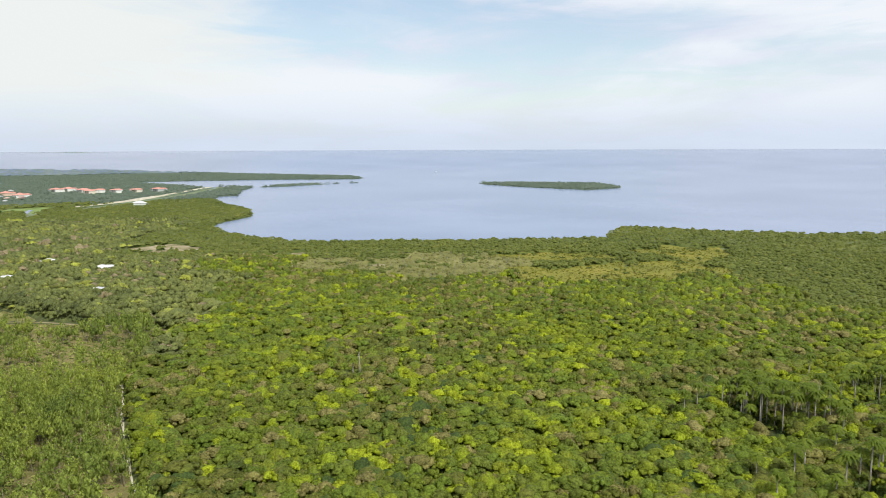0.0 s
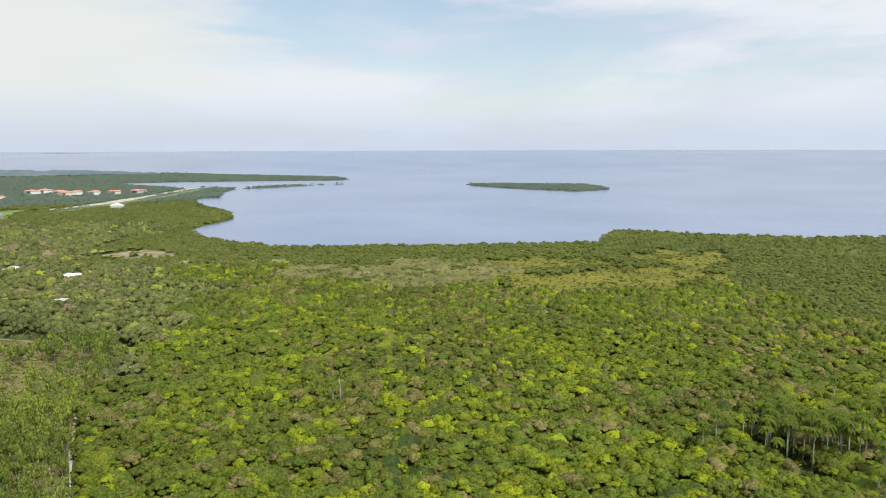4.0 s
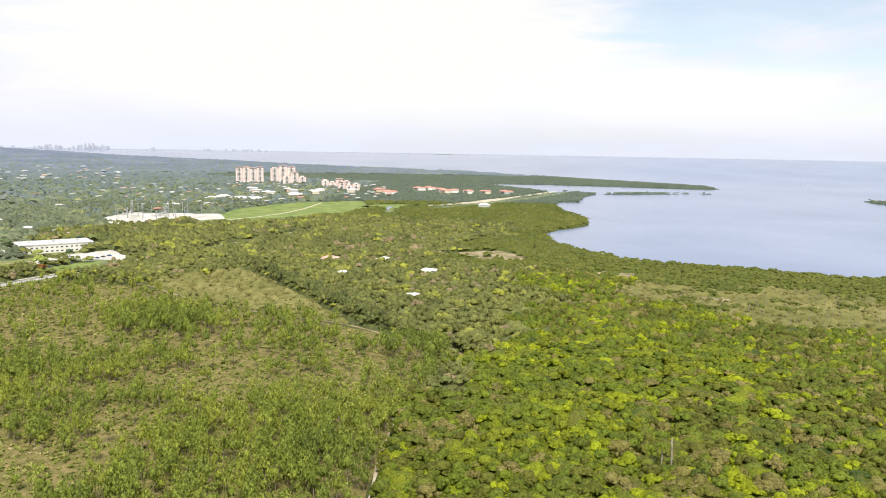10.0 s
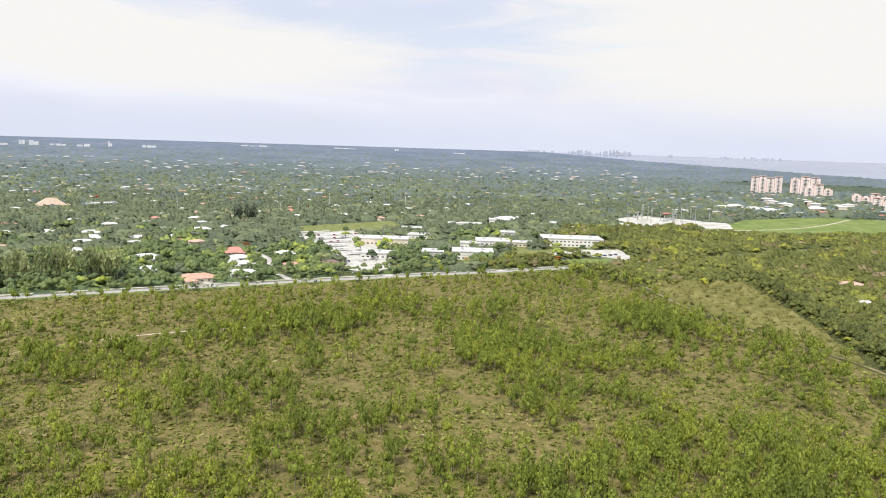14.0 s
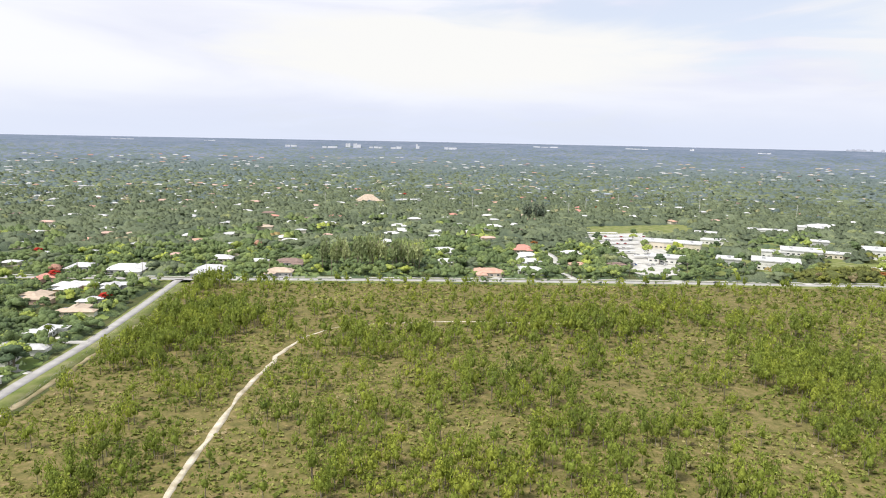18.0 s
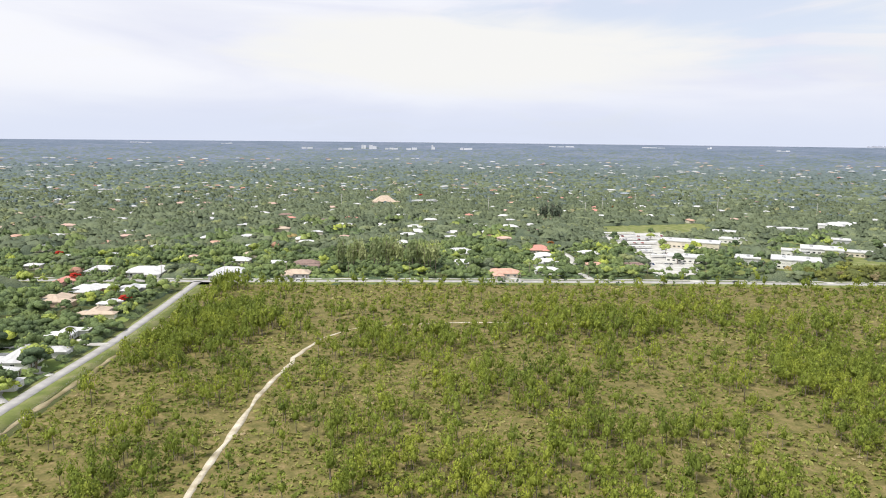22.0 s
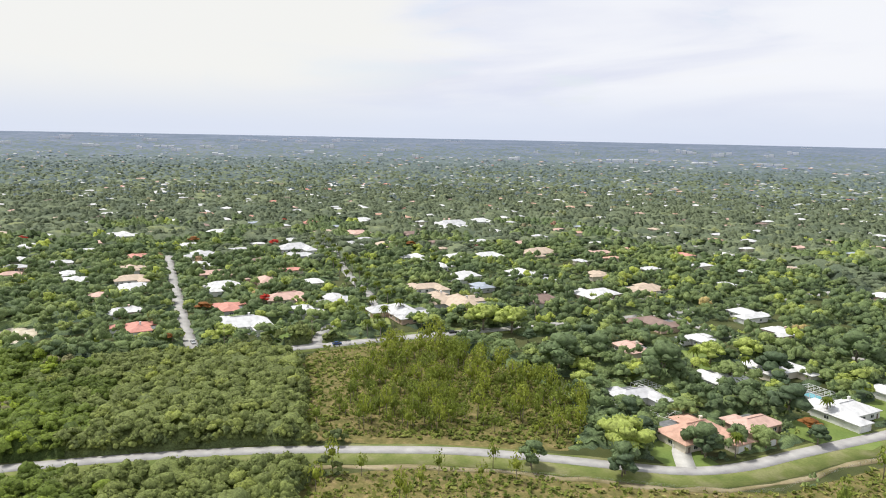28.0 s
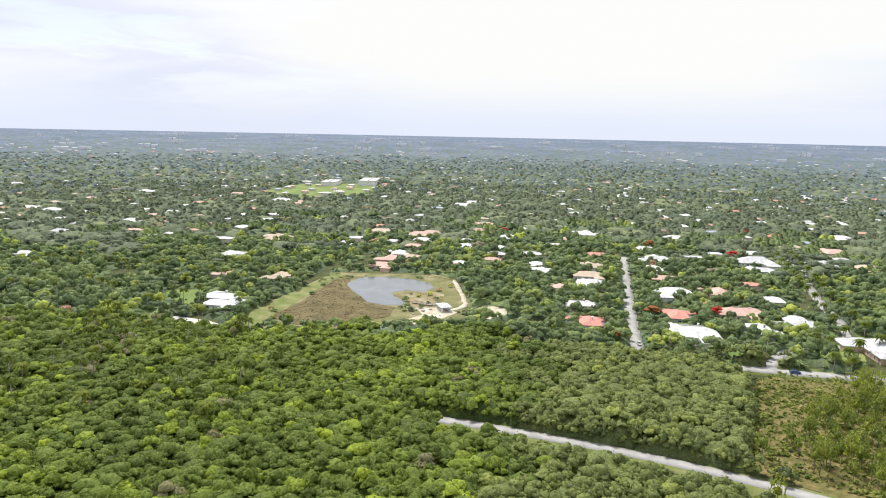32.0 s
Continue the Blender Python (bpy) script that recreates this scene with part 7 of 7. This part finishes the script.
for k, (x, y, w) in enumerate(((236, 642, 26), (250, 668, 28), (252, 694, 30), (262, 716, 30), (238, 590, 18), (250, 738, 34), (232, 616, 16))):
    c = thing("carport", pose(x, y, 0.12, 0, 0, 3), "long white flat carport roof on thin posts", "carport", "white carports")
    part("roof", boxes((-w / 2, -2.6, 2.5, w / 2, 2.6, 2.75)), M["roof_w"], c)
    for px in (-w / 2 + 0.5, -w / 6, w / 6, w / 2 - 0.5):
        for py in (-2.2, 2.2):
            part("post", boxes((px - 0.08, py - 0.08, 0, px + 0.08, py + 0.08, 2.5)), M["steel"], c)
POLE = shared("pole", tube(bmesh.new(), [(0, 0, -0.5), (0, 0, 11.5)], [0.17, 0.11], 7), M["timber"])
ARM = shared("crossarm", boxes((-0.06, -1.2, 10.6, 0.06, 1.2, 10.75)), M["timber"])
INSULATOR = shared("insulator", tube(bmesh.new(), [(0, 0, 10.75), (0, 0, 11.0)], [0.06, 0.04], 5), M["steel"])


def pole_row(pts, turn, label):
    for a in pts:
        p = thing("utility_pole", pose(a[0], a[1], 0, 0, 0, turn), label, "utility pole", "utility poles along the roads")
        part("pole", POLE, None, p)
        part("crossarm", ARM, None, p)
        for e in (-1.1, 0, 1.1):
            part("insulator", INSULATOR, None, p, place=Matrix.Translation((0, e, 0)))
    for off in (-1.1, 0.0, 1.1):
        run = []
        for a, b in zip(pts, pts[1:]):
            n = Vector((-(b[1] - a[1]), b[0] - a[0], 0)).normalized() * off
            run += [(a[0] + (b[0] - a[0]) * t + n.x, a[1] + (b[1] - a[1]) * t + n.y, 11.0 - 1.1 * 4 * t * (1 - t)) for t in (0, 0.2, 0.4, 0.6, 0.8)]
        bm = tube(bmesh.new(), run, [0.035] * len(run), 3, cap=False)
        tagged(new("power_line", shared("power_line", bm, M["rubber"])), "thin dark overhead power line between poles", "power line", "overhead lines")


pole_row([(-290 + 44 * k, 517 - 1.1 * k) for k in range(15)], 0, "brown timber utility pole with a crossarm")
pole_row([(-326, 60), (-323, 100), (-319, 140), (-316, 180), (-312, 220), (-308, 260), (-306, 300)], 90, "timber utility pole beside a canal road")

fence = thing("wire_fence", pose(0, 0, 0), "thin wire fence with timber posts along the verge", "fence")
POST = shared("post", tube(bmesh.new(), [(0, 0, -0.3), (0, 0, 1.35)], [0.06, 0.055], 5), M["timber"])
run = [(-123.5 - 0.0 * k, 470 - 5.5 * k) for k in range(52)] + [(-128, 180), (-132, 170), (-138, 160), (-145, 150), (-152, 141), (-159, 131), (-166, 121), (-172, 112), (-178, 102), (-184, 92)]
run = [(x - (470 - y) * 0.022 if y > 185 else x, y) for x, y in run]
for x, y in run:
    part("post", POST, None, fence, place=Matrix.Translation((x, y, 0.05)))
for h in (0.5, 0.9, 1.25):
    part("wire", tube(bmesh.new(), [(x, y, h) for x, y in run], [0.012] * len(run), 3, cap=False), M["steel"], fence)

# ---- pond side ----
pavilion = thing("pavilion", pose(-390, -52, 0.1, 0, 0, 25), "small pale stone pavilion with dark openings on the pond's bank", "pavilion")
for px in (-4.4, -1.5, 1.5, 4.4):
    for py in (-2.4, 2.4):
        part("pillar", boxes((px - 0.3, py - 0.3, 0, px + 0.3, py + 0.3, 2.6), (px - 0.4, py - 0.4, 0, px + 0.4, py + 0.4, 0.35)), M["wall_white"], pavilion)
part("roof", hip(bmesh.new(), -4.8, -2.7, 4.8, 2.7, 2.6, 1.1), M["roof_g"], pavilion, "pale grey roof")
part("floor", boxes((-5.4, -3.2, -0.05, 5.4, 3.2, 0.12)), M["concrete"], pavilion)
part("low_wall", boxes((-4.1, 2.25, 0.12, 4.1, 2.55, 1.0)), M["wall_white"], pavilion)
bridge = thing("footbridge", pose(-400, -66, 0.2, 0, 0, 70), "low timber footbridge over the pond's outlet", "footbridge")
for k in range(22):
    part("plank", boxes((-6 + k * 0.55, -1.0, 0.5, -5.5 + k * 0.55, 1.0, 0.58)), M["timber"], bridge)
for s in (-1, 1):
    part("rail", boxes((-6, s * 1.0 - 0.05, 1.45, 6.1, s * 1.0 + 0.05, 1.55)), M["timber"], bridge)
    for k in range(6):
        part("post", boxes((-5.9 + k * 2.3, s * 1.0 - 0.05, -0.4, -5.8 + k * 2.3, s * 1.0 + 0.05, 1.447)), M["timber"], bridge)
for k in range(26):
    x, y = -390 + g.gauss(0, 9), -62 + g.gauss(0, 6)
    s = g.uniform(0.4, 1.4)
    bm = bmesh.new()
    bmesh.ops.create_icosphere(bm, subdivisions=1, radius=s)
    for v in bm.verts:
        v.co = Vector((v.co.x, v.co.y, v.co.z * 0.6)) * (1 + 0.35 * noise.noise(v.co * 1.3 + Vector((k, 0, 0))))
    ob = tagged(new("boulder", shared("boulder", bm, M["concrete"])), "pale limestone boulder on the pond's bank", "boulder", "limestone boulders")
    ob.location = (x, y, 0.15 + s * 0.3)
boat = thing("motor_boat", pose(2650, -250, float(level(2650, -250)) - 0.3, 0, 0, 100), "small white motor boat on the bay", "boat")
bm = bmesh.new()
deck = [bm.verts.new(v) for v in ((-6, -1.8, 1.4), (3, -1.8, 1.5), (7, 0, 1.8), (3, 1.8, 1.5), (-6, 1.8, 1.4))]
keel = [bm.verts.new(v) for v in ((-6, -1.2, -0.3), (3, -1.0, -0.3), (5.5, 0, -0.2), (3, 1.0, -0.3), (-6, 1.2, -0.3))]
bm.faces.new(deck)
for k in range(5):
    bm.faces.new((keel[k], keel[(k + 1) % 5], deck[(k + 1) % 5], deck[k]))
part("hull", bm, M["trim"], boat)
part("cabin", boxes((-2.5, -1.2, 1.4, 2.2, 1.2, 3.2)), M["trim"], boat)

# ---- substation ----
MAST = shared("mast", tube(bmesh.new(), [(0, 0, -0.3), (0, 0, 20)], [0.38, 0.2], 6), M["steel"])
BEAM = shared("beam", boxes((-4, -0.2, 0, 4, 0.2, 0.5)), M["steel"])
for k in range(30):
    for _ in range(9):
        x, y = g.uniform(715, 985), g.uniform(680, 900)
        if bool(in_poly(np.array([x]), np.array([y]), SUBSTATION)[0]):
            p = thing("switchyard_mast", pose(x, y, 0.1, 0, 0, 30) @ Matrix.Diagonal((1, 1, g.uniform(0.55, 1.15), 1)), "grey steel switchyard mast with crossbeams", "mast", "switchyard masts")
            part("mast", MAST, None, p)
            part("beam", BEAM, None, p, place=Matrix.Translation((0, 0, 13)))
            part("beam", BEAM, None, p, place=Matrix.Translation((0, 0, 17)))
            break
for k in range(12):
    x, y = 770 + 16 * (k % 6), 740 + 60 * (k // 6) + 9 * (k % 6)
    tr = thing("transformer", pose(x, y, 0.1, 0, 0, 30), "pale grey electrical transformer in a gravel yard", "transformer", "transformers")
    part("tank", boxes((-2.2, -1.5, 0, 2.2, 1.5, 3.2)), M["steel"], tr)
    for e in (-1.4, 0, 1.4):
        part("bushing", tube(bmesh.new(), [(e, 0, 3.2), (e, 0, 5.2)], [0.25, 0.12], 6), M["steel"], tr)
    part("radiator", boxes((2.3, -1.2, 0.4, 3.0, 1.2, 2.8)), M["steel"], tr)
for x, y, t in ((360, 1000, 24), (300, 960, 22), (-60, 1010, 22), (140, 950, 22), (450, 930, 24), (260, 905, 20), (560, 880, 22)):
    p = thing("transmission_pole", pose(x, y, 0, 0, 0, 10), "tall slim concrete transmission pole above the trees", "transmission pole", "transmission poles")
    part("pole", tube(bmesh.new(), [(0, 0, -0.4), (0, 0, t)], [0.4, 0.22], 6), M["concrete"], p)
    for h in (t - 1.5, t - 4.0):
        part("crossarm", boxes((-2.2, -0.1, h, 2.2, 0.1, h + 0.2)), M["steel"], p)
